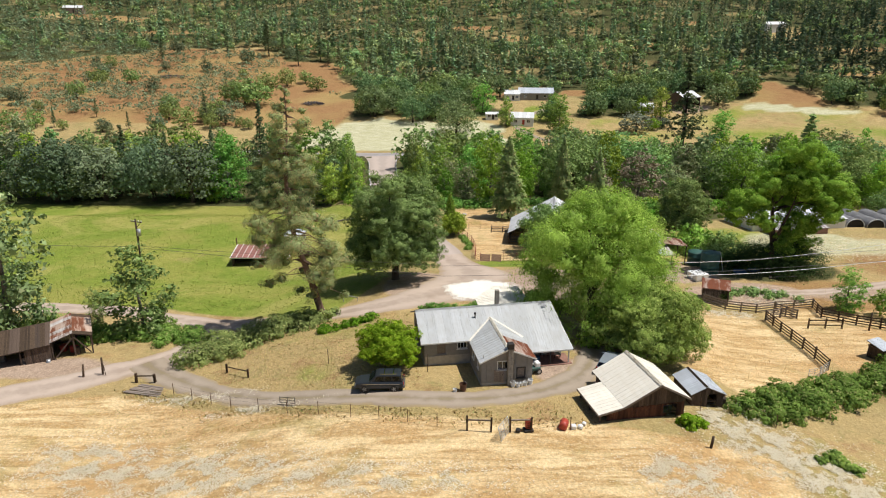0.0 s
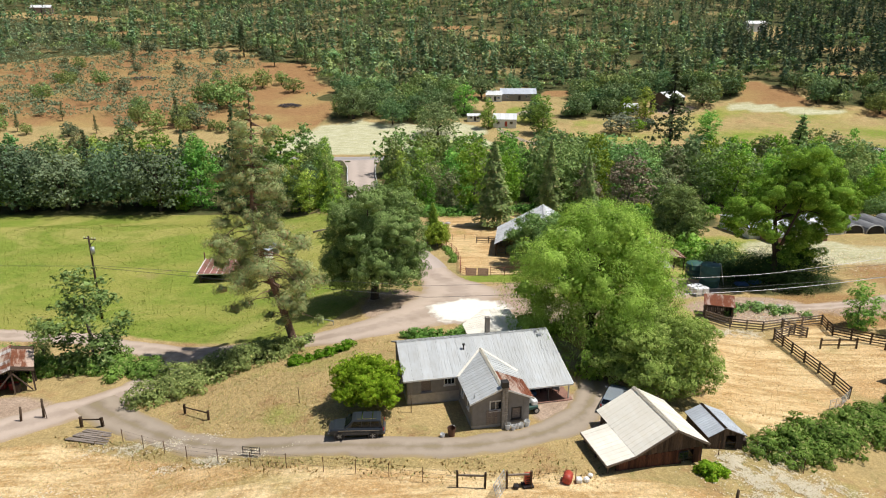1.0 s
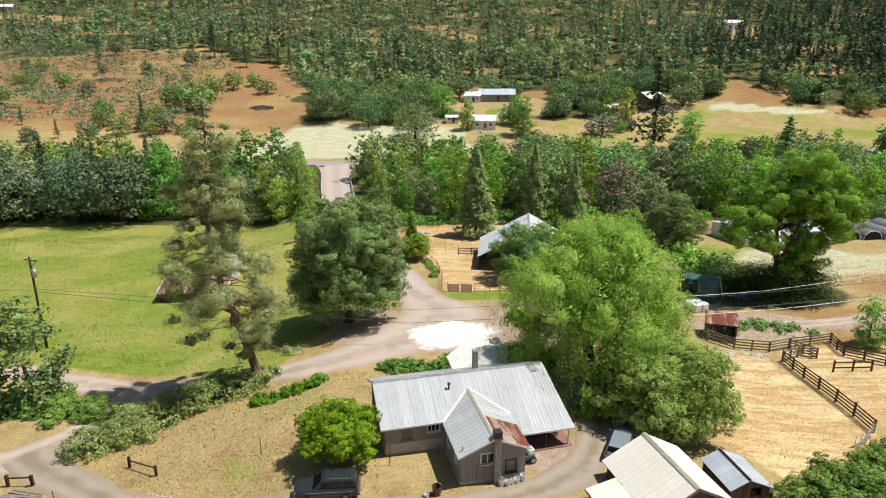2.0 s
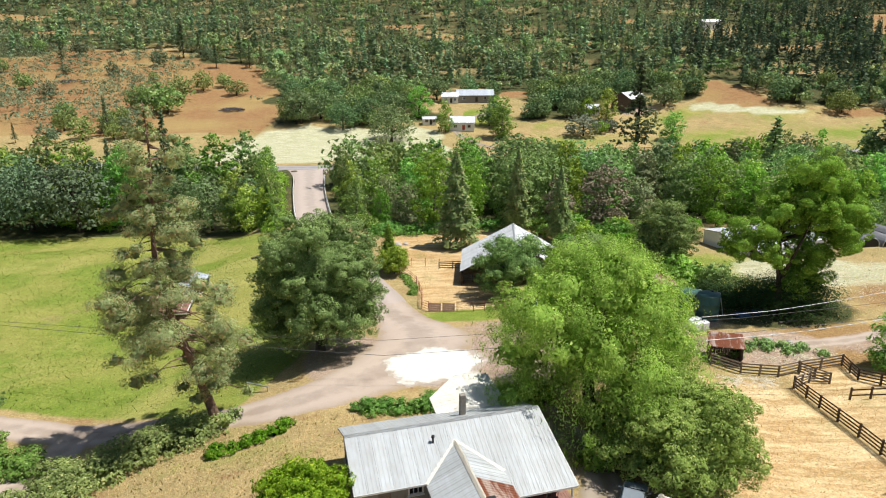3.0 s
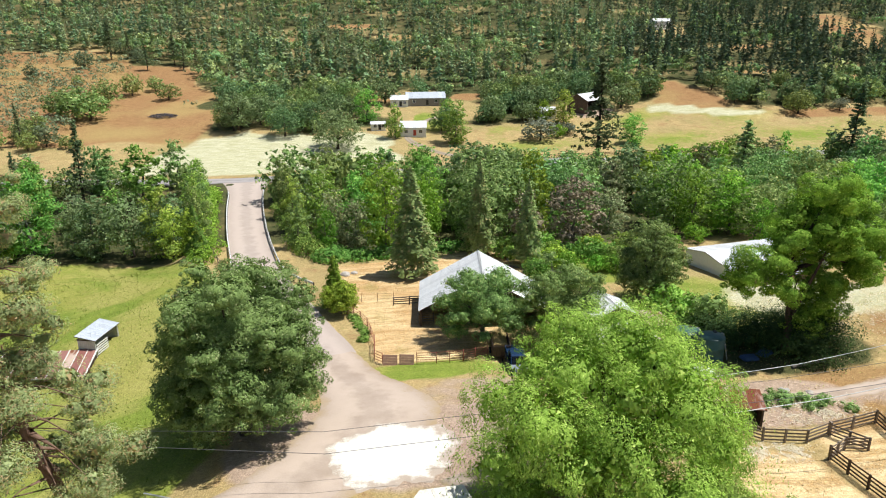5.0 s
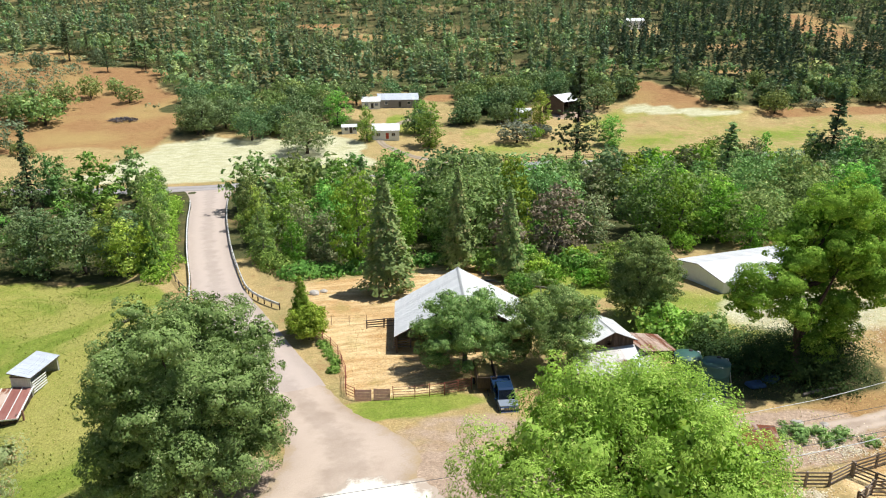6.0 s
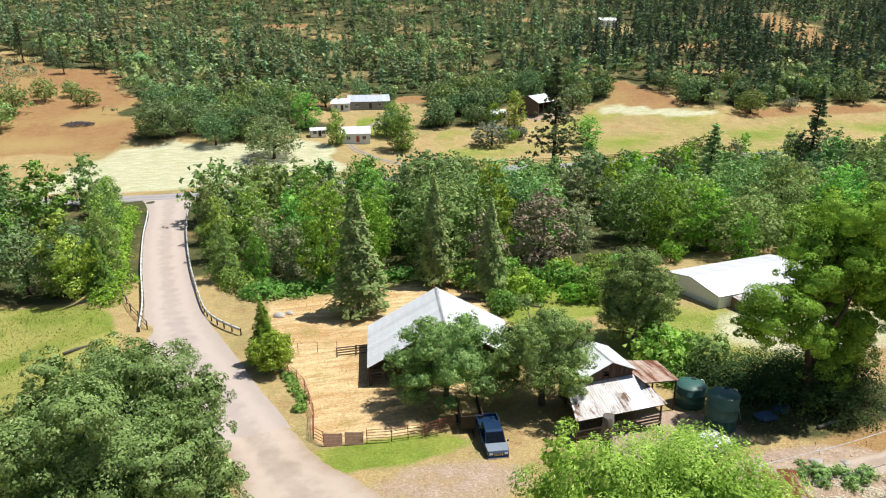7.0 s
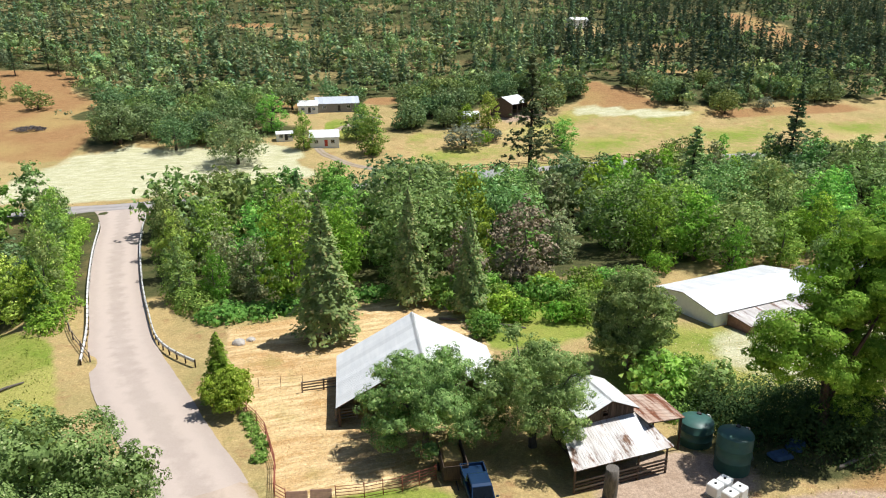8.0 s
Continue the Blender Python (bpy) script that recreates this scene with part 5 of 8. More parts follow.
# ---------------------------------------------------------------- building helpers
def clip_poly(poly, axis, at, keep_above):
    """Cuts a flat convex polygon at a line."""
    out = []
    for p, q in zip(poly, poly[1:] + poly[:1]):
        a, b = p[axis] - at, q[axis] - at
        if not keep_above:
            a, b = -a, -b
        if a >= 0:
            out.append(p)
        if a * b < 0:
            u = a / (a - b)
            out.append((p[0] + (q[0] - p[0]) * u, p[1] + (q[1] - p[1]) * u))
    return out


def slab(bm, poly, origin, e1, e2, n, lo, hi):
    """A flat polygon given in a plane, thickened from lo to hi along its normal."""
    top = [bm.verts.new(origin + e1 * a + e2 * b + n * hi) for a, b in poly]
    low = [bm.verts.new(origin + e1 * a + e2 * b + n * lo) for a, b in poly]
    bm.faces.new(top)
    bm.faces.new(low[::-1])
    k = len(poly)
    for i in range(k):
        bm.faces.new((top[i], low[i], low[(i + 1) % k], top[(i + 1) % k]))


def metal_sheets(parent, corners, mat, under, sheet=0.9, rib=0.3, seed=1, rusty=None, share=0.0, name="roof"):
    """One roof slope: a boarded deck and, over it, ribbed metal sheets that run from the eave up. The first two corners are the eave."""
    rng = random.Random(seed)
    c = [Vector(p) for p in corners]
    e1 = (c[1] - c[0]).normalized()
    n = e1.cross(c[2] - c[1]).normalized()
    flip = n.z < 0
    if flip:
        n = -n
    e2 = n.cross(e1)
    flat = [((p - c[0]).dot(e1), (p - c[0]).dot(e2)) for p in c]
    if sum(a[0] * b[1] - b[0] * a[1] for a, b in zip(flat, flat[1:] + flat[:1])) < 0:
        flat = flat[::-1]
    bm = bmesh.new()
    slab(bm, flat, c[0], e1, e2, n, -0.10, -0.03)
    deck = part(name, bm, under, parent)
    lo, hi = min(p[0] for p in flat), max(p[0] for p in flat)
    count = max(1, round((hi - lo) / sheet))
    w = (hi - lo) / count
    for i in range(count):
        a, b = lo + i * w, lo + (i + 1) * w
        poly = clip_poly(clip_poly(flat, 0, a + 0.006, True), 0, b - 0.006, False)
        if len(poly) < 3:
            continue
        bm = bmesh.new()
        up = rng.uniform(0, 0.008)
        slab(bm, poly, c[0], e1, e2, n, -0.026 + up, up)
        k = max(1, round(w / rib))
        for j in range(k):
            m = a + (j + 0.5) * w / k
            strip = clip_poly(clip_poly(poly, 0, m - 0.035, True), 0, m + 0.035, False)
            if len(strip) >= 3:
                slab(bm, strip, c[0], e1, e2, n, up + 0.001, up + 0.02)
        part("roof_sheet", bm, rusty if rusty and rng.random() < share else mat, deck)
    return deck


def ridge_cap(parent, a, b, mat, w=0.36):
    bm = bmesh.new()
    a, b = Vector(a), Vector(b)
    d = (b - a).normalized()
    s = d.cross(Vector((0, 0, 1))).normalized()
    v = [bm.verts.new(p + s * o * w / 2 + Vector((0, 0, h))) for p in (a, b) for o, h in ((-1, -0.04), (0, 0.07), (1, -0.04))]
    for f in ((0, 1, 4, 3), (1, 2, 5, 4)):
        bm.faces.new([v[i] for i in f])
    bmesh.ops.solidify(bm, geom=bm.faces[:], thickness=0.02)
    part("ridge_cap", bm, mat, parent)


def wall_panel(bm, a, b, z0, z1, thick, openings=(), gable=None):
    """A wall from a to b (x, y), cut round openings (from, to, sill, head) and topped by a gable (at, peak)."""
    a, b = Vector((*a, 0)), Vector((*b, 0))
    d = b - a
    length = d.length
    d.normalize()
    rot = math.atan2(d.y, d.x)
    cuts = sorted({0.0, length, *[v for o in openings for v in o[:2]]})
    for s0, s1 in zip(cuts, cuts[1:]):
        mid = (s0 + s1) / 2
        rows = [(z0, z1)]
        for o in openings:
            if o[0] < mid < o[1]:
                rows = [(z0, o[2]), (o[3], z1)]
        for r0, r1 in rows:
            if r1 - r0 > 0.01:
                p = a + d * mid
                box(bm, (p.x, p.y, (r0 + r1) / 2), (s1 - s0, thick, r1 - r0), rot)
    if gable:
        at, peak = gable
        nrm = Vector((-d.y, d.x, 0)) * thick / 2
        tri = [a + Vector((0, 0, z1)), b + Vector((0, 0, z1)), a + d * at + Vector((0, 0, peak))]
        f = [bm.verts.new(p - nrm) for p in tri]
        g = [bm.verts.new(p + nrm) for p in tri]
        bm.faces.new(f)
        bm.faces.new(g[::-1])
        for i in range(3):
            bm.faces.new((f[i], g[i], g[(i + 1) % 3], f[(i + 1) % 3]))
    bmesh.ops.recalc_face_normals(bm, faces=bm.faces[:])


def window(parent, a, b, sill, head, out, frame_mat, panes=2, boarded=None):
    """A window between two points of a wall, set in its opening: frame, panes and sill."""
    a, b = Vector((*a, 0)), Vector((*b, 0))
    d = (b - a).normalized()
    o = Vector((*out, 0)).normalized()
    rot = math.atan2(d.y, d.x)
    w = (b - a).length
    bm = bmesh.new()
    mid = (a + b) / 2 + o * 0.07
    for s in (-1, 1):
        p = mid + d * s * (w / 2)
        box(bm, (p.x, p.y, (sill + head) / 2), (0.09, 0.09, head - sill + 0.09), rot)
    for z in (sill, head):
        box(bm, (mid.x, mid.y, z), (w + 0.09, 0.085, 0.09), rot)
    for i in range(1, panes):
        p = a + d * w * i / panes + o * 0.05
        box(bm, (p.x, p.y, (sill + head) / 2), (0.05, 0.06, head - sill), rot)
    win = part("window", bm, frame_mat, parent)
    for i in range(panes):
        bm = bmesh.new()
        p = a + d * w * (i + 0.5) / panes
        box(bm, (p.x, p.y, (sill + head) / 2), (w / panes - 0.05, 0.03, head - sill - 0.08), rot)
        part("pane", bm, boarded or GLASS_DARK, win)
    bm = bmesh.new()
    p = mid + o * 0.05
    box(bm, (p.x, p.y, sill - 0.07), (w + 0.2, 0.14, 0.05), rot)
    part("sill", bm, frame_mat, win)
    return win


def board_wall(parent, a, b, z0, z1, mat, seed, gable=None, width=0.22, gaps=(), thick=0.035, miss=0.0):
    """A wall of upright boards. gable: (at, peak) raises them to a slope; gaps: stretches left open (from, to, sill, head)."""
    rng = random.Random(seed)
    a, b = Vector((*a, 0)), Vector((*b, 0))
    d = b - a
    length = d.length
    d.normalize()
    rot = math.atan2(d.y, d.x)
    nrm = Vector((-d.y, d.x, 0))
    bm = bmesh.new()
    for z in (z0 + 0.25, (z0 + z1) / 2, z1 - 0.06):
        beam(bm, a + Vector((0, 0, z)) + nrm * 0.06, b + Vector((0, 0, z)) + nrm * 0.06, 0.06, 0.1)
    wall = part("wall_frame", bm, BARN_BROWN, parent)
    n = max(2, round(length / width))
    w = length / n
    for i in range(n):
        s = (i + 0.5) * w
        top = z1
        if gable:
            at, peak = gable
            top = z1 + (peak - z1) * (1 - abs(s - at) / (at if s < at else length - at))
        spans = [(z0 + rng.uniform(0, 0.08), top - rng.uniform(0, 0.05))]
        for g in gaps:
            if g[0] < s < g[1]:
                spans = [(spans[0][0], g[2]), (g[3], spans[0][1])]
        for q0, q1 in spans:
            if q1 - q0 < 0.05 or rng.random() < miss:
                continue
            bm = bmesh.new()
            p = a + d * s + nrm * rng.uniform(-0.008, 0.008)
            box(bm, (p.x, p.y, (q0 + q1) / 2), (w - rng.uniform(0.008, 0.03), thick, q1 - q0), rot + rng.uniform(-0.01, 0.01), ry=rng.uniform(-0.008, 0.008))
            part("board", bm, mat, wall)
    return wall


def post(parent, x, y, z0, z1, w, mat, name="post"):
    bm = bmesh.new()
    box(bm, (x, y, (z0 + z1) / 2), (w, w, z1 - z0), bevel=w * 0.1)
    return part(name, bm, mat, parent)


# ---------------------------------------------------------------- the farmhouse
def farmhouse():
    h = thing("farmhouse", -1.85, 60.6, 0.05, 10.0, "low grey farmhouse with a white ribbed metal roof and front wing", "house")
    # walls
    def wall(a, b, z1, openings=(), gable=None, base=0.55, label=""):
        bm = bmesh.new()
        wall_panel(bm, a, b, base, z1, 0.16, openings, gable)
        w = part("wall", bm, SIDING, h, label)
        a3, b3 = Vector((*a, 0)), Vector((*b, 0))
        d = (b3 - a3).normalized()
        side = Vector((d.y, -d.x, 0)) * 0.095
        m = int((b3 - a3).length / 0.42)
        for i in range(1, m):
            s = i * (b3 - a3).length / m
            top = z1
            if gable:
                at, peak = gable
                L = (b3 - a3).length
                top = z1 + (peak - z1) * (1 - abs(s - at) / (at if s < at else L - at))
            if any(o[0] - 0.12 < s < o[1] + 0.12 for o in openings):
                continue
            p = a3 + d * s + side
            bm = bmesh.new()
            box(bm, (p.x, p.y, (base + top) / 2), (0.045, 0.03, top - base - 0.05), math.atan2(d.y, d.x))
            part("batten", bm, SIDING, w)
        bm = bmesh.new()
        wall_panel(bm, a, b, -0.5, base, 0.20)
        part("foundation", bm, FOUNDATION, h)
        return w
    wall((0.1, 0.2), (4.75, 0.2), 2.66, [(1.15, 2.1, 1.15, 2.35), (3.25, 4.2, 1.65, 2.35)], base=1.0)
    window(h, (1.25, 0.2), (2.2, 0.2), 1.15, 2.35, (0, -1), SIDING, 1, BOARD_GREY)
    window(h, (3.35, 0.2), (4.3, 0.2), 1.65, 2.35, (0, -1), TRIM_WHITE, 3)
    wall((9.5, 0.2), (14.0, 0.2), 2.7, [(0.6, 1.5, 0.55, 2.4), (2.4, 3.5, 1.2, 2.2)])
    window(h, (11.9, 0.2), (13.0, 0.2), 1.2, 2.2, (0, -1), TRIM_WHITE, 2)
    wall((0.1, 7.4), (0.1, 0.2), 2.66, [(1.6, 2.5, 1.2, 2.2)], (3.6, 4.38))
    window(h, (0.1, 5.8), (0.1, 4.9), 1.2, 2.2, (-1, 0), TRIM_DARK, 2)
    wall((14.0, 0.2), (14.0, 7.4), 2.66, [], (3.6, 4.38))
    wall((14.0, 7.4), (0.1, 7.4), 2.66)
    wall((4.75, 0.2), (4.75, -4.6), 2.62, [(1.2, 1.95, 1.3, 2.2), (3.4, 4.0, 1.3, 2.2)], base=0.25)
    window(h, (4.75, -1.0), (4.75, -1.75), 1.3, 2.2, (-1, 0), TRIM_WHITE, 1)
    window(h, (4.75, -3.2), (4.75, -3.8), 1.3, 2.2, (-1, 0), TRIM_WHITE, 1)
    wall((9.55, -4.6), (9.55, 0.2), 2.62, [], base=0.25)
    wall((4.75, -4.6), (9.55, -4.6), 2.62, [(1.45, 2.45, 1.55, 2.4), (3.35, 4.15, 0.55, 1.6)], (2.4, 3.66), 0.25)
    window(h, (6.2, -4.6), (7.2, -4.6), 1.55, 2.4, (0, -1), TRIM_WHITE, 2)
    window(h, (8.1, -4.6), (8.9, -4.6), 0.55, 1.6, (0, -1), TRIM_DARK, 1, BOARD_GREY)
    bm = bmesh.new()
    for i in range(4):
        box(bm, (6.0 + 0.24 * i, -4.74, 0.95), (0.225, 0.05, 1.25))
    d = part("cellar_door", bm, BOARD_GREY, h, "pale boarded low door")
    bm = bmesh.new()
    box(bm, (6.7, -4.80, 1.05), (0.05, 0.06, 0.12))
    part("handle", bm, IRON, d)
    bm = bmesh.new()
    box(bm, (10.55, 0.12, 1.45), (0.86, 0.06, 1.85))
    part("front_door", bm, TRIM_DARK, h)
    # roofs
    metal_sheets(h, [(-0.35, -0.3, 2.62), (9.4, -0.3, 2.62), (9.4, 3.8, 4.5), (-0.35, 3.8, 4.5)], ROOF_HOUSE, BARN_BROWN, 0.9, 0.3, 1)
    metal_sheets(h, [(9.4, -2.15, 1.77), (14.55, -2.15, 1.77), (14.0, 3.8, 4.5), (9.4, 3.8, 4.5)], ROOF_HOUSE, BARN_BROWN, 0.9, 0.3, 2)
    metal_sheets(h, [(14.0, 7.9, 2.62), (-0.35, 7.9, 2.62), (-0.35, 3.8, 4.5), (14.0, 3.8, 4.5)], ROOF_HOUSE, BARN_BROWN, 0.9, 0.3, 3)
    metal_sheets(h, [(4.42, -0.25, 2.56), (4.42, -5.05, 2.56), (7.15, -5.05, 3.78), (7.15, 2.35, 3.78)], ROOF_HOUSE, BARN_BROWN, 0.9, 0.45, 4)
    metal_sheets(h, [(9.88, -1.9, 2.56), (9.88, -0.3, 2.56), (7.15, 2.35, 3.78), (7.15, -1.9, 3.78)], ROOF_HOUSE, BARN_BROWN, 0.9, 0.45, 5)
    metal_sheets(h, [(9.88, -5.05, 2.56), (9.88, -1.9, 2.56), (7.15, -1.9, 3.78), (7.15, -5.05, 3.78)], ROOF_RUSTY, BARN_BROWN, 0.8, 0.27, 6)
    ridge_cap(h, (-0.35, 3.8, 4.5), (14.0, 3.8, 4.5), ROOF_HOUSE)
    ridge_cap(h, (7.15, -5.05, 3.79), (7.15, 2.3, 3.79), ROOF_TAN)
    bm = bmesh.new()
    beam(bm, (4.42, -0.35, 2.62), (7.15, 2.35, 3.84), 0.3, 0.03)
    part("valley_flashing", bm, ROOF_TAN, h)
    bm = bmesh.new()
    beam(bm, (9.88, -0.4, 2.62), (7.15, 2.35, 3.84), 0.3, 0.03)
    part("valley_flashing", bm, ROOF_TAN, h)
    for a, b in (((-0.35, -0.32, 2.56), (4.4, -0.32, 2.56)), ((9.9, -2.17, 1.71), (14.5, -2.17, 1.71)), ((4.40, -5.07, 2.50), (7.15, -5.07, 3.70)), ((7.15, -5.07, 3.70), (9.9, -5.07, 2.50)),
                 ((-0.37, -0.3, 2.56), (-0.37, 3.8, 4.44)), ((14.57, -2.1, 1.72), (14.02, 3.8, 4.44))):
        bm = bmesh.new()
        beam(bm, a, b, 0.04, 0.14)
        part("fascia", bm, TRIM_WHITE if a[0] != -0.37 else TRIM_DARK, h)
    # chimneys and pipes
    bm = bmesh.new()
    rng = random.Random(8)
    box(bm, (7.35, -4.92, 1.75), (0.46, 0.44, 4.3))
    ch = part("chimney", bm, CHIMNEY, h, "stone-coloured chimney stack on the gable wall")
    for r in range(20):
        for s in (-1, 1):
            bm = bmesh.new()
            box(bm, (7.35 + s * (0.12 + 0.02 * (r % 2)), -5.14, -0.2 + r * 0.205), (0.21 + 0.03 * (r % 2), 0.05, 0.185), bevel=0.01)
            part("block", bm, CHIMNEY, ch)
    bm = bmesh.new()
    box(bm, (7.35, -4.92, 4.05), (0.58, 0.56, 0.55), bevel=0.02)
    part("chimney_head", bm, IRON, ch)
    bm = bmesh.new()
    box(bm, (8.6, 5.2, 4.6), (0.42, 0.42, 1.9), bevel=0.02)
    part("chimney", bm, CHIMNEY, h)
    bm = bmesh.new()
    tube(bm, [(5.6, 2.35, 3.6), (5.6, 2.35, 4.25)], [0.07, 0.07], 8)
    tube(bm, [(5.6, 2.35, 4.25), (5.6, 2.35, 4.4)], [0.13, 0.11], 8)
    part("vent_pipe", bm, IRON, h)
    bm = bmesh.new()
    tube(bm, [(4.9, -4.5, 2.7), (4.9, -4.5, 3.15)], [0.05, 0.05], 8)
    part("vent_pipe", bm, GALV, h)
    # porch
    bm = bmesh.new()
    box(bm, (12.1, -1.0, 0.06), (4.9, 2.3, 0.22))
    deck = part("porch_floor", bm, CONCRETE, h)
    for i in range(24):
        bm = bmesh.new()
        box(bm, (9.75 + i * 0.205, -1.0, 0.185), (0.19, 2.35, 0.03))
        part("plank", bm, BRICKISH, deck)
    for x in (10.1, 12.3, 14.2):
        post(h, x, -1.95, 0.15, 1.78, 0.11, TRIM_WHITE if x > 13 else TRIM_DARK)
    return h


farmhouse()


def carport():
    c = thing("carport", 6.5, 71.6, land_at(6.5, 71.6), 8.0, "open carport with a pale cream metal roof behind the house", "carport")
    z = 3.25 - c.location.z
    metal_sheets(c, [(-2.9, -3.0, z - 0.35), (3.0, -3.0, z - 0.35), (2.6, 2.6, z), (-0.2, 2.9, z)], ROOF_TAN, BARN_BROWN, 0.9, 0.45, 7)
    metal_sheets(c, [(-2.9, 0.3, z - 0.32), (-2.9, -3.0, z - 0.36), (-0.2, -3.0, z - 0.05), (-0.2, 2.9, z - 0.01)], ROOF_TAN, BARN_BROWN, 0.9, 0.45, 8)
    for x, y in ((-2.6, -2.7), (2.7, -2.7), (2.3, 2.3), (-2.5, 0.2), (-0.4, 2.5)):
        post(c, x, y, -0.3, z - 0.4, 0.12, BARN_BROWN)


carport()


# ---------------------------------------------------------------- sheds beside the yard
def cream_shed():
    s = thing("cream_roofed_shed", 18.58, 51.41, 0.0, 12.3, "old red-brown board shed with a cream metal roof and lean-to", "shed")
    metal_sheets(s, [(-3.3, 0, 1.42), (-3.3, 6.63, 1.42), (0, 6.63, 3.16), (0, 0, 3.16)][::1], ROOF_TAN, BARN_BROWN, 0.9, 0.9, 11)
    metal_sheets(s, [(2.95, 6.63, 1.5), (2.95, 0, 1.5), (0, 0, 3.16), (0, 6.63, 3.16)], ROOF_TAN, BARN_BROWN, 0.9, 0.9, 12)
    metal_sheets(s, [(-5.6, 0.05, 0.95), (-5.6, 4.63, 0.95), (-3.28, 4.63, 1.40), (-3.28, 0.05, 1.40)], ROOF_TAN, BARN_BROWN, 0.9, 0.9, 13)
    ridge_cap(s, (0, 0, 3.17), (0, 6.63, 3.17), ROOF_TAN, 0.4)
    for a, b in (((-3.3, -0.02, 1.36), (0, -0.02, 3.09)), ((0, -0.02, 3.09), (2.95, -0.02, 1.44)), ((-5.62, 0.0, 0.88), (-3.3, 0.0, 1.34)), ((-5.63, 0.05, 0.88), (-5.63, 4.6, 0.88))):
        bm = bmesh.new()
        beam(bm, a, b, 0.05, 0.17)
        part("fascia", bm, BOARD_GREY, s)
    board_wall(s, (-4.6, 0.45), (2.6, 0.45), -0.75, 1.05, BARN_RED, 14, None, 0.24, [(5.4, 6.5, -0.75, 0.95)])
    w = board_wall(s, (-3.2, 0.42), (2.7, 0.42), 1.05, 1.30, BARN_BROWN, 15, (3.2, 2.88), 0.24)
    board_wall(s, (2.65, 0.45), (2.65, 6.3), -1.2, 1.45, BARN_BROWN, 16)
    board_wall(s, (2.65, 6.3), (-3.0, 6.3), -0.6, 1.3, BARN_BROWN, 17, (2.65, 2.9))
    board_wall(s, (-3.0, 6.3), (-3.0, 0.45), -0.5, 1.3, BARN_BROWN, 18, gaps=[(1.5, 4.8, -0.5, 1.1)])
    for x, y in ((-5.3, 0.4), (-5.3, 2.4), (-5.3, 4.4)):
        post(s, x, y, -0.5, 0.95, 0.14, BARN_BROWN)
    bm = bmesh.new()
    box(bm, (0.95, 0.34, 0.55), (0.8, 0.06, 0.7))
    win = part("window", bm, TRIM_DARK, s)
    for i in range(2):
        for j in range(2):
            bm = bmesh.new()
            box(bm, (0.76 + 0.38 * i, 0.30, 0.40 + 0.32 * j), (0.33, 0.03, 0.27))
            part("pane", bm, GLASS_DARK, win)
    bm = bmesh.new()
    box(bm, (0.85, 0.25, -0.55), (1.3, 0.5, 0.08))
    part("workbench", bm, PINK_BOARD, s)


cream_shed()


def small_shed():
    s = thing("galvanised_roof_shed", 23.83, 54.5, -0.9, 7.4, "small dark plank shed with a pale blue galvanised roof", "shed")
    metal_sheets(s, [(-1.5, 0, 1.42), (-1.5, 3.9, 1.42), (0, 3.9, 2.1), (0, 0, 2.1)], ROOF_BLUE, BARN_BROWN, 0.8, 0.27, 21)
    metal_sheets(s, [(1.95, 3.9, 1.2), (1.95, 0, 1.2), (0, 0, 2.1), (0, 3.9, 2.1)], ROOF_BLUE, BARN_BROWN, 0.8, 0.27, 22)
    ridge_cap(s, (0, 0, 2.1), (0, 3.9, 2.1), BARN_BROWN, 0.3)
    board_wall(s, (-1.35, 0.2), (1.75, 0.2), -0.3, 1.35, BARN_BROWN, 23, (1.35, 1.95), gaps=[(1.5, 2.4, -0.3, 1.3)])
    board_wall(s, (1.75, 0.2), (1.75, 3.7), -0.4, 1.2, BARN_BROWN, 24)
    board_wall(s, (1.75, 3.7), (-1.35, 3.7), -0.3, 1.3, BARN_BROWN, 25)
    board_wall(s, (-1.35, 3.7), (-1.35, 0.2), -0.3, 1.35, BARN_BROWN, 26)
    for i, (x, y) in enumerate(((2.1, 0.6), (2.2, 1.2), (2.0, 1.9))):
        bm = bmesh.new()
        box(bm, (x, y, 0.1 + 0.05 * i), (0.45, 0.5, 0.9), bevel=0.03)
        part("stacked_crate", bm, BARN_BROWN, s)


small_shed()


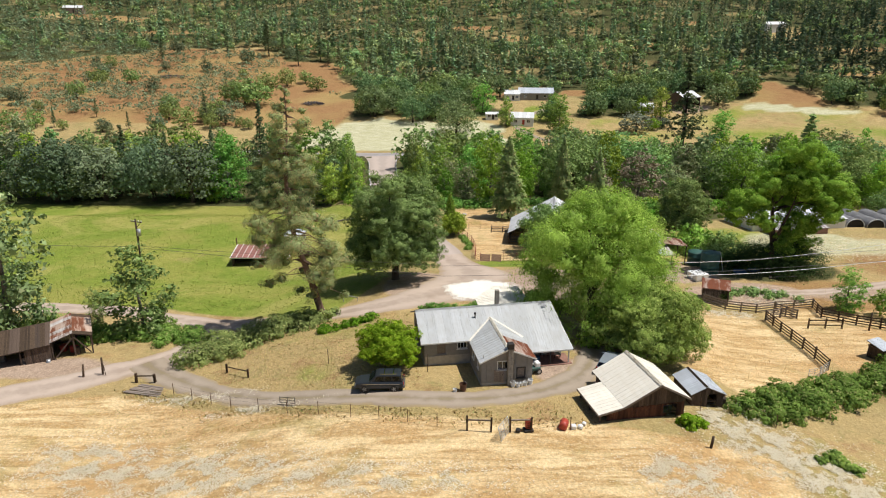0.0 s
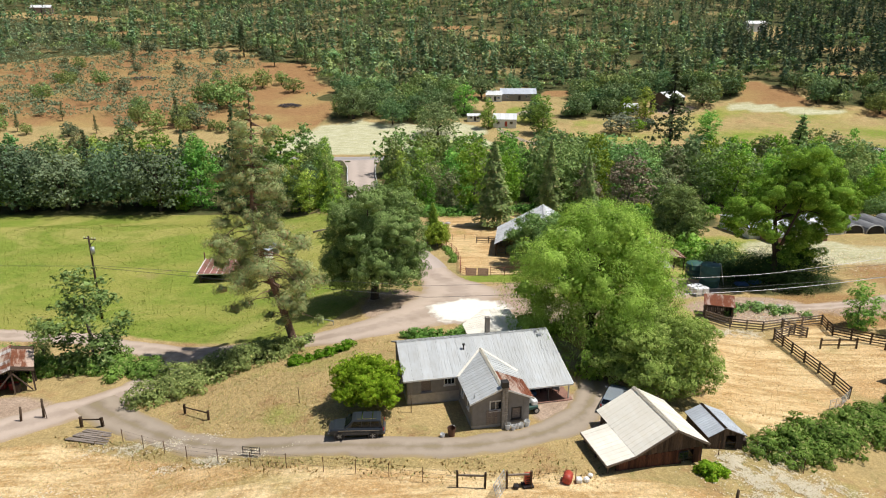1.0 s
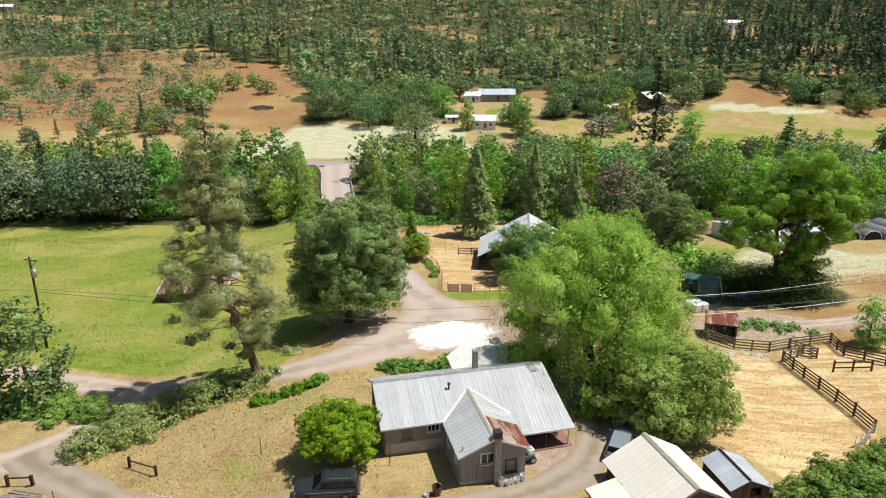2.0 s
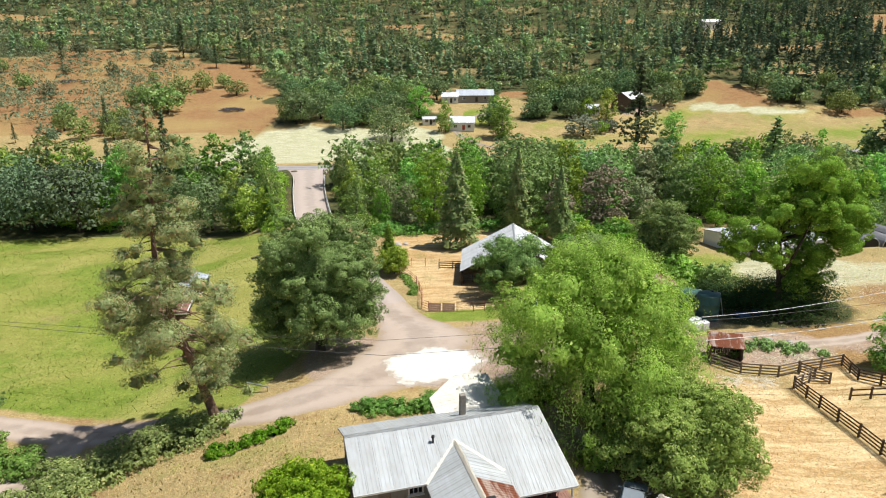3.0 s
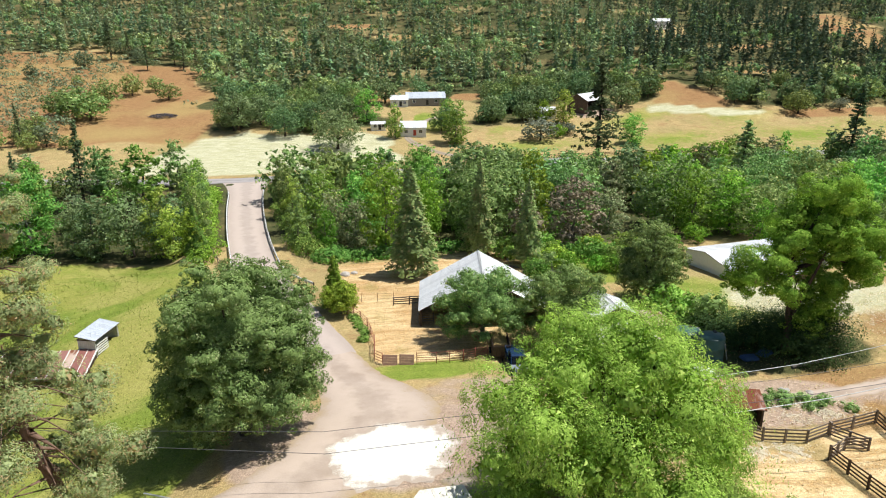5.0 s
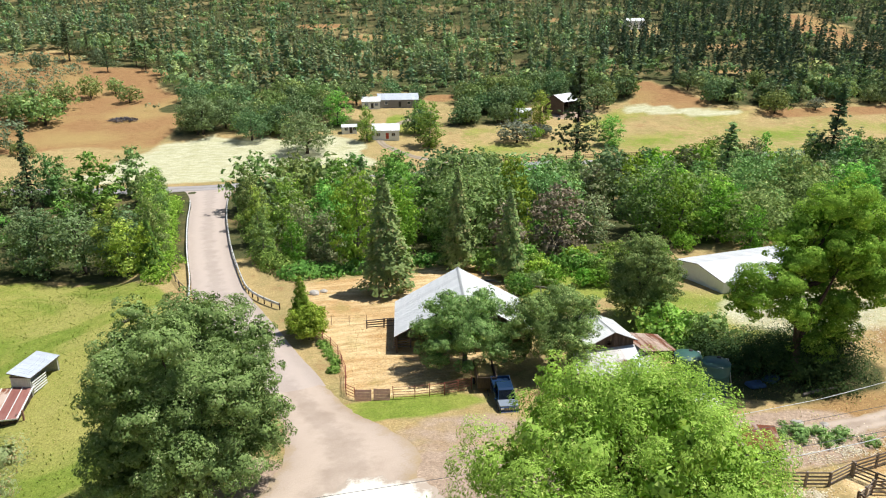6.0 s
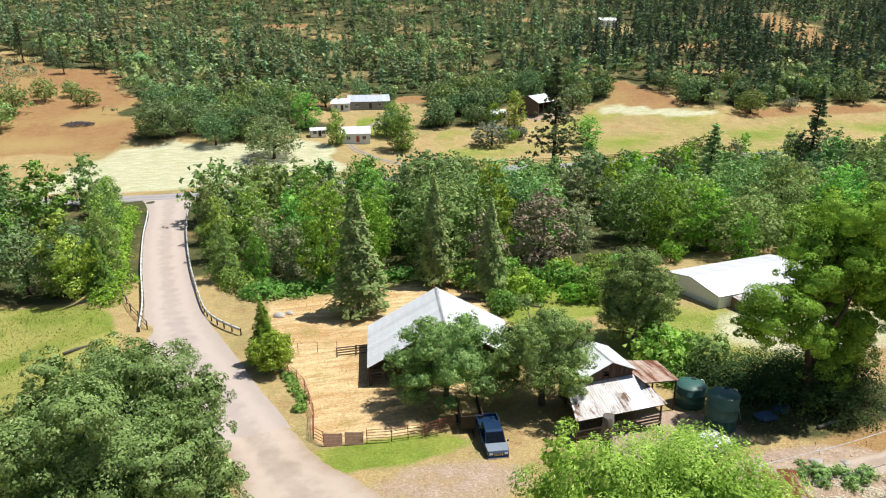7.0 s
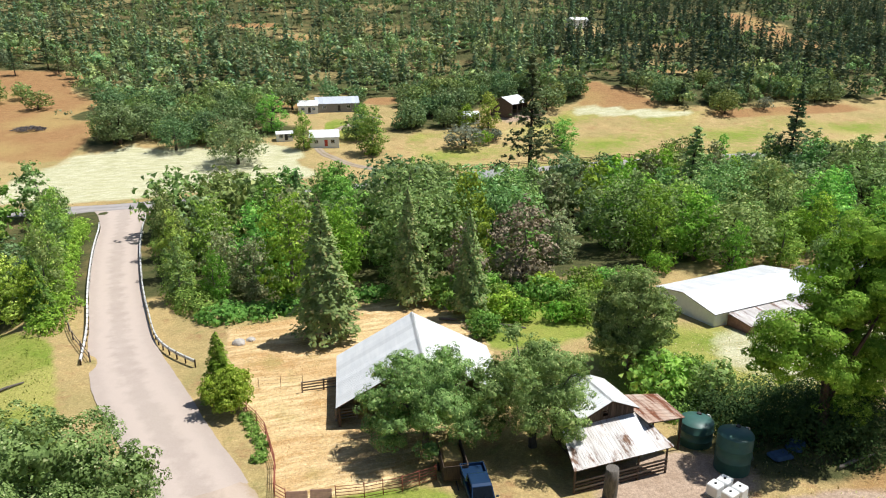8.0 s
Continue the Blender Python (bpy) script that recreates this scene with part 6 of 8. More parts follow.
def old_shed():
    s = thing("leaning_old_shed", -43.9, 71.3, -3.7, 28.0, "collapsing open-fronted board shed with a patched rusty roof", "shed")
    metal_sheets(s, [(-1.0, -2.0, 2.25), (-1.0, 3.9, 2.5), (1.3, 3.9, 3.2), (1.3, -2.0, 2.9)], ROOF_RUST, BARN_BROWN, 0.8, 0.27, 31, ROOF_PATCH, 0.3)
    metal_sheets(s, [(3.3, 3.9, 2.5), (3.3, -2.0, 2.3), (1.3, -2.0, 2.9), (1.3, 3.9, 3.2)], ROOF_RUST, BARN_BROWN, 0.8, 0.27, 32, RAIL_DARK, 0.4)
    metal_sheets(s, [(-9.0, -2.2, 1.7), (-1.0, -2.2, 2.1), (-1.0, 3.5, 2.7), (-9.0, 3.5, 2.3)], RAIL_DARK, BARN_BROWN, 0.5, 0.5, 33, BARN_BROWN, 0.4)
    for x, y, z in ((-0.9, -1.8, 2.3), (1.3, -1.8, 2.8), (3.1, -1.8, 2.3), (3.1, 1.0, 2.4), (3.1, 3.6, 2.5), (-4.0, -1.9, 1.9), (-7.0, -1.9, 1.8)):
        post(s, x, y, -0.6, z, 0.16, BARN_BROWN)
    for a, b in (((-0.9, -1.9, 0.0), (1.2, -1.9, 2.3)), ((1.4, -1.9, 2.4), (2.9, -1.9, 0.2))):
        bm = bmesh.new()
        beam(bm, a, b, 0.1, 0.12)
        part("brace", bm, BARN_BROWN, s)
    board_wall(s, (3.2, 3.6), (-9.0, 3.6), -0.5, 2.5, BARN_BROWN, 34, miss=0.06)
    board_wall(s, (-0.9, -1.9), (-0.9, 3.6), -0.4, 2.2, BARN_BROWN, 35, miss=0.08)
    board_wall(s, (-3.6, -2.0), (-1.0, -2.0), -0.3, 1.9, BARN_BROWN, 36, miss=0.05)
    rng = random.Random(3)
    for i in range(7):
        bm = bmesh.new()
        x, y = rng.uniform(-6, 2.6), rng.uniform(-1.4, 0.6)
        box(bm, (x, y, 0.35), (rng.uniform(0.5, 1.0), rng.uniform(0.4, 0.8), rng.uniform(0.5, 1.0)), rng.uniform(0, 3), bevel=0.03)
        part("stored_box", bm, (BARN_BROWN, BOARD_GREY, RED_PAINT)[i % 3], s)
    bm = bmesh.new()
    tube(bm, [(-1.6, -2.3, 0.15), (-1.2, -2.3, 0.15)], [0.32, 0.32], 14)
    part("barrel", bm, GALV, s)


old_shed()


def field_shed():
    s = thing("pasture_shed", -32.5, 116.2, -8.6, 0.0, "low dark stock shelter with a faded red metal roof", "shed")
    s.scale = (1.22, 1.15, 1.0)
    metal_sheets(s, [(-4.3, -1.6, 1.75), (4.3, -1.6, 1.75), (4.3, 3.0, 2.6), (-4.3, 3.0, 2.6)], ROOF_RED, BARN_BROWN, 0.86, 0.43, 41, ROOF_RUST, 0.15)
    for i in range(11):
        bm = bmesh.new()
        x = -4.28 + 0.856 * i
        beam(bm, (x, -1.62, 1.80), (x, 3.02, 2.65), 0.07 if 0 < i < 10 else 0.14, 0.05)
        part("batten", bm, TRIM_WHITE, s)
    bm = bmesh.new()
    beam(bm, (-4.3, -1.63, 1.72), (4.3, -1.63, 1.72), 0.04, 0.14)
    part("fascia", bm, TRIM_WHITE, s)
    board_wall(s, (-4.1, -1.3), (4.1, -1.3), -0.3, 1.7, BARN_BROWN, 42, width=0.3, gaps=[(0.3, 5.5, 0.2, 1.5)])
    for y0, y1, x in ((-1.3, 2.8, -4.1), (-1.3, 2.8, 4.1)):
        board_wall(s, (x, y0), (x, y1), -0.3, 1.9, BARN_BROWN, 43, width=0.3)
    board_wall(s, (4.1, 2.8), (-4.1, 2.8), -0.3, 2.4, BARN_BROWN, 44, width=0.35)
    for x, y, hgt in ((-4.6, 3.6, 3.6), (4.6, -1.2, 2.4)):
        post(s, x, y, -0.4, hgt, 0.14, BRICKISH)


def wheel(parent, x, y, z, r, w, rim=None):
    bm = bmesh.new()
    prof = [(-w / 2, r * 0.62), (-w / 2, r * 0.93), (-w * 0.3, r), (w * 0.3, r), (w / 2, r * 0.93), (w / 2, r * 0.62)]
    n = 20
    rings = [[bm.verts.new((x + q * math.cos(2 * math.pi * i / n), y + o, z + q * math.sin(2 * math.pi * i / n))) for i in range(n)] for o, q in prof]
    for a, b in zip(rings, rings[1:]):
        for i in range(n):
            bm.faces.new((a[i], a[(i + 1) % n], b[(i + 1) % n], b[i]))
    bmesh.ops.recalc_face_normals(bm, faces=bm.faces[:])
    wh = part("wheel", bm, TYRE, parent)
    bm = bmesh.new()
    tube(bm, [(x, y - w * 0.42, z), (x, y + w * 0.42, z)], [r * 0.63, r * 0.63], 16)
    for i in range(5):
        a = 2 * math.pi * i / 5
        for s in (-1, 1):
            box(bm, (x + r * 0.34 * math.cos(a), y + s * w * 0.44, z + r * 0.34 * math.sin(a)), (r * 0.5, 0.03, r * 0.14), ry=-a)
    part("rim", bm, rim or GALV, wh)
    return wh


field_shed()


# ---------------------------------------------------------------- the barn and its yard
def barn():
    b = thing("white_roofed_barn", 21.2, 126.2, -5.6, -8.9, "big open-sided barn with a bright white metal roof", "barn")
    n = -10.6
    metal_sheets(b, [(-8.1, n, 2.6), (-8.1, 0, 2.6), (0, 0, 7.1), (0, n, 7.1)][::-1][::-1], ROOF_WHITE, BARN_BROWN, 0.9, 0.3, 51)
    metal_sheets(b, [(8.1, 0, 2.6), (8.1, n, 2.6), (0, n, 7.1), (0, 0, 7.1)], ROOF_WHITE, BARN_BROWN, 0.9, 0.3, 52)
    ridge_cap(b, (0, n, 7.1), (0, 0, 7.1), ROOF_WHITE, 0.4)
    for x in (-7.8, -3.9, 3.9, 7.8):
        for y in (-0.3, -3.6, -7.0, n + 0.3):
            post(b, x, y, -0.6, 2.6 + (7.8 - abs(x)) * 0.55, 0.2, BARN_BROWN)
    for x in (-7.8,):
        for i in range(4):
            bm = bmesh.new()
            box(bm, (x - 0.12, -5.3, 0.4 + 0.42 * i), (0.05, 10.2, 0.2))
            part("rail", bm, BARN_BROWN, b)
    board_wall(b, (7.8, n + 0.3), (7.8, -0.3), -0.4, 2.5, BARN_BROWN, 53, width=0.4)
    board_wall(b, (7.8, -0.3), (-7.8, -0.3), -0.4, 2.5, BARN_BROWN, 54, (7.8, 6.8), 0.4)
    rng = random.Random(5)
    for i in range(16):
        x, y = -6 + (i % 4) * 2.5 + rng.uniform(-0.3, 0.3), n + 2.6 + (i // 4) * 2.2
        bm = bmesh.new()
        box(bm, (x, y, 0.5), (1.3, 1.0, 1.0), rng.uniform(-0.2, 0.2), bevel=0.08)
        part("hay_bale", bm, HAY, b)


HAY = plain_material("baled_hay", (0.46, 0.33, 0.13), 0.95, vary=0.25, scale=6, bump=0.6)
barn()


def patched_shed():
    s = thing("patched_stock_shed", 31.5, 102.0, -4.3, 3.5, "low stock shed with a patched white and rust tin roof", "shed")
    metal_sheets(s, [(-4.3, -1.0, 2.35), (4.9, -1.0, 2.35), (4.0, 2.6, 3.7), (-3.4, 2.6, 3.7)], ROOF_PATCH, BARN_BROWN, 0.75, 0.25, 61, ROOF_BLUE, 0.3)
    for x in (-4.1, -1.2, 1.7, 4.4):
        post(s, x, -0.8, -0.3, 2.3, 0.14, BARN_BROWN)
    for i in range(4):
        bm = bmesh.new()
        box(bm, (0.2, -0.85, 0.25 + 0.32 * i), (8.6, 0.05, 0.17))
        part("rail", bm, BOARD_GREY if i % 2 else BARN_BROWN, s)
    metal_sheets(s, [(-1.9, 2.2, 4.35), (-1.9, 7.5, 4.35), (1.0, 7.5, 5.55), (1.0, 2.2, 5.55)], ROOF_WHITE, BARN_BROWN, 0.8, 0.27, 62)
    metal_sheets(s, [(3.7, 7.5, 4.35), (3.7, 2.2, 4.35), (1.0, 2.2, 5.55), (1.0, 7.5, 5.55)], ROOF_WHITE, BARN_BROWN, 0.8, 0.27, 63)
    ridge_cap(s, (1.0, 2.2, 5.55), (1.0, 7.5, 5.55), ROOF_WHITE, 0.3)
    board_wall(s, (-1.6, 2.6), (3.4, 2.6), -0.3, 4.35, BARN_BROWN, 64, (2.6, 5.4), 0.25, [(1.9, 2.5, 4.0, 4.5)])
    board_wall(s, (3.4, 2.6), (3.4, 7.3), -0.3, 4.35, BARN_BROWN, 65, width=0.3)
    board_wall(s, (-1.6, 7.3), (-1.6, 2.6), -0.3, 4.35, BARN_BROWN, 66, width=0.3)
    board_wall(s, (3.4, 7.3), (-1.6, 7.3), -0.3, 4.35, BARN_BROWN, 67, (2.4, 5.4), 0.3)
    metal_sheets(s, [(8.2, 5.6, 2.9), (7.8, 1.4, 3.0), (3.6, 0.8, 3.75), (3.6, 5.6, 4.2)], ROOF_RUST, BARN_BROWN, 0.75, 0.25, 68)
    for x, y in ((7.6, 1.6), (7.8, 5.3)):
        post(s, x, y, -0.4, 2.9, 0.14, BARN_BROWN)


patched_shed()


def tank(x, y, r, h, label):
    t = thing("water_tank", x, y, None, 0, label, "water tank", "green water tanks")
    bm = bmesh.new()
    n = 32
    prof = [(r, -0.3), (r, h * 0.33), (r * 1.012, h * 0.335), (r, h * 0.34), (r, h * 0.66), (r * 1.012, h * 0.665), (r, h * 0.67), (r, h - 0.06), (r * 0.97, h), (r * 0.3, h + 0.16), (0.001, h + 0.18)]
    rings = [[bm.verts.new((q * math.cos(2 * math.pi * i / n), q * math.sin(2 * math.pi * i / n), z)) for i in range(n)] for q, z in prof]
    for a, b in zip(rings, rings[1:]):
        for i in range(n):
            bm.faces.new((a[i], a[(i + 1) % n], b[(i + 1) % n], b[i])).smooth = True
    part("shell", bm, TANK_GREEN, t)
    bm = bmesh.new()
    tube(bm, [(r * 0.5, r * 0.45, h + 0.05), (r * 0.5, r * 0.45, h + 0.2)], [0.22, 0.2], 12)
    part("hatch", bm, IRON, t)
    bm = bmesh.new()
    tube(bm, [(r * 0.95, r * 0.3, h + 0.02), (r + 0.25, r * 0.3, h - 0.1), (r + 0.9, 0.2, 0.1)], [0.05, 0.05, 0.05], 6)
    part("overflow_pipe", bm, TOTE, t)


tank(41.6, 100.5, 1.4, 3.3, "tall dark green cylindrical water tank beside white containers")
tank(41.2, 104.8, 1.45, 2.2, "squat dark green water tank in the shade")


def tote(x, y, turn):
    t = thing("water_container", x, y, None, turn, "white caged plastic liquid container", "container", "white containers")
    bm = bmesh.new()
    box(bm, (0, 0, 0.62), (1.05, 0.95, 0.95), bevel=0.08)
    part("bottle", bm, TOTE, t)
    bm = bmesh.new()
    box(bm, (0, 0, 0.06), (1.1, 1.0, 0.14))
    part("pallet", bm, GALV, t)
    bm = bmesh.new()
    tube(bm, [(0, 0, 1.08), (0, 0, 1.16)], [0.1, 0.1], 10)
    part("cap", bm, IRON, t)


for tx, ty, tt in ((38.0, 98.0, 20), (39.1, 98.3, 24), (38.5, 96.9, 18), (39.6, 97.2, 22)):
    tote(tx, ty, tt)


def white_shop():
    s = thing("long_white_building", 66.0, 131.0, -5.7, 8.0, "long low white-walled building with a white metal roof", "building")
    metal_sheets(s, [(-7.5, -4.6, 2.2), (12.5, -4.6, 2.2), (12.5, 1.0, 3.2), (-7.5, 1.0, 3.2)], ROOF_WHITE, BARN_BROWN, 1.0, 0.33, 71)
    metal_sheets(s, [(12.5, 6.0, 2.3), (-7.5, 6.0, 2.3), (-7.5, 1.0, 3.2), (12.5, 1.0, 3.2)], ROOF_WHITE, BARN_BROWN, 1.0, 0.33, 72)
    for a, b, g in (((-7.2, -4.3), (12.2, -4.3), None), ((-7.2, 5.7), (-7.2, -4.3), (4.7, 3.08)), ((12.2, -4.3), (12.2, 5.7), (5.3, 3.08)), ((12.2, 5.7), (-7.2, 5.7), None)):
        bm = bmesh.new()
        wall_panel(bm, a, b, -0.5, 2.2, 0.15, [], g)
        part("wall", bm, TOTE, s)
    metal_sheets(s, [(-5.4, -8.2, 1.7), (6.0, -8.2, 1.7), (6.0, -4.7, 2.1), (-5.4, -4.7, 2.1)], ROOF_PATCH, BARN_BROWN, 1.0, 0.33, 73)
    board_wall(s, (-5.2, -8.0), (5.8, -8.0), -0.4, 1.65, BRICKISH, 74, width=0.3)
    board_wall(s, (-5.2, -4.5), (-5.2, -8.0), -0.4, 1.8, BRICKISH, 75, width=0.3)


white_shop()


def hoop_house(x, y, turn):
    h = thing("shade_house", x, y, None, turn, "low shade house under grey cloth", "greenhouse", "row of shade houses")
    n, L = 10, 9.0
    bm = bmesh.new()
    rows = []
    for j in range(7):
        rows.append([bm.verts.new((-1.9 * math.cos(math.pi * i / n), -L / 2 + L * j / 6, 1.9 * math.sin(math.pi * i / n) ** 0.7 + (0.03 if j % 2 else 0))) for i in range(n + 1)])
    for a, b in zip(rows, rows[1:]):
        for i in range(n):
            bm.faces.new((a[i], a[i + 1], b[i + 1], b[i]))
    bmesh.ops.solidify(bm, geom=bm.faces[:], thickness=0.02)
    part("cloth", bm, SHADE_CLOTH, h)
    for e in (-1, 1):
        bm = bmesh.new()
        bm.faces.new([bm.verts.new((-1.88 * math.cos(math.pi * i / n), e * L / 2 * 0.995, 1.86 * math.sin(math.pi * i / n) ** 0.7)) for i in range(n + 1)])
        bmesh.ops.solidify(bm, geom=bm.faces[:], thickness=0.03)
        part("end_wall", bm, TRIM_DARK if e < 0 else SHADE_CLOTH, h)
    bm = bmesh.new()
    tube(bm, [(-1.95 * math.cos(math.pi * i / n), -L / 2, 1.95 * math.sin(math.pi * i / n) ** 0.7) for i in range(n + 1)], [0.06] * (n + 1), 5)
    part("hoop", bm, TOTE, h)


SHADE_CLOTH = plain_material("grey_shade_cloth", (0.33, 0.33, 0.34), 0.85, vary=0.15, scale=0.8)
for i in range(9):
    hoop_house(80.5 + i * 4.0, 133.5 - 0.1 * i, 8)


# ---------------------------------------------------------------- far buildings
def far_house(name, x, y, turn, w, d, h, roof, wall, label, wing=None, door=None, open_front=False):
    f = thing(name, x, y, None, turn, label, "house" if not open_front else "barn")
    up = d * 0.28
    metal_sheets(f, [(-w / 2 - 0.3, -d / 2 - 0.3, h), (w / 2 + 0.3, -d / 2 - 0.3, h), (w / 2 + 0.3, 0, h + up), (-w / 2 - 0.3, 0, h + up)], roof, BARN_BROWN, 1.5, 0.75, 81)
    metal_sheets(f, [(w / 2 + 0.3, d / 2 + 0.3, h), (-w / 2 - 0.3, d / 2 + 0.3, h), (-w / 2 - 0.3, 0, h + up), (w / 2 + 0.3, 0, h + up)], roof, BARN_BROWN, 1.5, 0.75, 82)
    for a, b, g in (((-w / 2, d / 2), (-w / 2, -d / 2), (d / 2, h + up * 0.95)), ((w / 2, -d / 2), (w / 2, d / 2), (d / 2, h + up * 0.95)), ((w / 2, d / 2), (-w / 2, d / 2), None)):
        bm = bmesh.new()
        wall_panel(bm, a, b, -1.0, h, 0.16, [], g)
        part("wall", bm, wall, f)
    if not open_front:
        ops = [(w * 0.15, w * 0.15 + 1.2, 1.0, 2.1), (w * 0.5, w * 0.5 + 1.0, 0.1, 2.1), (w * 0.72, w * 0.72 + 1.2, 1.0, 2.1)]
        bm = bmesh.new()
        wall_panel(bm, (-w / 2, -d / 2), (w / 2, -d / 2), -1.0, h, 0.16, ops)
        part("wall", bm, wall, f)
        for o in (ops[0], ops[2]):
            window(f, (-w / 2 + o[0], -d / 2), (-w / 2 + o[1], -d / 2), o[2], o[3], (0, -1), TRIM_WHITE, 2)
        bm = bmesh.new()
        box(bm, (-w / 2 + ops[1][0] + 0.5, -d / 2, 1.1), (1.0, 0.08, 2.0))
        part("door", bm, door or TRIM_DARK, f)
    else:
        for i in range(4):
            post(f, -w / 2 + 0.2 + i * (w - 0.4) / 3, -d / 2 + 0.1, -1.0, h, 0.25, BARN_BROWN)
    return f


far_house("far_ranch_house", 43.5, 327.0, -4, 16, 8, 2.8, ROOF_BLUE, SIDING, "distant low ranch house with a grey metal roof")
far_house("far_annex", 32.2, 325.0, -4, 7, 6, 2.7, ROOF_WHITE, TOTE, "distant small white annex beside a ranch house")
far_house("far_garage", 32.6, 283.0, -8, 9, 7, 2.9, ROOF_WHITE, TOTE, "distant white garage with a dull red door", None, RED_PAINT)
far_house("far_white_shed", 20.5, 290.0, 0, 5, 3, 2.2, ROOF_WHITE, TOTE, "distant long low white shed behind a tree")
far_house("far_pole_barn", 105.5, 305.0, 38, 12, 9, 4.0, ROOF_WHITE, BARN_BROWN, "distant dark pole barn with a white roof", None, None, True)
far_house("far_white_cottage", 87.5, 299.0, 0, 6, 5, 2.6, ROOF_WHITE, TOTE, "distant small white cottage among trees")
far_house("far_hill_house", 204.0, 443.0, 12, 13, 6, 4.0, ROOF_WHITE, TOTE, "distant long white building on the wooded hill")
far_house("far_slope_house", -287.0, 562.0, 10, 14, 7, 4.0, ROOF_WHITE, BOARD_GREY, "distant pale house on the hillside clearing")
far_house("far_creek_cottage", 66.0, 222.0, 10, 9, 6, 2.6, ROOF_DULL, SIDING, "grey-roofed cottage half hidden in creek-side trees")
far_house("far_roadside_shed", 101.0, 214.0, -10, 8, 6, 2.5, ROOF_DULL, BARN_BROWN, "small roadside shed with a pale roof among trees")


# ---------------------------------------------------------------- fences
def along(points, gap):
    """Points about every gap metres along a broken line."""
    out = []
    for (x0, y0), (x1, y1) in zip(points, points[1:]):
        n = max(1, round(math.hypot(x1 - x0, y1 - y0) / gap))
        out += [(x0 + (x1 - x0) * i / n, y0 + (y1 - y0) * i / n) for i in range(n)]
    return out + [points[-1]]


def rail_fence(name, points, gap, rails, high, mat, label, post_w=0.16, rail=(0.045, 0.14), seed=1, rail_mat=None):
    """Posts with boards or pipes between them, following the ground."""
    rng = random.Random(seed)
    p = along(points, gap)
    x0, y0 = p[0]
    z0 = land_at(x0, y0)
    f = thing(name, x0, y0, z0, 0, label, "fence")
    feet = [Vector((x - x0, y - y0, land_at(x, y) - z0)) for x, y in p]
    for q in feet:
        bm = bmesh.new()
        if post_w < 0.1:
            tube(bm, [q - Vector((0, 0, 0.3)), q + Vector((rng.uniform(-0.03, 0.03), 0, high + 0.08))], [post_w / 2] * 2, 6)
        else:
            beam(bm, q - Vector((0, 0, 0.4)), q + Vector((rng.uniform(-0.05, 0.05), rng.uniform(-0.05, 0.05), high + rng.uniform(0.02, 0.16))), post_w, post_w)
        part("post", bm, mat, f)
    for a, b in zip(feet, feet[1:]):
        for k in range(rails):
            z = high * (k + 0.75) / (rails - 0.1)
            bm = bmesh.new()
            up = [Vector((0, 0, z + rng.uniform(-0.03, 0.03))) for _ in range(2)]
            if rail[1] < 0.08:
                tube(bm, [a + up[0], b + up[1]], [rail[1] / 2] * 2, 6)
            else:
                beam(bm, a + up[0], b + up[1], *rail)
            part("rail", bm, rail_mat or mat, f)
    return f


rail_fence("corral_fence", [(42.5, 82.6), (42.2, 78), (41.6, 66.2)], 2.75, 4, 1.35, RAIL_DARK, "dark four-board corral fence beside mown hay", seed=1)
rail_fence("corral_fence", [(36.2, 88.3), (38.6, 86.2), (42.5, 85.5), (45.4, 86.4), (51.1, 87.3)], 2.4, 4, 1.35, BOARD_GREY, "grey weathered board fence behind a corral", seed=2)
rail_fence("corral_fence", [(51.1, 87.3), (50.5, 83.8), (53.2, 80.6), (57.5, 77.5)], 2.2, 4, 1.35, RAIL_DARK, "dark board fence round a small corral", seed=3)
rail_fence("corral_fence", [(42.5, 82.6), (45.0, 83.9), (47.0, 83.4), (45.4, 86.2)], 1.6, 4, 1.3, BOARD_GREY, "short grey board chute between corrals", seed=4)
rail_fence("corral_rail", [(46.4, 79.4), (50.6, 79.2)], 2.0, 2, 1.25, RAIL_DARK, "two-rail dark timber divider in the corral", seed=5)
rail_fence("corral_gate", [(41.5, 66.0), (39.9, 64.6), (38.2, 63.7)], 1.2, 5, 1.1, GALV, "light bent pipe gate at the fence end", 0.05, (0.04, 0.04), 6)
rail_fence("pipe_fence", [(2.9, 124.2), (4.5, 120.0), (5.2, 117.6), (5.7, 112.5), (5.4, 108.6), (6.2, 107.3)], 2.2, 4, 1.35, RED_PIPE, "rusty red pipe fence along the straw pen", 0.09, (0.05, 0.06), 7)
rail_fence("pipe_fence", [(9.9, 106.2), (12.0, 105.7), (15.0, 105.6), (18.0, 106.4)], 1.6, 5, 1.4, RED_PIPE, "rusty pipe panels and gate at the front of the pen", 0.08, (0.04, 0.05), 8)
rail_fence("pen_panel", [(9.2, 124.8), (13.5, 124.7)], 2.1, 4, 1.2, BOARD_GREY, "grey wooden panel leading into the barn", seed=9)
rail_fence("pen_panel", [(11.7, 118.3), (13.7, 118.3)], 2.0, 4, 1.2, BOARD_GREY, "short grey wooden panel by the barn", seed=10)
rail_fence("hitching_rail", [(-22.8, 64.5), (-20.0, 62.6)], 4, 1, 0.85, RAIL_DARK, "low dark post and rail on the lawn edge", 0.18, (0.08, 0.1), 11)
rail_fence("hitching_rail", [(-32.0, 63.5), (-30.0, 63.4)], 4, 1, 0.95, RAIL_DARK, "dark timber brace between two thick posts", 0.22, (0.09, 0.1), 12)
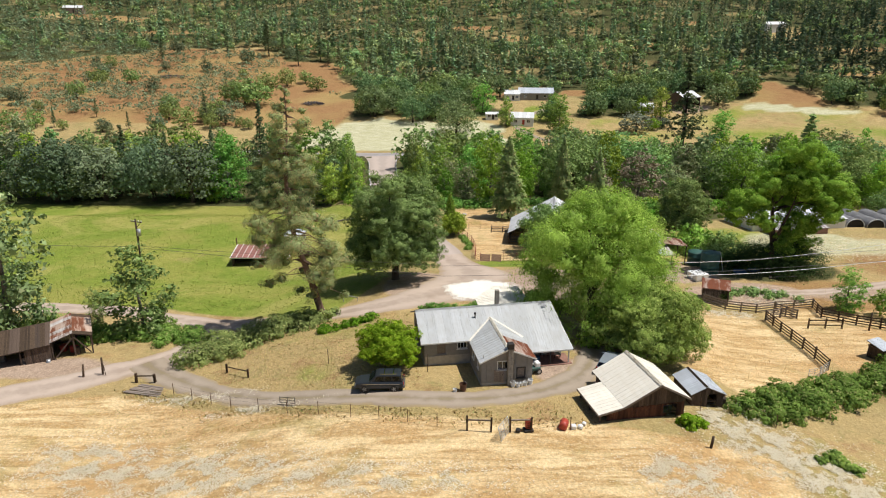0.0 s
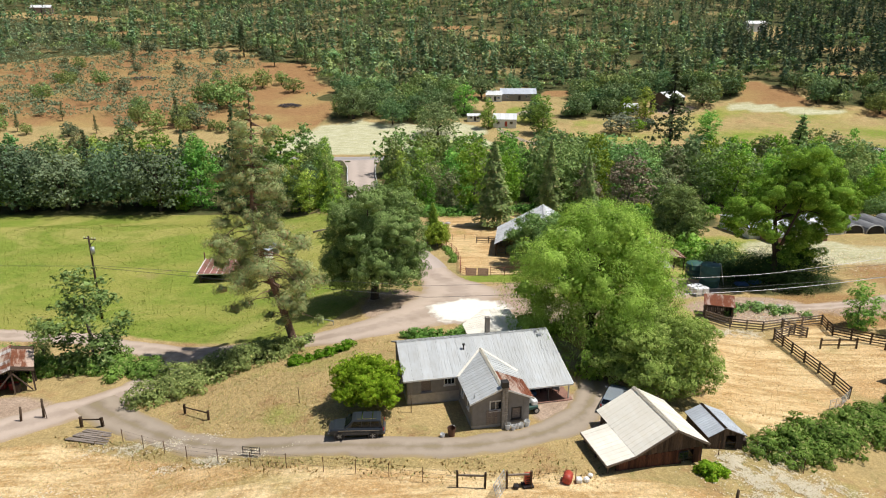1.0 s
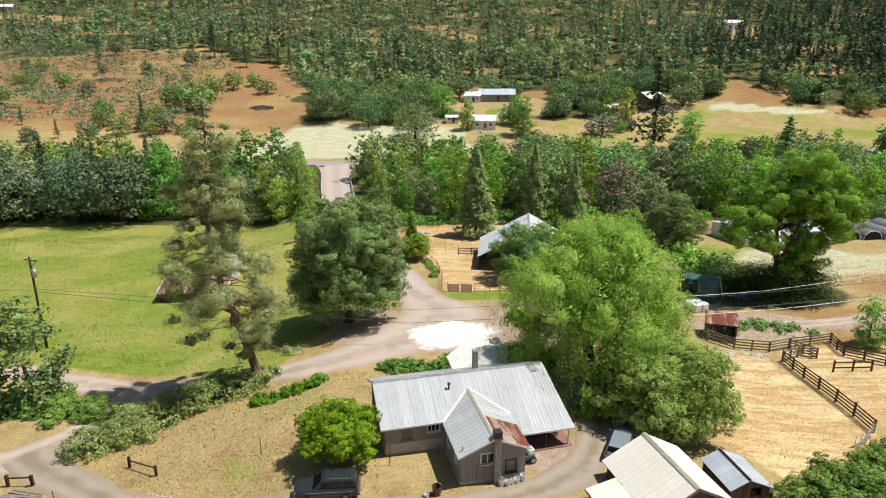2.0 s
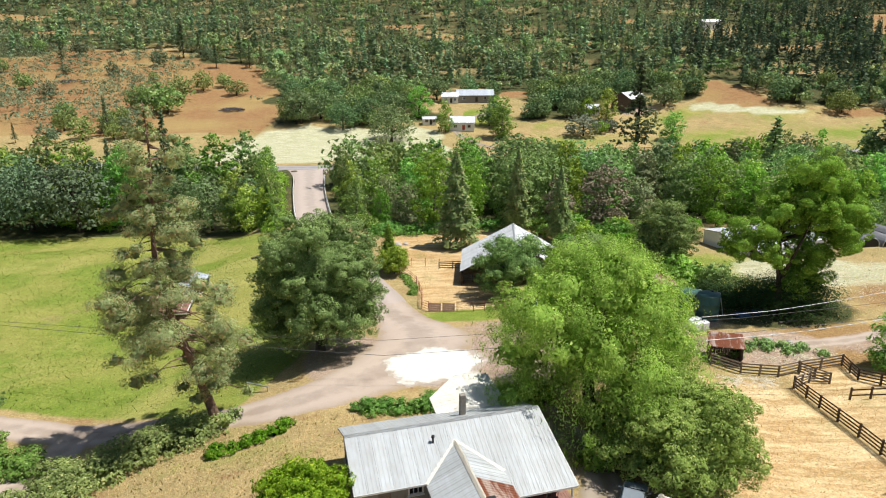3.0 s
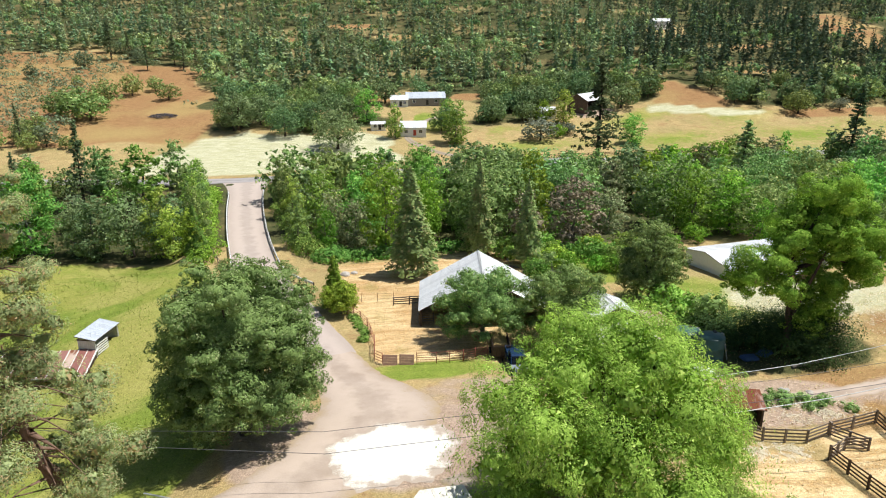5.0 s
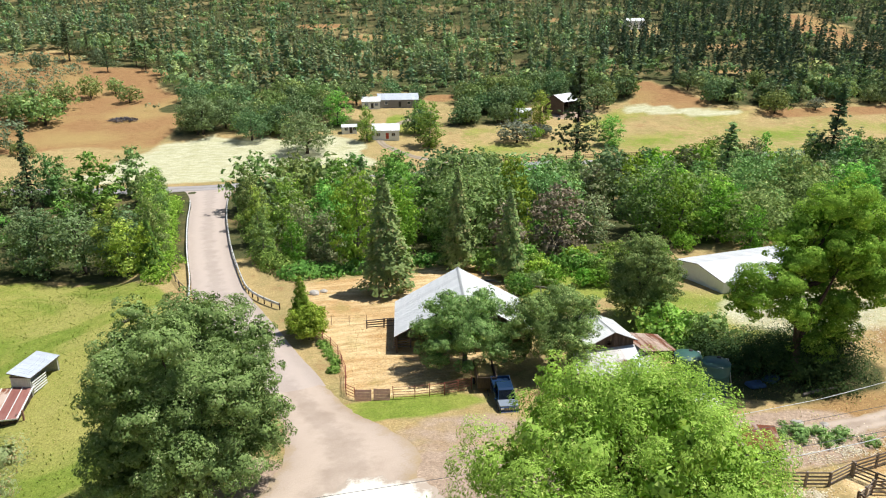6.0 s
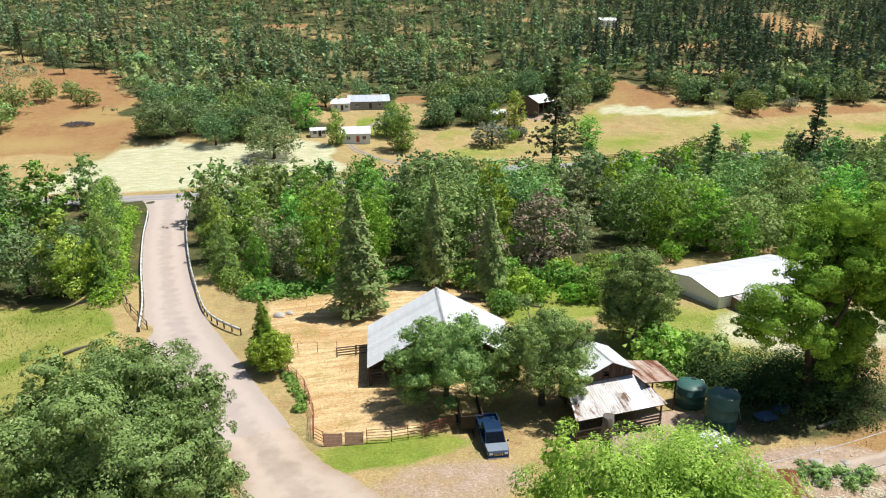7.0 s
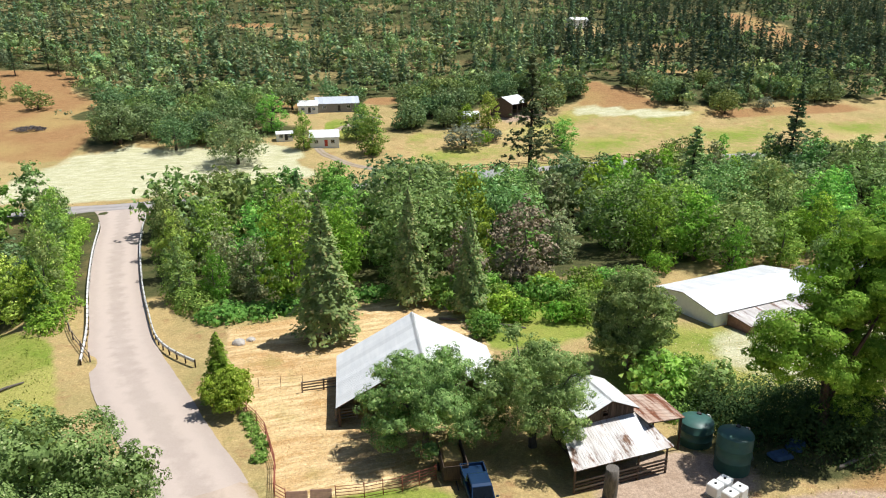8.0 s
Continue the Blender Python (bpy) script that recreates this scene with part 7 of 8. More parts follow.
rail_fence("brace_frame", [(2.0, 49.1), (3.95, 48.9)], 4, 1, 1.35, RAIL_DARK, "tall timber fence brace with a pale cross rail", 0.15, (0.1, 0.12), 13, BOARD_GREY)
rail_fence("brace_frame", [(5.55, 48.9), (7.25, 49.0)], 4, 1, 1.35, RAIL_DARK, "timber gate brace with a pale cross rail", 0.15, (0.1, 0.12), 14, BOARD_GREY)
rail_fence("far_fence", [(58, 246), (72, 243), (100, 242.5), (150, 240)], 6, 3, 1.3, RAIL_DARK, "far rail fence along the valley meadow", seed=15)
rail_fence("field_fence", [(-13.4, 141.5), (-16.8, 150), (-20.0, 160)], 4, 2, 1.2, BOARD_GREY, "pale leaning fence at the pasture corner", seed=16)


def gate_leaf(x, y, turn, lean, n, w, h, mat, label, tilt=0.0):
    g = thing("field_gate", x, y, None, turn, label, "gate", pitch=lean)
    for i in range(n):
        bm = bmesh.new()
        tube(bm, [(-w / 2, 0, 0.1 + h * i / (n - 1)), (w / 2, 0, 0.1 + h * i / (n - 1) + tilt)], [0.028] * 2, 6)
        part("bar", bm, mat, g)
    for s in (-0.5, 0.0, 0.5):
        bm = bmesh.new()
        tube(bm, [(s * w, 0, 0.05 + tilt * (s + 0.5)), (s * w, 0, h + 0.15 + tilt * (s + 0.5))], [0.032] * 2, 6)
        part("upright", bm, mat, g)


gate_leaf(5.15, 48.3, 62, -14, 6, 1.9, 1.2, GALV, "galvanised bar gate leaning against a post")
gate_leaf(-14.3, 55.3, -24, 0, 3, 1.7, 0.55, IRON, "dark iron triangular gate frame in the grass", 0.3)


def wire_line_fence(points, gap):
    p = along(points, gap)
    f = thing("wire_fence", *p[0], None, 0, "thin steel posts and wires beside the driveway", "fence")
    o = Vector((p[0][0], p[0][1], land_at(*p[0])))
    tops = []
    for x, y in p:
        q = Vector((x, y, land_at(x, y))) - o
        bm = bmesh.new()
        box(bm, (q.x, q.y, q.z + 0.55), (0.05, 0.05, 1.5))
        part("steel_post", bm, RUST_STEEL, f)
        tops.append(q)
    for z in (0.45, 0.85, 1.2):
        bm = bmesh.new()
        tube(bm, [q + Vector((0, 0, z)) for q in tops], [0.006] * len(tops), 4)
        part("wire", bm, IRON, f)


RUST_STEEL = plain_material("rusty_steel", (0.16, 0.085, 0.05), 0.8, 0.3)
wire_line_fence([(-27, 60.6), (-20, 56.6), (-14, 53.8), (-8, 51.8), (-3, 50.6), (2, 49.3)], 3.1)
wire_line_fence([(7.3, 48.8), (10.6, 49.4)], 3.1)
wire_line_fence([(9.4, 126.5), (5.0, 127.5), (2.6, 125.0)], 2.4)
wire_line_fence([(23.0, 53.6), (26.5, 54.4), (29.5, 52.6)], 3.0)

for px_, py_, ph, lean_ in ((-38.2, 64.7, 1.5, 6), (-36.4, 65.3, 2.0, 3), (-36.0, 65.1, 1.7, -4), (21.7, 47.6, 1.1, 8), (-11.7, 62.6, 1.6, 0), (-1.5, 59.4, 1.9, 1), (53.6, 78.5, 2.4, 4)):
    pt = thing("old_post", px_, py_, None, 20 * ph, "weathered dark timber post standing alone", "post", "old posts", roll=lean_)
    bm = bmesh.new()
    tube(bm, [(0, 0, -0.3), (0.02, 0, ph * 0.5), (0, 0.02, ph)], [0.12, 0.11, 0.10] if ph < 1.55 or ph > 1.95 else [0.035] * 3, 8)
    part("shaft", bm, RAIL_DARK, pt)

# gate boards at the pen
for i, (gx, gy) in enumerate(((6.95, 106.7), (8.75, 106.25))):
    g = thing("board_gate", gx, gy, None, -14, "faded pink boarded gate half propped in front of the pen", "gate", "boarded gates", pitch=-16)
    for j in range(4):
        bm = bmesh.new()
        box(bm, (0, 0, 0.16 + 0.29 * j), (1.65, 0.04, 0.27))
        part("board", bm, PINK_BOARD, g)
    for s in (-0.7, 0.7):
        bm = bmesh.new()
        box(bm, (s, 0.05, 0.58), (0.1, 0.05, 1.2))
        part("batten", bm, BARN_BROWN, g)


# ---------------------------------------------------------------- bridge rails
def guard_rail(offset, y0, y1, mat, label, flare=0.0):
    line = curve_points(BRIDGE_LINE, 1.0)
    d = np.gradient(line[:, :2], axis=0)
    d /= np.linalg.norm(d, axis=1)[:, None]
    pts = []
    for (x, y, w), (dx, dy) in zip(line, d):
        if y0 <= y <= y1:
            k = 1 + flare * max(0, (y0 + 14 - y) / 14) ** 2
            o = (w / 2 + 0.15) * k * offset
            pts.append(Vector((x + dy * o, y - dx * o, float(deck_level(y)))))
    o0 = pts[0].copy()
    g = thing("guard_rail", o0.x, o0.y, o0.z, 0, label, "guard rail", "bridge guard rails")
    for i in range(0, len(pts) - 1, 2):
        a, b = pts[i] - o0, pts[min(i + 2, len(pts) - 1)] - o0
        bm = bmesh.new()
        for z in (0.50, 0.68):
            beam(bm, a + Vector((0, 0, z)), b + Vector((0, 0, z)), 0.16, 0.15)
        beam(bm, a + Vector((0, 0, 0.59)), b + Vector((0, 0, 0.59)), 0.03, 0.12)
        part("beam", bm, mat, g)
        bm = bmesh.new()
        box(bm, (a.x, a.y, a.z + 0.2), (0.16, 0.16, 1.15))
        part("post", bm, RAIL_DARK, g)
    deck_side = [p - o0 + Vector((0, 0, -0.35)) for p in pts if p.y > 158 and p.y < 205]
    for a, b in zip(deck_side[::4], deck_side[4::4]):
        bm = bmesh.new()
        beam(bm, a, b, 0.25, 0.6)
        part("kerb_beam", bm, CONCRETE, g)


guard_rail(1, 133.5, 214, RAIL_PALE, "dark-posted steel guard rail flaring at the bridge end", 0.55)
guard_rail(-1, 141, 212, TOTE, "pale painted guard rail on the bridge edge", 0.15)


# ---------------------------------------------------------------- power line
def power_line():
    x, y = -44.6, 95.3
    z = land_at(x, y)
    p = thing("utility_pole", x, y, z, -20, "dark wooden utility pole with crossarm and grey transformer", "utility pole")
    top = 5.6 - z
    bm = bmesh.new()
    tube(bm, [(0, 0, -0.5), (0, 0, top)], [0.17, 0.12], 10)
    part("pole", bm, RAIL_DARK, p)
    bm = bmesh.new()
    box(bm, (0, 0.15, top - 0.45), (2.0, 0.1, 0.12))
    part("crossarm", bm, BOARD_GREY, p)
    for s in (-0.9, -0.4, 0.4, 0.9):
        bm = bmesh.new()
        tube(bm, [(s, 0.15, top - 0.38), (s, 0.15, top - 0.2)], [0.05, 0.04], 8)
        part("insulator", bm, TOTE, p)
    bm = bmesh.new()
    tube(bm, [(0.36, 0, top - 2.5), (0.36, 0, top - 1.5)], [0.26, 0.26], 14)
    part("transformer", bm, GALV, p)
    bm = bmesh.new()
    beam(bm, (0, 0.1, top - 1.3), (0.8, 0.15, top - 0.5), 0.04, 0.05)
    part("brace", bm, IRON, p)


power_line()


def cable(points, r, mat, label, sag=0.0):
    pts = []
    for (a, b) in zip(points, points[1:]):
        a, b = Vector(a), Vector(b)
        n = 14
        for i in range(n):
            u = i / n
            q = a.lerp(b, u)
            q.z -= sag * 4 * u * (1 - u)
            pts.append(q)
    pts.append(Vector(points[-1]))
    bm = bmesh.new()
    tube(bm, pts, [r] * len(pts), 5)
    me = mesh_of(bm, "overhead_cable")
    me.materials.append(mat)
    tagged(new("overhead_cable", me), label, "cable", "overhead cables")


cable([(-44.6, 95.3, 1.2), (-20, 85.5, 2.4), (0, 81.2, 2.0), (36, 81.4, 2.6), (66, 80.0, 5.2)], 0.022, WIRE, "dark overhead cable across the yard")
cable([(-44.6, 95.3, 1.5), (-20, 86.5, 2.8), (0, 82.8, 2.8), (36, 83.0, 3.4), (66, 82.0, 6.0)], 0.018, WIRE, "thin dark overhead cable across the yard")
cable([(24, 80.5, 2.2), (40, 81.0, 2.5), (53, 82.0, 3.4), (80, 82.5, 6.0)], 0.035, WIRE_PALE, "pale twisted overhead cable beyond the corral", 0.1)
cable([(24, 86.5, 1.8), (42, 87.5, 2.0), (58, 88.5, 3.6), (82, 90.0, 6.5)], 0.028, WIRE_PALE, "pale overhead cable beyond the corral", 0.1)
cable([(-110, 96, 3.0), (-44.6, 95.3, 1.4)], 0.022, WIRE, "dark overhead cable over the pasture edge", 0.3)


# ---------------------------------------------------------------- vehicles
def loft(bm, sections):
    """Skins a body through cross-sections that have the same number of points."""
    rings = [[bm.verts.new(p) for p in s] for s in sections]
    n = len(rings[0])
    for a, b in zip(rings, rings[1:]):
        for i in range(n):
            bm.faces.new((a[i], a[(i + 1) % n], b[(i + 1) % n], b[i])).smooth = False
    bm.faces.new(rings[0][::-1])
    bm.faces.new(rings[-1])
    bmesh.ops.recalc_face_normals(bm, faces=bm.faces[:])


def body_section(x, w, z0, z1, r=0.08):
    return [(x, -w + r, z0), (x, w - r, z0), (x, w, z0 + r), (x, w, z1 - r * 1.2), (x, w - r, z1), (x, -w + r, z1), (x, -w, z1 - r * 1.2), (x, -w, z0 + r)]


def side_glass(parent, pts, y, mat=None, name="side_window"):
    bm = bmesh.new()
    s = 1 if y > 0 else -1
    f = [bm.verts.new((x, y - s * lean, z)) for x, z, lean in pts]
    bm.faces.new(f)
    bmesh.ops.solidify(bm, geom=bm.faces[:], thickness=0.012)
    part(name, bm, mat or GLASS_DARK, parent)


def vehicle(name, x, y, turn, label, category, paint, L=4.5, W=0.88, hood=1.02, roof=1.68, cab=(0.55, -2.05), bed=False, lower=None, rack=False, hood_paint=None):
    """A car that faces its own +x: body, cab, glass, wheels, lamps, bumpers."""
    v = thing(name, x, y, None, turn, label, category)
    h = L / 2
    bm = bmesh.new()
    loft(bm, [body_section(-h + 0.05, W * 0.93, 0.55, 0.98 if not bed else 1.05), body_section(-h + 0.18, W, 0.42, 1.0 if not bed else 1.08), body_section(cab[0] + 0.4, W, 0.36, 1.02), body_section(cab[0] + 0.6, W, 0.36, hood),
              body_section(h - 0.45, W * 0.96, 0.42, hood - 0.06), body_section(h - 0.08, W * 0.88, 0.48, hood - 0.18)])
    part("body", bm, paint, v)
    if hood_paint:
        bm = bmesh.new()
        loft(bm, [body_section(cab[0] + 0.62, W * 0.97, hood - 0.04, hood + 0.02, 0.02), body_section(h - 0.2, W * 0.9, hood - 0.14, hood - 0.05, 0.02)])
        part("hood", bm, hood_paint, v)
    # cab
    a, b = cab
    bm = bmesh.new()
    t = W * 0.80
    loft(bm, [body_section(b, W * 0.93, 0.98, 1.02, 0.015), body_section(b + 0.16, t, 0.98, roof - 0.06, 0.05), body_section(b + 0.45, t, 0.98, roof, 0.06), body_section(a - 0.35, t, 0.98, roof, 0.06),
              body_section(a - 0.1, t * 1.01, 0.98, roof - 0.08, 0.05), body_section(a + 0.55, W * 0.93, 0.98, 1.02, 0.015)])
    c = part("cab", bm, paint, v)
    for s in (-1, 1):
        yb = s * (W * 0.82 + 0.012)
        span = a - 0.15 - (b + 0.25)
        n = 3 if not bed else 2
        for i in range(n):
            x0, x1 = b + 0.25 + span * i / n + 0.05, b + 0.25 + span * (i + 1) / n - 0.05
            side_glass(c, [(x0, 1.10, 0.0), (x1 + (0.22 if i == n - 1 else 0), 1.10, 0.0), (x1, roof - 0.14, 0.015), (x0, roof - 0.14, 0.015)], yb)
    for q0, q1, nm in ((a + 0.50, a - 0.08, "windscreen"), (b + 0.0, b + 0.17, "rear_window")):
        bm = bmesh.new()
        dx = 0.03 if nm == "windscreen" else -0.03
        f = [bm.verts.new((q0 + dx, -W * 0.82, 1.06)), bm.verts.new((q0 + dx, W * 0.82, 1.06)), bm.verts.new((q1 + dx, W * 0.72, roof - 0.1)), bm.verts.new((q1 + dx, -W * 0.72, roof - 0.1))]
        bm.faces.new(f)
        bmesh.ops.solidify(bm, geom=bm.faces[:], thickness=0.012)
        part(nm, bm, GLASS_DARK, c)
    if bed:
        for s in (-1, 1):
            bm = bmesh.new()
            box(bm, ((b - h) / 2 + 0.0, s * (W - 0.06), 1.2), (abs(-h - b) - 0.1, 0.1, 0.3), bevel=0.02)
            part("bed_side", bm, paint, v)
        bm = bmesh.new()
        box(bm, (-h + 0.1, 0, 1.16), (0.08, W * 1.8, 0.34))
        part("tailgate", bm, paint, v)
    if lower:
        for s in (-1, 1):
            bm = bmesh.new()
            box(bm, (0, s * (W + 0.005), 0.55), (L * 0.80, 0.03, 0.2), bevel=0.01)
            part("side_cladding", bm, lower, v)
            bm = bmesh.new()
            box(bm, (-0.2, s * (W + 0.006), 0.86), (L * 0.74, 0.02, 0.035))
            part("trim_strip", bm, CHROME, v)
    for s in (-1, 1):
        for wx in (h - 0.88, -h + 0.92):
            bm = bmesh.new()
            tube(bm, [(wx, s * (W - 0.22), 0.40), (wx, s * (W + 0.012), 0.40)], [0.43, 0.43], 18)
            part("wheel_arch", bm, TRIM_DARK, v)
            wheel(v, wx, s * (W - 0.10), 0.36, 0.36, 0.24)
        bm = bmesh.new()
        box(bm, (h - 0.10, s * W * 0.66, hood - 0.28), (0.08, 0.32, 0.17), bevel=0.02)
        part("headlight", bm, LAMP_CLEAR, v)
        bm = bmesh.new()
        box(bm, (-h + 0.06, s * W * 0.84, 0.86), (0.08, 0.18, 0.26), bevel=0.02)
        part("tail_light", bm, LAMP_RED, v)
        bm = bmesh.new()
        box(bm, (a + 0.28, s * (W + 0.12), 1.12), (0.12, 0.2, 0.15), bevel=0.03)
        part("mirror", bm, paint, v)
    for s, nm in ((1, "front_bumper"), (-1, "rear_bumper")):
        bm = bmesh.new()
        box(bm, (s * (h - 0.03), 0, 0.52), (0.2, W * 1.84, 0.22), bevel=0.05)
        part(nm, bm, CHROME if bed else (lower or paint), v)
    bm = bmesh.new()
    box(bm, (h - 0.07, 0, hood - 0.30), (0.06, W * 0.85, 0.22), bevel=0.01)
    gr = part("grille", bm, TRIM_DARK, v)
    for i in range(5):
        bm = bmesh.new()
        box(bm, (h - 0.03, -W * 0.34 + W * 0.17 * i, hood - 0.30), (0.03, 0.05, 0.2))
        part("grille_bar", bm, CHROME if bed else paint, gr)
    if rack:
        for s in (-1, 1):
            bm = bmesh.new()
            beam(bm, (b + 0.5, s * W * 0.64, roof + 0.05), (a - 0.5, s * W * 0.64, roof + 0.05), 0.04, 0.04)
            part("roof_rail", bm, CHROME, v)
        for q in (b + 0.8, a - 0.9):
            bm = bmesh.new()
            box(bm, (q, 0, roof + 0.07), (0.07, W * 1.3, 0.03))
            part("cross_bar", bm, CHROME, v)
    return v


vehicle("parked_suv", -5.85, 56.35, 181, "dark green-black boxy off-road car parked on dry grass", "car", CAR_DARK, lower=CAR_LOWER, rack=True, cab=(0.42, -2.12))
vehicle("pickup_truck", 20.3, 102.6, -97, "silver-nosed pickup truck parked in oak shade", "truck", CAR_BLUE, L=5.7, W=0.98, hood=1.18, roof=1.92, cab=(1.0, -0.95), bed=True, hood_paint=CAR_PALE)
vehicle("silver_car", 16.4, 60.2, 62, "silver car parked in tree shade behind the shed", "car", CAR_PALE, L=4.4, roof=1.5)


def trailer_with_hay():
    t = thing("dump_trailer", 19.6, 107.2, None, -98, "high-sided wooden trailer with hay behind the pickup", "trailer")
    bm = bmesh.new()
    box(bm, (0, 0, 0.75), (4.0, 1.9, 0.12))
    part("floor", bm, BARN_BROWN, t)
    for s in (-1, 1):
        for i in range(4):
            bm = bmesh.new()
            box(bm, (0, s * 0.97, 0.98 + 0.3 * i), (4.0, 0.05, 0.27))
            part("side_board", bm, BARN_BROWN, t)
        wheel(t, -0.4, s * 1.08, 0.36, 0.36, 0.2)
    bm = bmesh.new()
    box(bm, (1.97, 0, 1.4), (0.05, 1.9, 1.2))
    part("front_board", bm, BARN_BROWN, t)
    bm = bmesh.new()
    box(bm, (-0.6, 0, 1.2), (2.3, 1.7, 0.8), bevel=0.15)
    part("hay_load", bm, HAY, t)
    bm = bmesh.new()
    tube(bm, [(2.0, 0, 0.6), (3.1, 0, 0.55)], [0.06, 0.06], 6)
    part("drawbar", bm, IRON, t)


trailer_with_hay()


# ---------------------------------------------------------------- yard clutter
def clutter(name, x, y, dz, size, turn, mat, label, category, bevel=0.03, on=None):
    z = (land_at(x, y) if on is None else on) + dz
    bm = bmesh.new()
    box(bm, (0, 0, size[2] / 2), size, 0, bevel=bevel)
    me = mesh_of(bm, name)
    me.materials.append(mat)
    ob = new(name, me)
    ob.matrix_basis = pose(x, y, z, 0, 0, turn)
    return tagged(ob, label, category)


def chair(x, y, z, turn, mat, label):
    c = thing("porch_chair", x, y, z, turn, label, "chair")
    bm = bmesh.new()
    box(bm, (0, 0, 0.42), (0.6, 0.6, 0.12), bevel=0.03)
    part("seat", bm, mat, c)
    bm = bmesh.new()
    box(bm, (0, 0.28, 0.8), (0.6, 0.1, 0.7), rx=-0.15, bevel=0.03)
    part("backrest", bm, mat, c)
    for i in (-0.26, 0.26):
        bm = bmesh.new()
        box(bm, (i, 0, 0.6), (0.1, 0.55, 0.08), bevel=0.02)
        part("armrest", bm, mat, c)
        for j in (-0.25, 0.25):
            bm = bmesh.new()
            box(bm, (i, j, 0.2), (0.05, 0.05, 0.4))
            part("leg", bm, IRON, c)


chair(10.3, 62.6, 0.25, 30, CUSHION, "beige padded chair on the porch")
chair(11.6, 62.3, 0.25, -20, CUSHION, "beige padded chair on the wooden porch")
clutter("cool_box", 8.9, 60.6, 0.0, (0.8, 0.5, 0.5), 12, TOTE, "white cool box beside the porch", "cool box", 0.05, 0.1)
clutter("blue_sheet", 9.2, 61.7, 0.0, (1.0, 0.7, 0.45), 25, BLUE_TARP, "pale blue plastic cover over porch boxes", "cover", 0.12, 0.25)
clutter("wicker_basket", 8.4, 59.9, 0.0, (0.6, 0.5, 0.35), 40, CUSHION, "pale heap of cushions beside the wall", "cushions", 0.1, 0.1)
clutter("porch_step", 12.0, 61.0, 0.0, (1.2, 0.4, 0.18), 10, BRICKISH, "reddish timber step at the porch edge", "step", 0.02, 0.1)
for i in range(4):
    clutter("stair_tread", 11.0 + 0.05 * i, 62.9 + 0.28 * i, 0.0, (0.9, 0.3, 0.18 + 0.18 * i), 10, PINK_BOARD, "faded wooden porch stair", "step", 0.015, 0.26)


def hand_cart():
    q = thing("utility_cart", 8.75, 59.2, 0.12, 15, "small teal and white garden cart beside the house", "cart")
    bm = bmesh.new()
    box(bm, (0, 0, 0.55), (1.3, 0.7, 0.35), bevel=0.06)
    part("tray", bm, TANK_GREEN, q)
    bm = bmesh.new()
    box(bm, (0.35, 0, 0.95), (0.5, 0.6, 0.5), bevel=0.08)
    part("seat_box", bm, TOTE, q)
    for x in (-0.45, 0.45):
        for y in (-0.36, 0.36):
            wheel(q, x, y, 0.28, 0.28, 0.16)


hand_cart()


def bucket(x, y, r, h, mat, label, z=None):
    b = thing("bucket", x, y, z, 0, label, "bucket", "buckets by the wall")
    bm = bmesh.new()
    n = 16
    prof = [(r * 0.8, 0), (r, h), (r * 1.06, h), (r * 1.06, h - 0.03)]
    rings = [[bm.verts.new((q * math.cos(2 * math.pi * i / n), q * math.sin(2 * math.pi * i / n), zz)) for i in range(n)] for q, zz in prof]
    for a, c in zip(rings, rings[1:]):
        for i in range(n):
            bm.faces.new((a[i], a[(i + 1) % n], c[(i + 1) % n], c[i]))
    bm.faces.new(rings[0][::-1])
    part("pail", bm, mat, b)
    bm = bmesh.new()
    tube(bm, [(-r, 0, h), (-r * 0.6, 0.05, h + r * 0.5), (0, 0.06, h + r * 0.7), (r * 0.6, 0.05, h + r * 0.5), (r, 0, h)], [0.012] * 5, 5)
    part("handle", bm, GALV, b)


for bx, by, br_, bh in ((6.55, 56.7, 0.25, 0.5), (7.0, 56.6, 0.2, 0.42), (7.35, 56.8, 0.18, 0.36), (7.7, 56.9, 0.22, 0.36), (8.2, 57.1, 0.24, 0.5)):
    bucket(bx, by, br_, bh, TOTE, "dirty white plastic bucket by the house wall")
bucket(1.85, 55.9, 0.34, 0.75, RUST_STEEL, "rusty burn barrel beside the driveway")
bucket(1.1, 55.7, 0.2, 0.3, TOTE, "white pail lying near the driveway")


def red_machine():
    m = thing("red_generator", 7.1, 49.25, None, 10, "small red machine on a dark stand by the gate", "machine")
    bm = bmesh.new()
    box(bm, (0, 0, 0.62), (0.55, 0.45, 0.75), bevel=0.05)
    part("housing", bm, RED_PAINT, m)
    for i in range(3):
        bm = bmesh.new()
        box(bm, (0, -0.235, 0.42 + 0.2 * i), (0.45, 0.02, 0.06))
        part("grille_bar", bm, IRON, m)
    bm = bmesh.new()
    box(bm, (-0.05, -0.1, 0.12), (0.8, 0.7, 0.18), bevel=0.03)
    part("base", bm, IRON, m)
    r = thing("red_tank", 10.1, 49.7, None, 70, "faded red steel tank lying in weeds", "tank")
    bm = bmesh.new()
    tube(bm, [(-0.5, 0, 0.35), (-0.42, 0, 0.35), (0.42, 0, 0.35), (0.5, 0, 0.35)], [0.18, 0.36, 0.36, 0.18], 16)
    part("drum", bm, RED_PAINT, r)
    bm = bmesh.new()
    box(bm, (0, 0, 0.06), (0.6, 0.5, 0.12))
    part("cradle", bm, IRON, r)


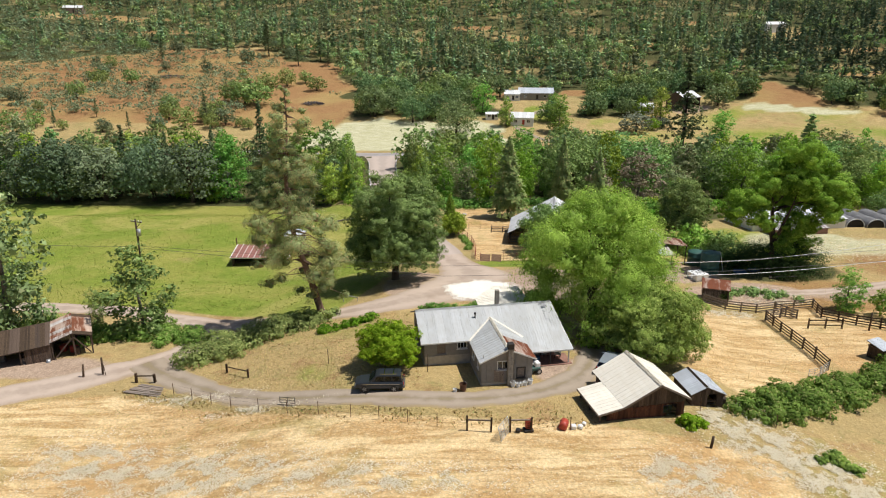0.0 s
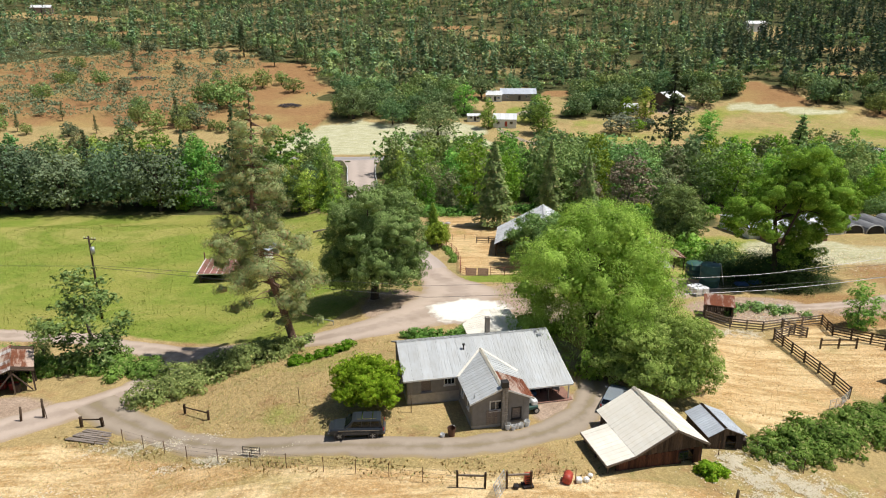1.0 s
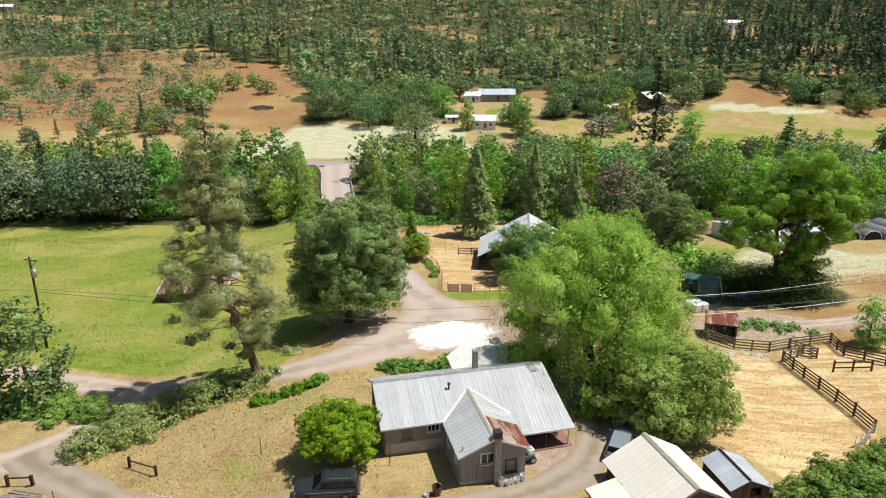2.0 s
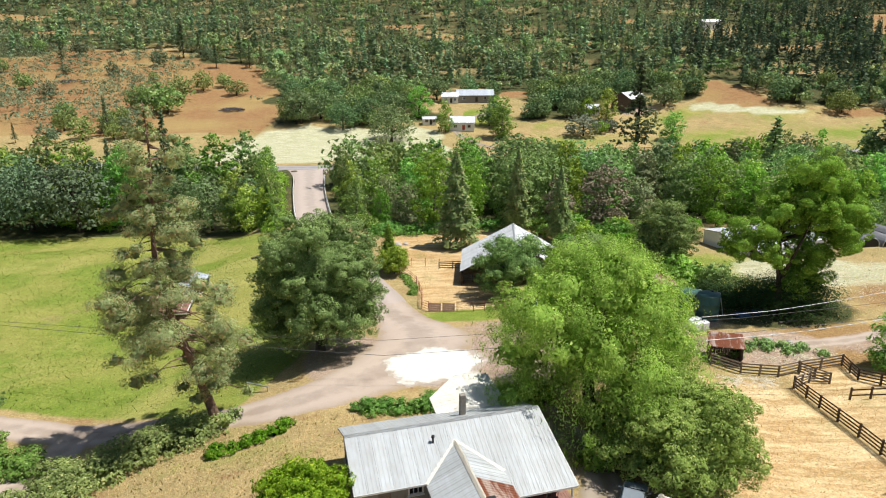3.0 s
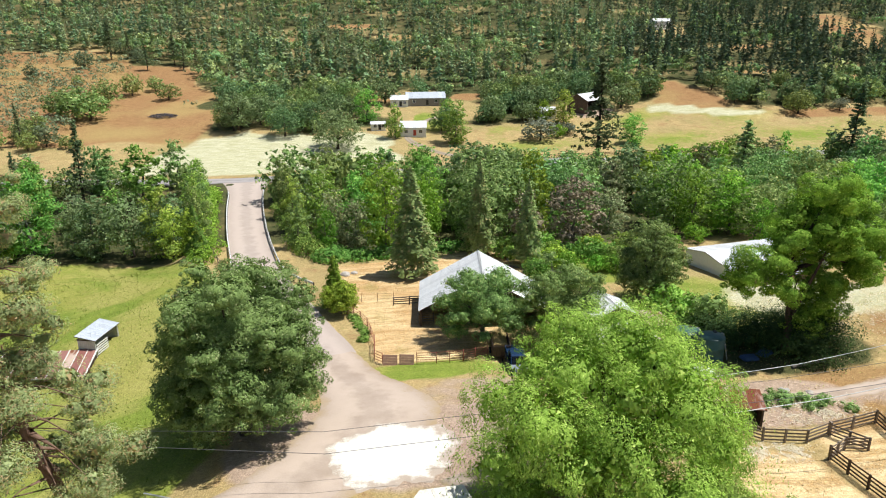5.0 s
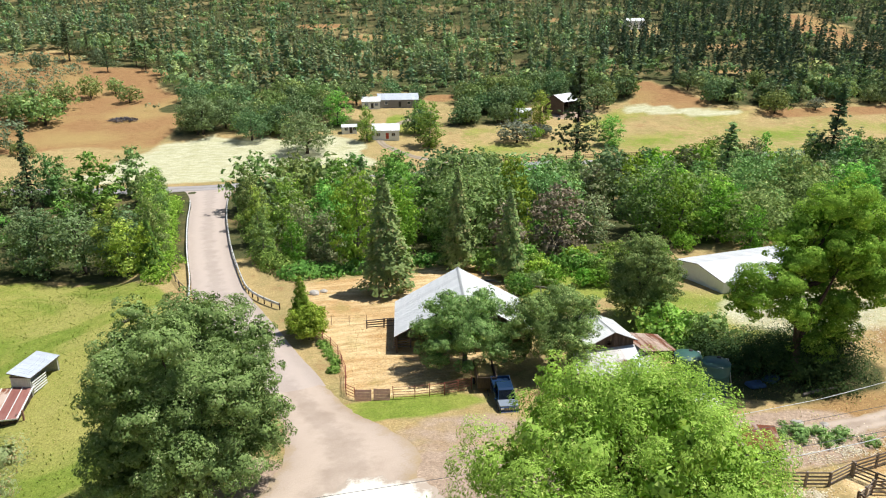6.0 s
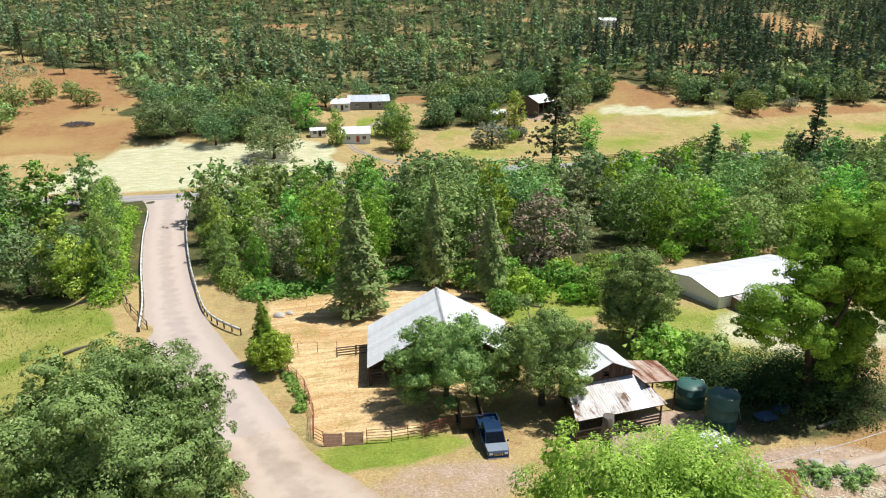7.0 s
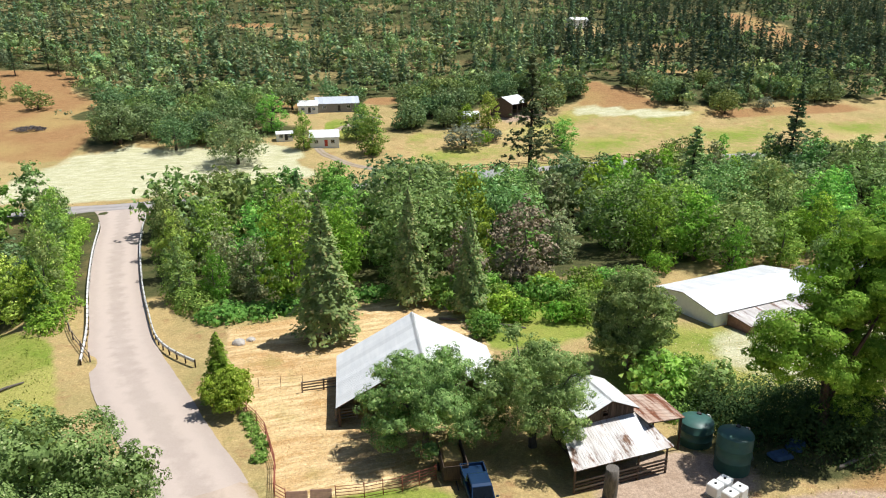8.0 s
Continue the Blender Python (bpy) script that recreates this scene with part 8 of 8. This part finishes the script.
red_machine()
for i, (cx, cy, cs) in enumerate(((10.9, 49.6, 0.45), (11.5, 49.7, 0.4), (11.9, 50.2, 0.35), (6.2, 48.9, 0.4))):
    clutter("scrap_bin", cx, cy, 0, (cs, cs, cs * 0.9), 25 * i, TOTE if i < 3 else IRON, "pale scrap container in the weeds", "container", 0.08)

# fallen boards near the drive
for i in range(7):
    bm = bmesh.new()
    box(bm, (0, 0, 0.08), (4.2 - 0.25 * i, 0.22, 0.035))
    me = mesh_of(bm, "fallen_board")
    me.materials.append(BOARD_GREY)
    ob = tagged(new("fallen_board", me), "grey weathered board lying flat in dry grass", "board", "fallen boards")
    ob.matrix_basis = pose(-30.4 + 0.07 * i, 60.9 + 0.27 * i, land_at(-30.4, 61.5) + 0.02, 0, 0, -14 + 3 * math.sin(i * 2))

# tall dead stump
stump = thing("dead_tree_stump", 28.4, 97.4, None, 0, "tall broken grey dead tree trunk", "stump")
bm = bmesh.new()
tube(bm, [(0, 0, -0.5), (0.05, 0, 0.6), (-0.05, 0.05, 1.8), (0.02, 0.02, 3.4), (0.0, 0.0, 4.3)], [0.85, 0.62, 0.52, 0.50, 0.46], 14)
part("trunk", bm, BARK_GREY, stump)
bm = bmesh.new()
tube(bm, [(-0.4, -0.1, 1.9), (-0.9, -0.2, 2.05), (-1.4, -0.2, 2.15)], [0.16, 0.11, 0.07], 7)
part("broken_limb", bm, BARK_GREY, stump)

# red-roofed lean-to by the willow, small hut by the corral, standpipe, tarp and brush pile
def hut(name, x, y, turn, w, d, h, roof, wall, label):
    q = thing(name, x, y, None, turn, label, "shed")
    metal_sheets(q, [(-w / 2 - 0.2, -d / 2 - 0.2, h), (w / 2 + 0.2, -d / 2 - 0.2, h), (w / 2 + 0.2, d / 2 + 0.2, h + 0.5), (-w / 2 - 0.2, d / 2 + 0.2, h + 0.5)], roof, BARN_BROWN, 0.7, 0.23, 91)
    for a, b in (((-w / 2, -d / 2), (-w / 2, d / 2)), ((w / 2, d / 2), (w / 2, -d / 2)), ((-w / 2, d / 2), (w / 2, d / 2))):
        board_wall(q, a, b, -0.4, h, wall, 92, width=0.25)
    for s in (-1, 1):
        post(q, s * (w / 2 - 0.1), -d / 2 + 0.1, -0.4, h, 0.12, wall)
    return q


hut("brown_roofed_hut", 38.4, 89.6, -20, 3.4, 2.6, 2.2, ROOF_RUSTY, BARN_BROWN, "small dark hut with a dull red tin roof")
hut("corral_hut", 49.0, 69.3, 25, 1.6, 1.6, 1.5, ROOF_BLUE, BARN_BROWN, "tiny dark hut with a pale tin roof")
shelter = hut("grey_pasture_shelter", -27.8, 122.0, 75, 5.0, 2.2, 2.2, ROOF_BLUE, RAIL_PALE, "grey pasture shelter with a pale metal roof and slatted gate")
for i in range(5):
    bm = bmesh.new()
    box(bm, (-1.2, -1.16, 0.25 + 0.3 * i), (2.4, 0.05, 0.14))
    part("slat", bm, TRIM_WHITE, shelter)
st = thing("farm_standpipe", -12.2, 83.4, None, -25, "grey metal bar trough stand at the pasture edge", "trough")
bm = bmesh.new()
box(bm, (0, 0, 0.75), (2.4, 0.12, 0.12))
part("top_bar", bm, GALV, st)
for s in (-1.1, 1.1):
    bm = bmesh.new()
    box(bm, (s, 0, 0.3), (0.1, 0.1, 1.0))
    part("leg", bm, GALV, st)
for i in range(2):
    clutter("tarpaulin", 46.5 + 2.4 * i, 100.5 + 0.9 * math.sin(i * 2.0), -0.1, (2.0, 1.4, 0.5), 30 * i, BLUE_TARP, "crumpled blue tarpaulin heap in shade", "tarpaulin", 0.25)


def brush_pile(x, y, r):
    rng = random.Random(4)
    me_b = bmesh.new()
    for i in range(160):
        a, q = rng.uniform(0, 6.28), r * math.sqrt(rng.random())
        c = Vector((q * math.cos(a), 0.7 * q * math.sin(a), 0.9 * (1 - (q / r) ** 2) + 0.1))
        d = Vector((rng.uniform(-1, 1), rng.uniform(-1, 1), rng.uniform(-0.3, 0.3))).normalized() * rng.uniform(0.5, 1.4)
        beam(me_b, c - d, c + d, 0.14, 0.14)
    me = mesh_of(me_b, "brush_pile")
    me.materials.append(ASH)
    ob = new("brush_pile", me)
    ob.location = (x, y, land_at(x, y))
    tagged(ob, "dark grey heap of cut branches on dry grass", "brush pile", kind="stuff")


brush_pile(-59.0, 315.0, 5.0)
brush_pile(-146.0, 380.0, 8.0)


# ---------------------------------------------------------------- rocks and logs
def rock(x, y, r, seed, flat=0.55):
    rng = np.random.default_rng(seed)
    bm = bmesh.new()
    bmesh.ops.create_icosphere(bm, subdivisions=2, radius=r)
    for v in bm.verts:
        v.co *= 1 + 0.22 * math.sin(3 * v.co.x / r + seed) * math.cos(4 * v.co.y / r) + rng.uniform(-0.07, 0.07)
        v.co.z *= flat
    me = mesh_of(bm, "rock")
    me.materials.append(ROCK)
    ob = new("rock", me)
    ob.location = (x, y, land_at(x, y) + 0.1 * r)
    tagged(ob, "pale rounded rock in dry grass", "rock", "rocks")


for i, (rx_, ry_, rr) in enumerate(((46.0, 93.6, 0.8), (48.4, 93.0, 0.6), (30.5, 143.5, 0.9), (3.2, 140.5, 1.2), (4.6, 141.0, 0.8), (34.6, 96.5, 0.5))):
    rock(rx_, ry_, rr * 0.68, i)
for lx, ly, ll, lt in ((-20.5, 136.5, 3.2, 35), (29.5, 139.0, 3.0, -30), (36.0, 134.0, 3.6, -32), (52.0, 98.0, 4.5, 8)):
    lg = thing("fallen_log", lx, ly, None, lt, "grey fallen log lying in grass", "log", "fallen logs")
    bm = bmesh.new()
    tube(bm, [(-ll / 2, 0, 0.2), (0, 0.1, 0.24), (ll / 2, 0, 0.2)], [0.18, 0.15, 0.09], 9)
    part("trunk", bm, BARK_GREY, lg)


# ---------------------------------------------------------------- hedges, brambles, weeds
def bramble(points, width, high, count, size, leaf, seed, label, name="bramble_thicket"):
    """A tangled mound of leaves along a line."""
    rng = np.random.default_rng(seed)
    p = along(points, 0.9)
    x0, y0 = p[0]
    z0 = land_at(x0, y0)
    lobes = []
    for x, y in p:
        for _ in range(2):
            dx, dy = rng.normal(0, width * 0.28, 2)
            r = rng.uniform(0.55, 1.05) * high
            lobes.append((x + dx - x0, y + dy - y0, land_at(x + dx, y + dy) - z0 + r * 0.25, r * 1.05, r * 0.8))
    c, f, nn = lobe_leaves(lobes, int(count * 1.3), size * 0.76, rng, 0.15, 0.6, 0.6, False, 0.1, 3)
    me = soften(mesh_arrays(name, c, f), nn)
    me.materials.append(leaf)
    ob = new(name, me)
    ob.location = (x0, y0, z0)
    return tagged(ob, label, "bushes", kind="stuff")


bramble([(-26.8, 69.6), (-22.5, 72.8), (-18.5, 75.2), (-14.6, 75.4)], 3.2, 1.9, 15000, 0.17, LEAF_OAK2, 61, "dusty olive hedge beside the lower lane")
bramble([(-13.4, 72.2), (-10.5, 73.0), (-8.4, 74.2)], 1.3, 0.8, 2600, 0.15, LEAF_BRIGHT, 62, "bright green low bushes along the lawn edge")
bramble([(-44, 75.0), (-39, 76.4), (-34, 76.6), (-30.5, 75.6)], 3.6, 1.5, 13000, 0.17, LEAF_BRAMBLE, 63, "green bramble bank between two lanes")
bramble([(-2.2, 76.6), (0.8, 76.2), (3.4, 75.8), (5.8, 76.0)], 2.0, 1.1, 5500, 0.16, LEAF_BRAMBLE, 64, "green bramble hedge behind the house")
bramble([(28.0, 54.5), (32.5, 57.0), (37.5, 59.6), (42.5, 62.0), (48.0, 64.5)], 4.2, 1.5, 19000, 0.18, LEAF_BRAMBLE, 65, "broad bramble thicket below the hay field")
bramble([(31.5, 48.6), (33.4, 47.6)], 1.4, 0.8, 2600, 0.15, LEAF_GREEN, 66, "low green bush in the dry slope")
bramble([(21.2, 50.8), (21.9, 51.2)], 1.1, 1.0, 2600, 0.14, LEAF_BRIGHT, 67, "green vine at the shed corner")
bramble([(3.4, 121.2), (4.4, 118.0), (4.8, 114.0)], 1.0, 0.6, 2600, 0.15, LEAF_BRAMBLE, 68, "weeds along the red pipe fence")
bramble([(41, 91.5), (45, 92.5), (49, 91.0)], 2.6, 0.8, 4500, 0.13, LEAF_OAK2, 69, "scrubby weeds beyond the corral")
# next three: ivy whose near-black leaf colour stands in for shade under the maple
bramble([(47, 104.5), (51, 103.6), (55, 102.6), (57.5, 102)], 3.2, 3.0, 13000, 0.14, LEAF_IVY_SHADED, 70, "ivy thicket under the tall maple, coloured dark for its shade")
bramble([(45, 107), (50, 108), (55, 107.5), (57, 107)], 3.0, 2.8, 9000, 0.14, LEAF_IVY_SHADED, 75, "tall undergrowth round the maple stems, coloured dark for their shade")
bramble([(51.5, 101.2), (53.0, 101.4), (54.6, 101.8), (55.4, 102.2)], 2.2, 4.6, 9000, 0.14, LEAF_IVY_SHADED, 85, "ivy mass climbing the maple stems, coloured dark for shade")
bramble([(42, 109), (47, 113.0), (50, 118)], 2.6, 1.4, 5000, 0.22, LEAF_GREEN, 71, "dense green undergrowth behind the tanks")
bramble([(20, 72.5), (24, 74), (30, 76)], 2.0, 1.0, 3500, 0.18, LEAF_WILLOW, 72, "weeds under the willow")
bramble([(10.0, 75.0), (12.5, 76.5), (14.5, 77.5)], 1.8, 0.9, 3500, 0.17, LEAF_BRAMBLE, 73, "undergrowth at the willow foot")
bramble([(-60, 73), (-54, 77), (-48, 78.5)], 3.4, 2.0, 7000, 0.2, LEAF_GREEN, 74, "green scrub behind the old shed")
bramble([(-20, 79.5), (-16, 78.6), (-13.5, 78.4)], 1.2, 0.8, 2400, 0.15, LEAF_OAK2, 75, "scrub at the pine's foot")
bramble([(-20.5, 153), (-21.5, 160), (-23.4, 175), (-25.8, 195), (-27.5, 212)], 2.0, 2.2, 14000, 0.26, LEAF_MAPLE, 77, "leafy bank beside the bridge")
bramble([(-1.0, 152), (-4.2, 160), (-6.4, 175), (-8.6, 195), (-9.5, 208)], 2.0, 2.2, 12000, 0.26, LEAF_GREEN, 78, "leafy thicket along the bridge rail")
bramble([(0, 150), (10, 150), (20, 151), (28, 152), (40, 148), (50, 142)], 3.2, 1.8, 9000, 0.32, LEAF_GREEN, 79, "undergrowth behind the straw pen")


def tufts(name, label, x, y, size, leaf, seed, lift=0.5, flat=False):
    """Countless grass tufts or flower heads as one object."""
    rng = np.random.default_rng(seed)
    n = len(x)
    a = rng.uniform(0, 2 * math.pi, n)
    s = size * rng.uniform(0.5, 1.5, n)
    z = land(x, y)
    if flat:
        c = np.stack([x, y, z + lift * rng.uniform(0.3, 1.0, n)], 1)
        v, f = cards(c, np.tile([0, 0, 1.0], (n, 1)) + rng.normal(0, 0.22, (n, 3)), size, rng, 0.8, None, 3)
        me = soften(mesh_arrays(name, v, f), np.tile([0.0, 0.0, 1.0], (n * 3, 1)))
    else:
        lean = np.stack([rng.normal(0, 0.5, n), rng.normal(0, 0.5, n)], 1) * s[:, None]
        d = np.stack([np.cos(a), np.sin(a)], 1) * (0.35 * s)[:, None]
        root = np.stack([x, y, z - 0.02], 1)
        v = np.stack([root + np.c_[d, 0 * s], root - np.c_[d, 0 * s], root + np.c_[lean, s]], 1)
        me = soften(mesh_arrays(name, v.reshape(-1, 3), np.arange(n * 3).reshape(n, 3)), np.tile([0.0, 0.0, 1.0], (n * 3, 1)) + np.repeat(rng.normal(0, 0.3, (n, 3)), 3, 0))
    me.materials.append(leaf)
    tagged(new(name, me), label, "grass" if not flat else "flowers", kind="stuff")


def spread(n, x0, x1, y0, y1, keep, seed):
    rng = np.random.default_rng(seed)
    x, y = rng.uniform(x0, x1, n), rng.uniform(y0, y1, n)
    k = keep(x, y, rng)
    return x[k], y[k]


def drive_gap(x, y):
    """Keeps plants off the lanes."""
    free = np.ones(len(x), bool)
    for line in (DRIVE, LANE):
        for px0, py0, w in curve_points(line, 1.2):
            free &= np.hypot(x - px0, y - py0) > w / 2 + 0.1
    return free


DRIVE = [(-33, 68, 4.6), (-28.5, 64.3, 4.0), (-22, 59.8, 3.2), (-15, 56.7, 3.0), (-7, 54.9, 3.0), (2, 54.3, 3.0), (8, 55.4, 3.2), (13.2, 58.8, 3.4), (16.8, 65, 3.6)]
LANE = [(-75, 50, 4.5), (-60, 55, 4.5), (-45, 60.5, 4.6), (-36, 65.5, 5), (-31, 69.5, 4.8), (-29, 74.5, 4.4)]

tufts("straw_stubble", "golden straw tufts of the mown slope", *spread(100000, -44, 34, 38, 62, lambda x, y, r: drive_gap(x, y) & (y < 55 - 0.1 * x + 3 * np.sin(x * 0.3)) & ~((x > 11.5) & (x < 26) & (y > 49.5)), 81), 0.065, STRAW, 82)
tufts("dry_lawn_tufts", "dry yellow-green grass tufts of the yard", *spread(32000, -32, 16, 52, 76, lambda x, y, r: drive_gap(x, y) & ((x < -2.3) | (y > 74) | (y < 55.5) | (x > 14)), 83), 0.11, DRYGRASS, 84)
tufts("pasture_tufts", "green grass tufts of the pasture", *spread(45000, -90, -9, 84, 176, lambda x, y, r: (inside(x, y, GREEN_FIELD, 0.5) > 0.5), 85), 0.15, GRASS, 86)
tufts("hay_tufts", "pale straw tufts of the hay field and corral", *spread(26000, 22, 62, 56, 92, lambda x, y, r: (y > 60 - 0.0 * x) & ((x > 25) | (y < 62)), 87), 0.10, STRAW, 88)
tufts("pen_straw", "scattered straw in the stock pen", *spread(12000, 1, 34, 106, 149, lambda x, y, r: inside(x, y, PEN, 0.5) > 0.5, 89), 0.11, STRAW, 90)
tufts("bank_grass", "weedy grass beside the maple and tanks", *spread(9000, 40, 100, 92, 128, lambda x, y, r: r.random(len(x)) < 0.9, 91), 0.14, DRYGRASS, 92)
flower_spots = [(26.5, 50.5, 2.6, 2.0, 1500), (29.5, 47.5, 3.2, 2.2, 2200), (31.5, 44.0, 2.6, 2.0, 1400), (18.2, 43.4, 2.4, 1.8, 1500), (-31.0, 50.0, 3.0, 2.0, 1300), (-28.0, 48.5, 3.5, 2.0, 1300), (-20.5, 46.8, 3.8, 1.8, 1600), (-14.0, 45.0, 4.0, 1.4, 1300),
                (-5, 43.0, 6.0, 1.2, 1400), (-24, 59.2, 3.2, 0.5, 700), (-17, 55.6, 3.0, 0.4, 600), (23.8, 52.6, 1.0, 0.7, 500), (38.5, 84.2, 2.4, 0.8, 700), (29.5, 55.5, 1.5, 0.8, 400), (66, 114, 9, 5, 1800), (47, 90.0, 3, 1.2, 500)]
frng = np.random.default_rng(95)
fx = np.concatenate([frng.normal(a, c * 0.85, n * 11) for a, b, c, d, n in flower_spots])
fy = np.concatenate([frng.normal(b, d * 0.85, n * 11) for a, b, c, d, n in flower_spots])
clump = wobble(fx, fy, 1.3, 2.0) + 0.7 * wobble(fx, fy, 0.5, 4.0) + frng.normal(0, 0.5, len(fx)) > 0.2
fx, fy = fx[clump], fy[clump]
tufts("white_wildflowers", "drifts of tiny white wildflowers in dry grass", fx, fy, 0.06, BLOSSOM, 96, 0.10, True)
tufts("flower_stems", "green stems and leaves among the white wildflowers", fx[::9] + frng.normal(0, 0.25, len(fx[::9])), fy[::9] + frng.normal(0, 0.25, len(fx[::9])), 0.10, DRYGRASS, 97)
tufts("russet_dock_weeds", "russet weeds along the fence below the driveway", *spread(16000, -34, 13, 47, 62, lambda x, y, r: drive_gap(x, y) & (np.abs(y - np.interp(x, [-34, -22, -15, -7, 2, 8, 13], [63, 57.4, 54.2, 52.2, 51.2, 51.0, 50.6])) < 1.5 * r.random(len(x)) + 0.4) & (wobble(x, y, 2.2, 3) > -0.5), 98), 0.17, WEED_RED, 99)
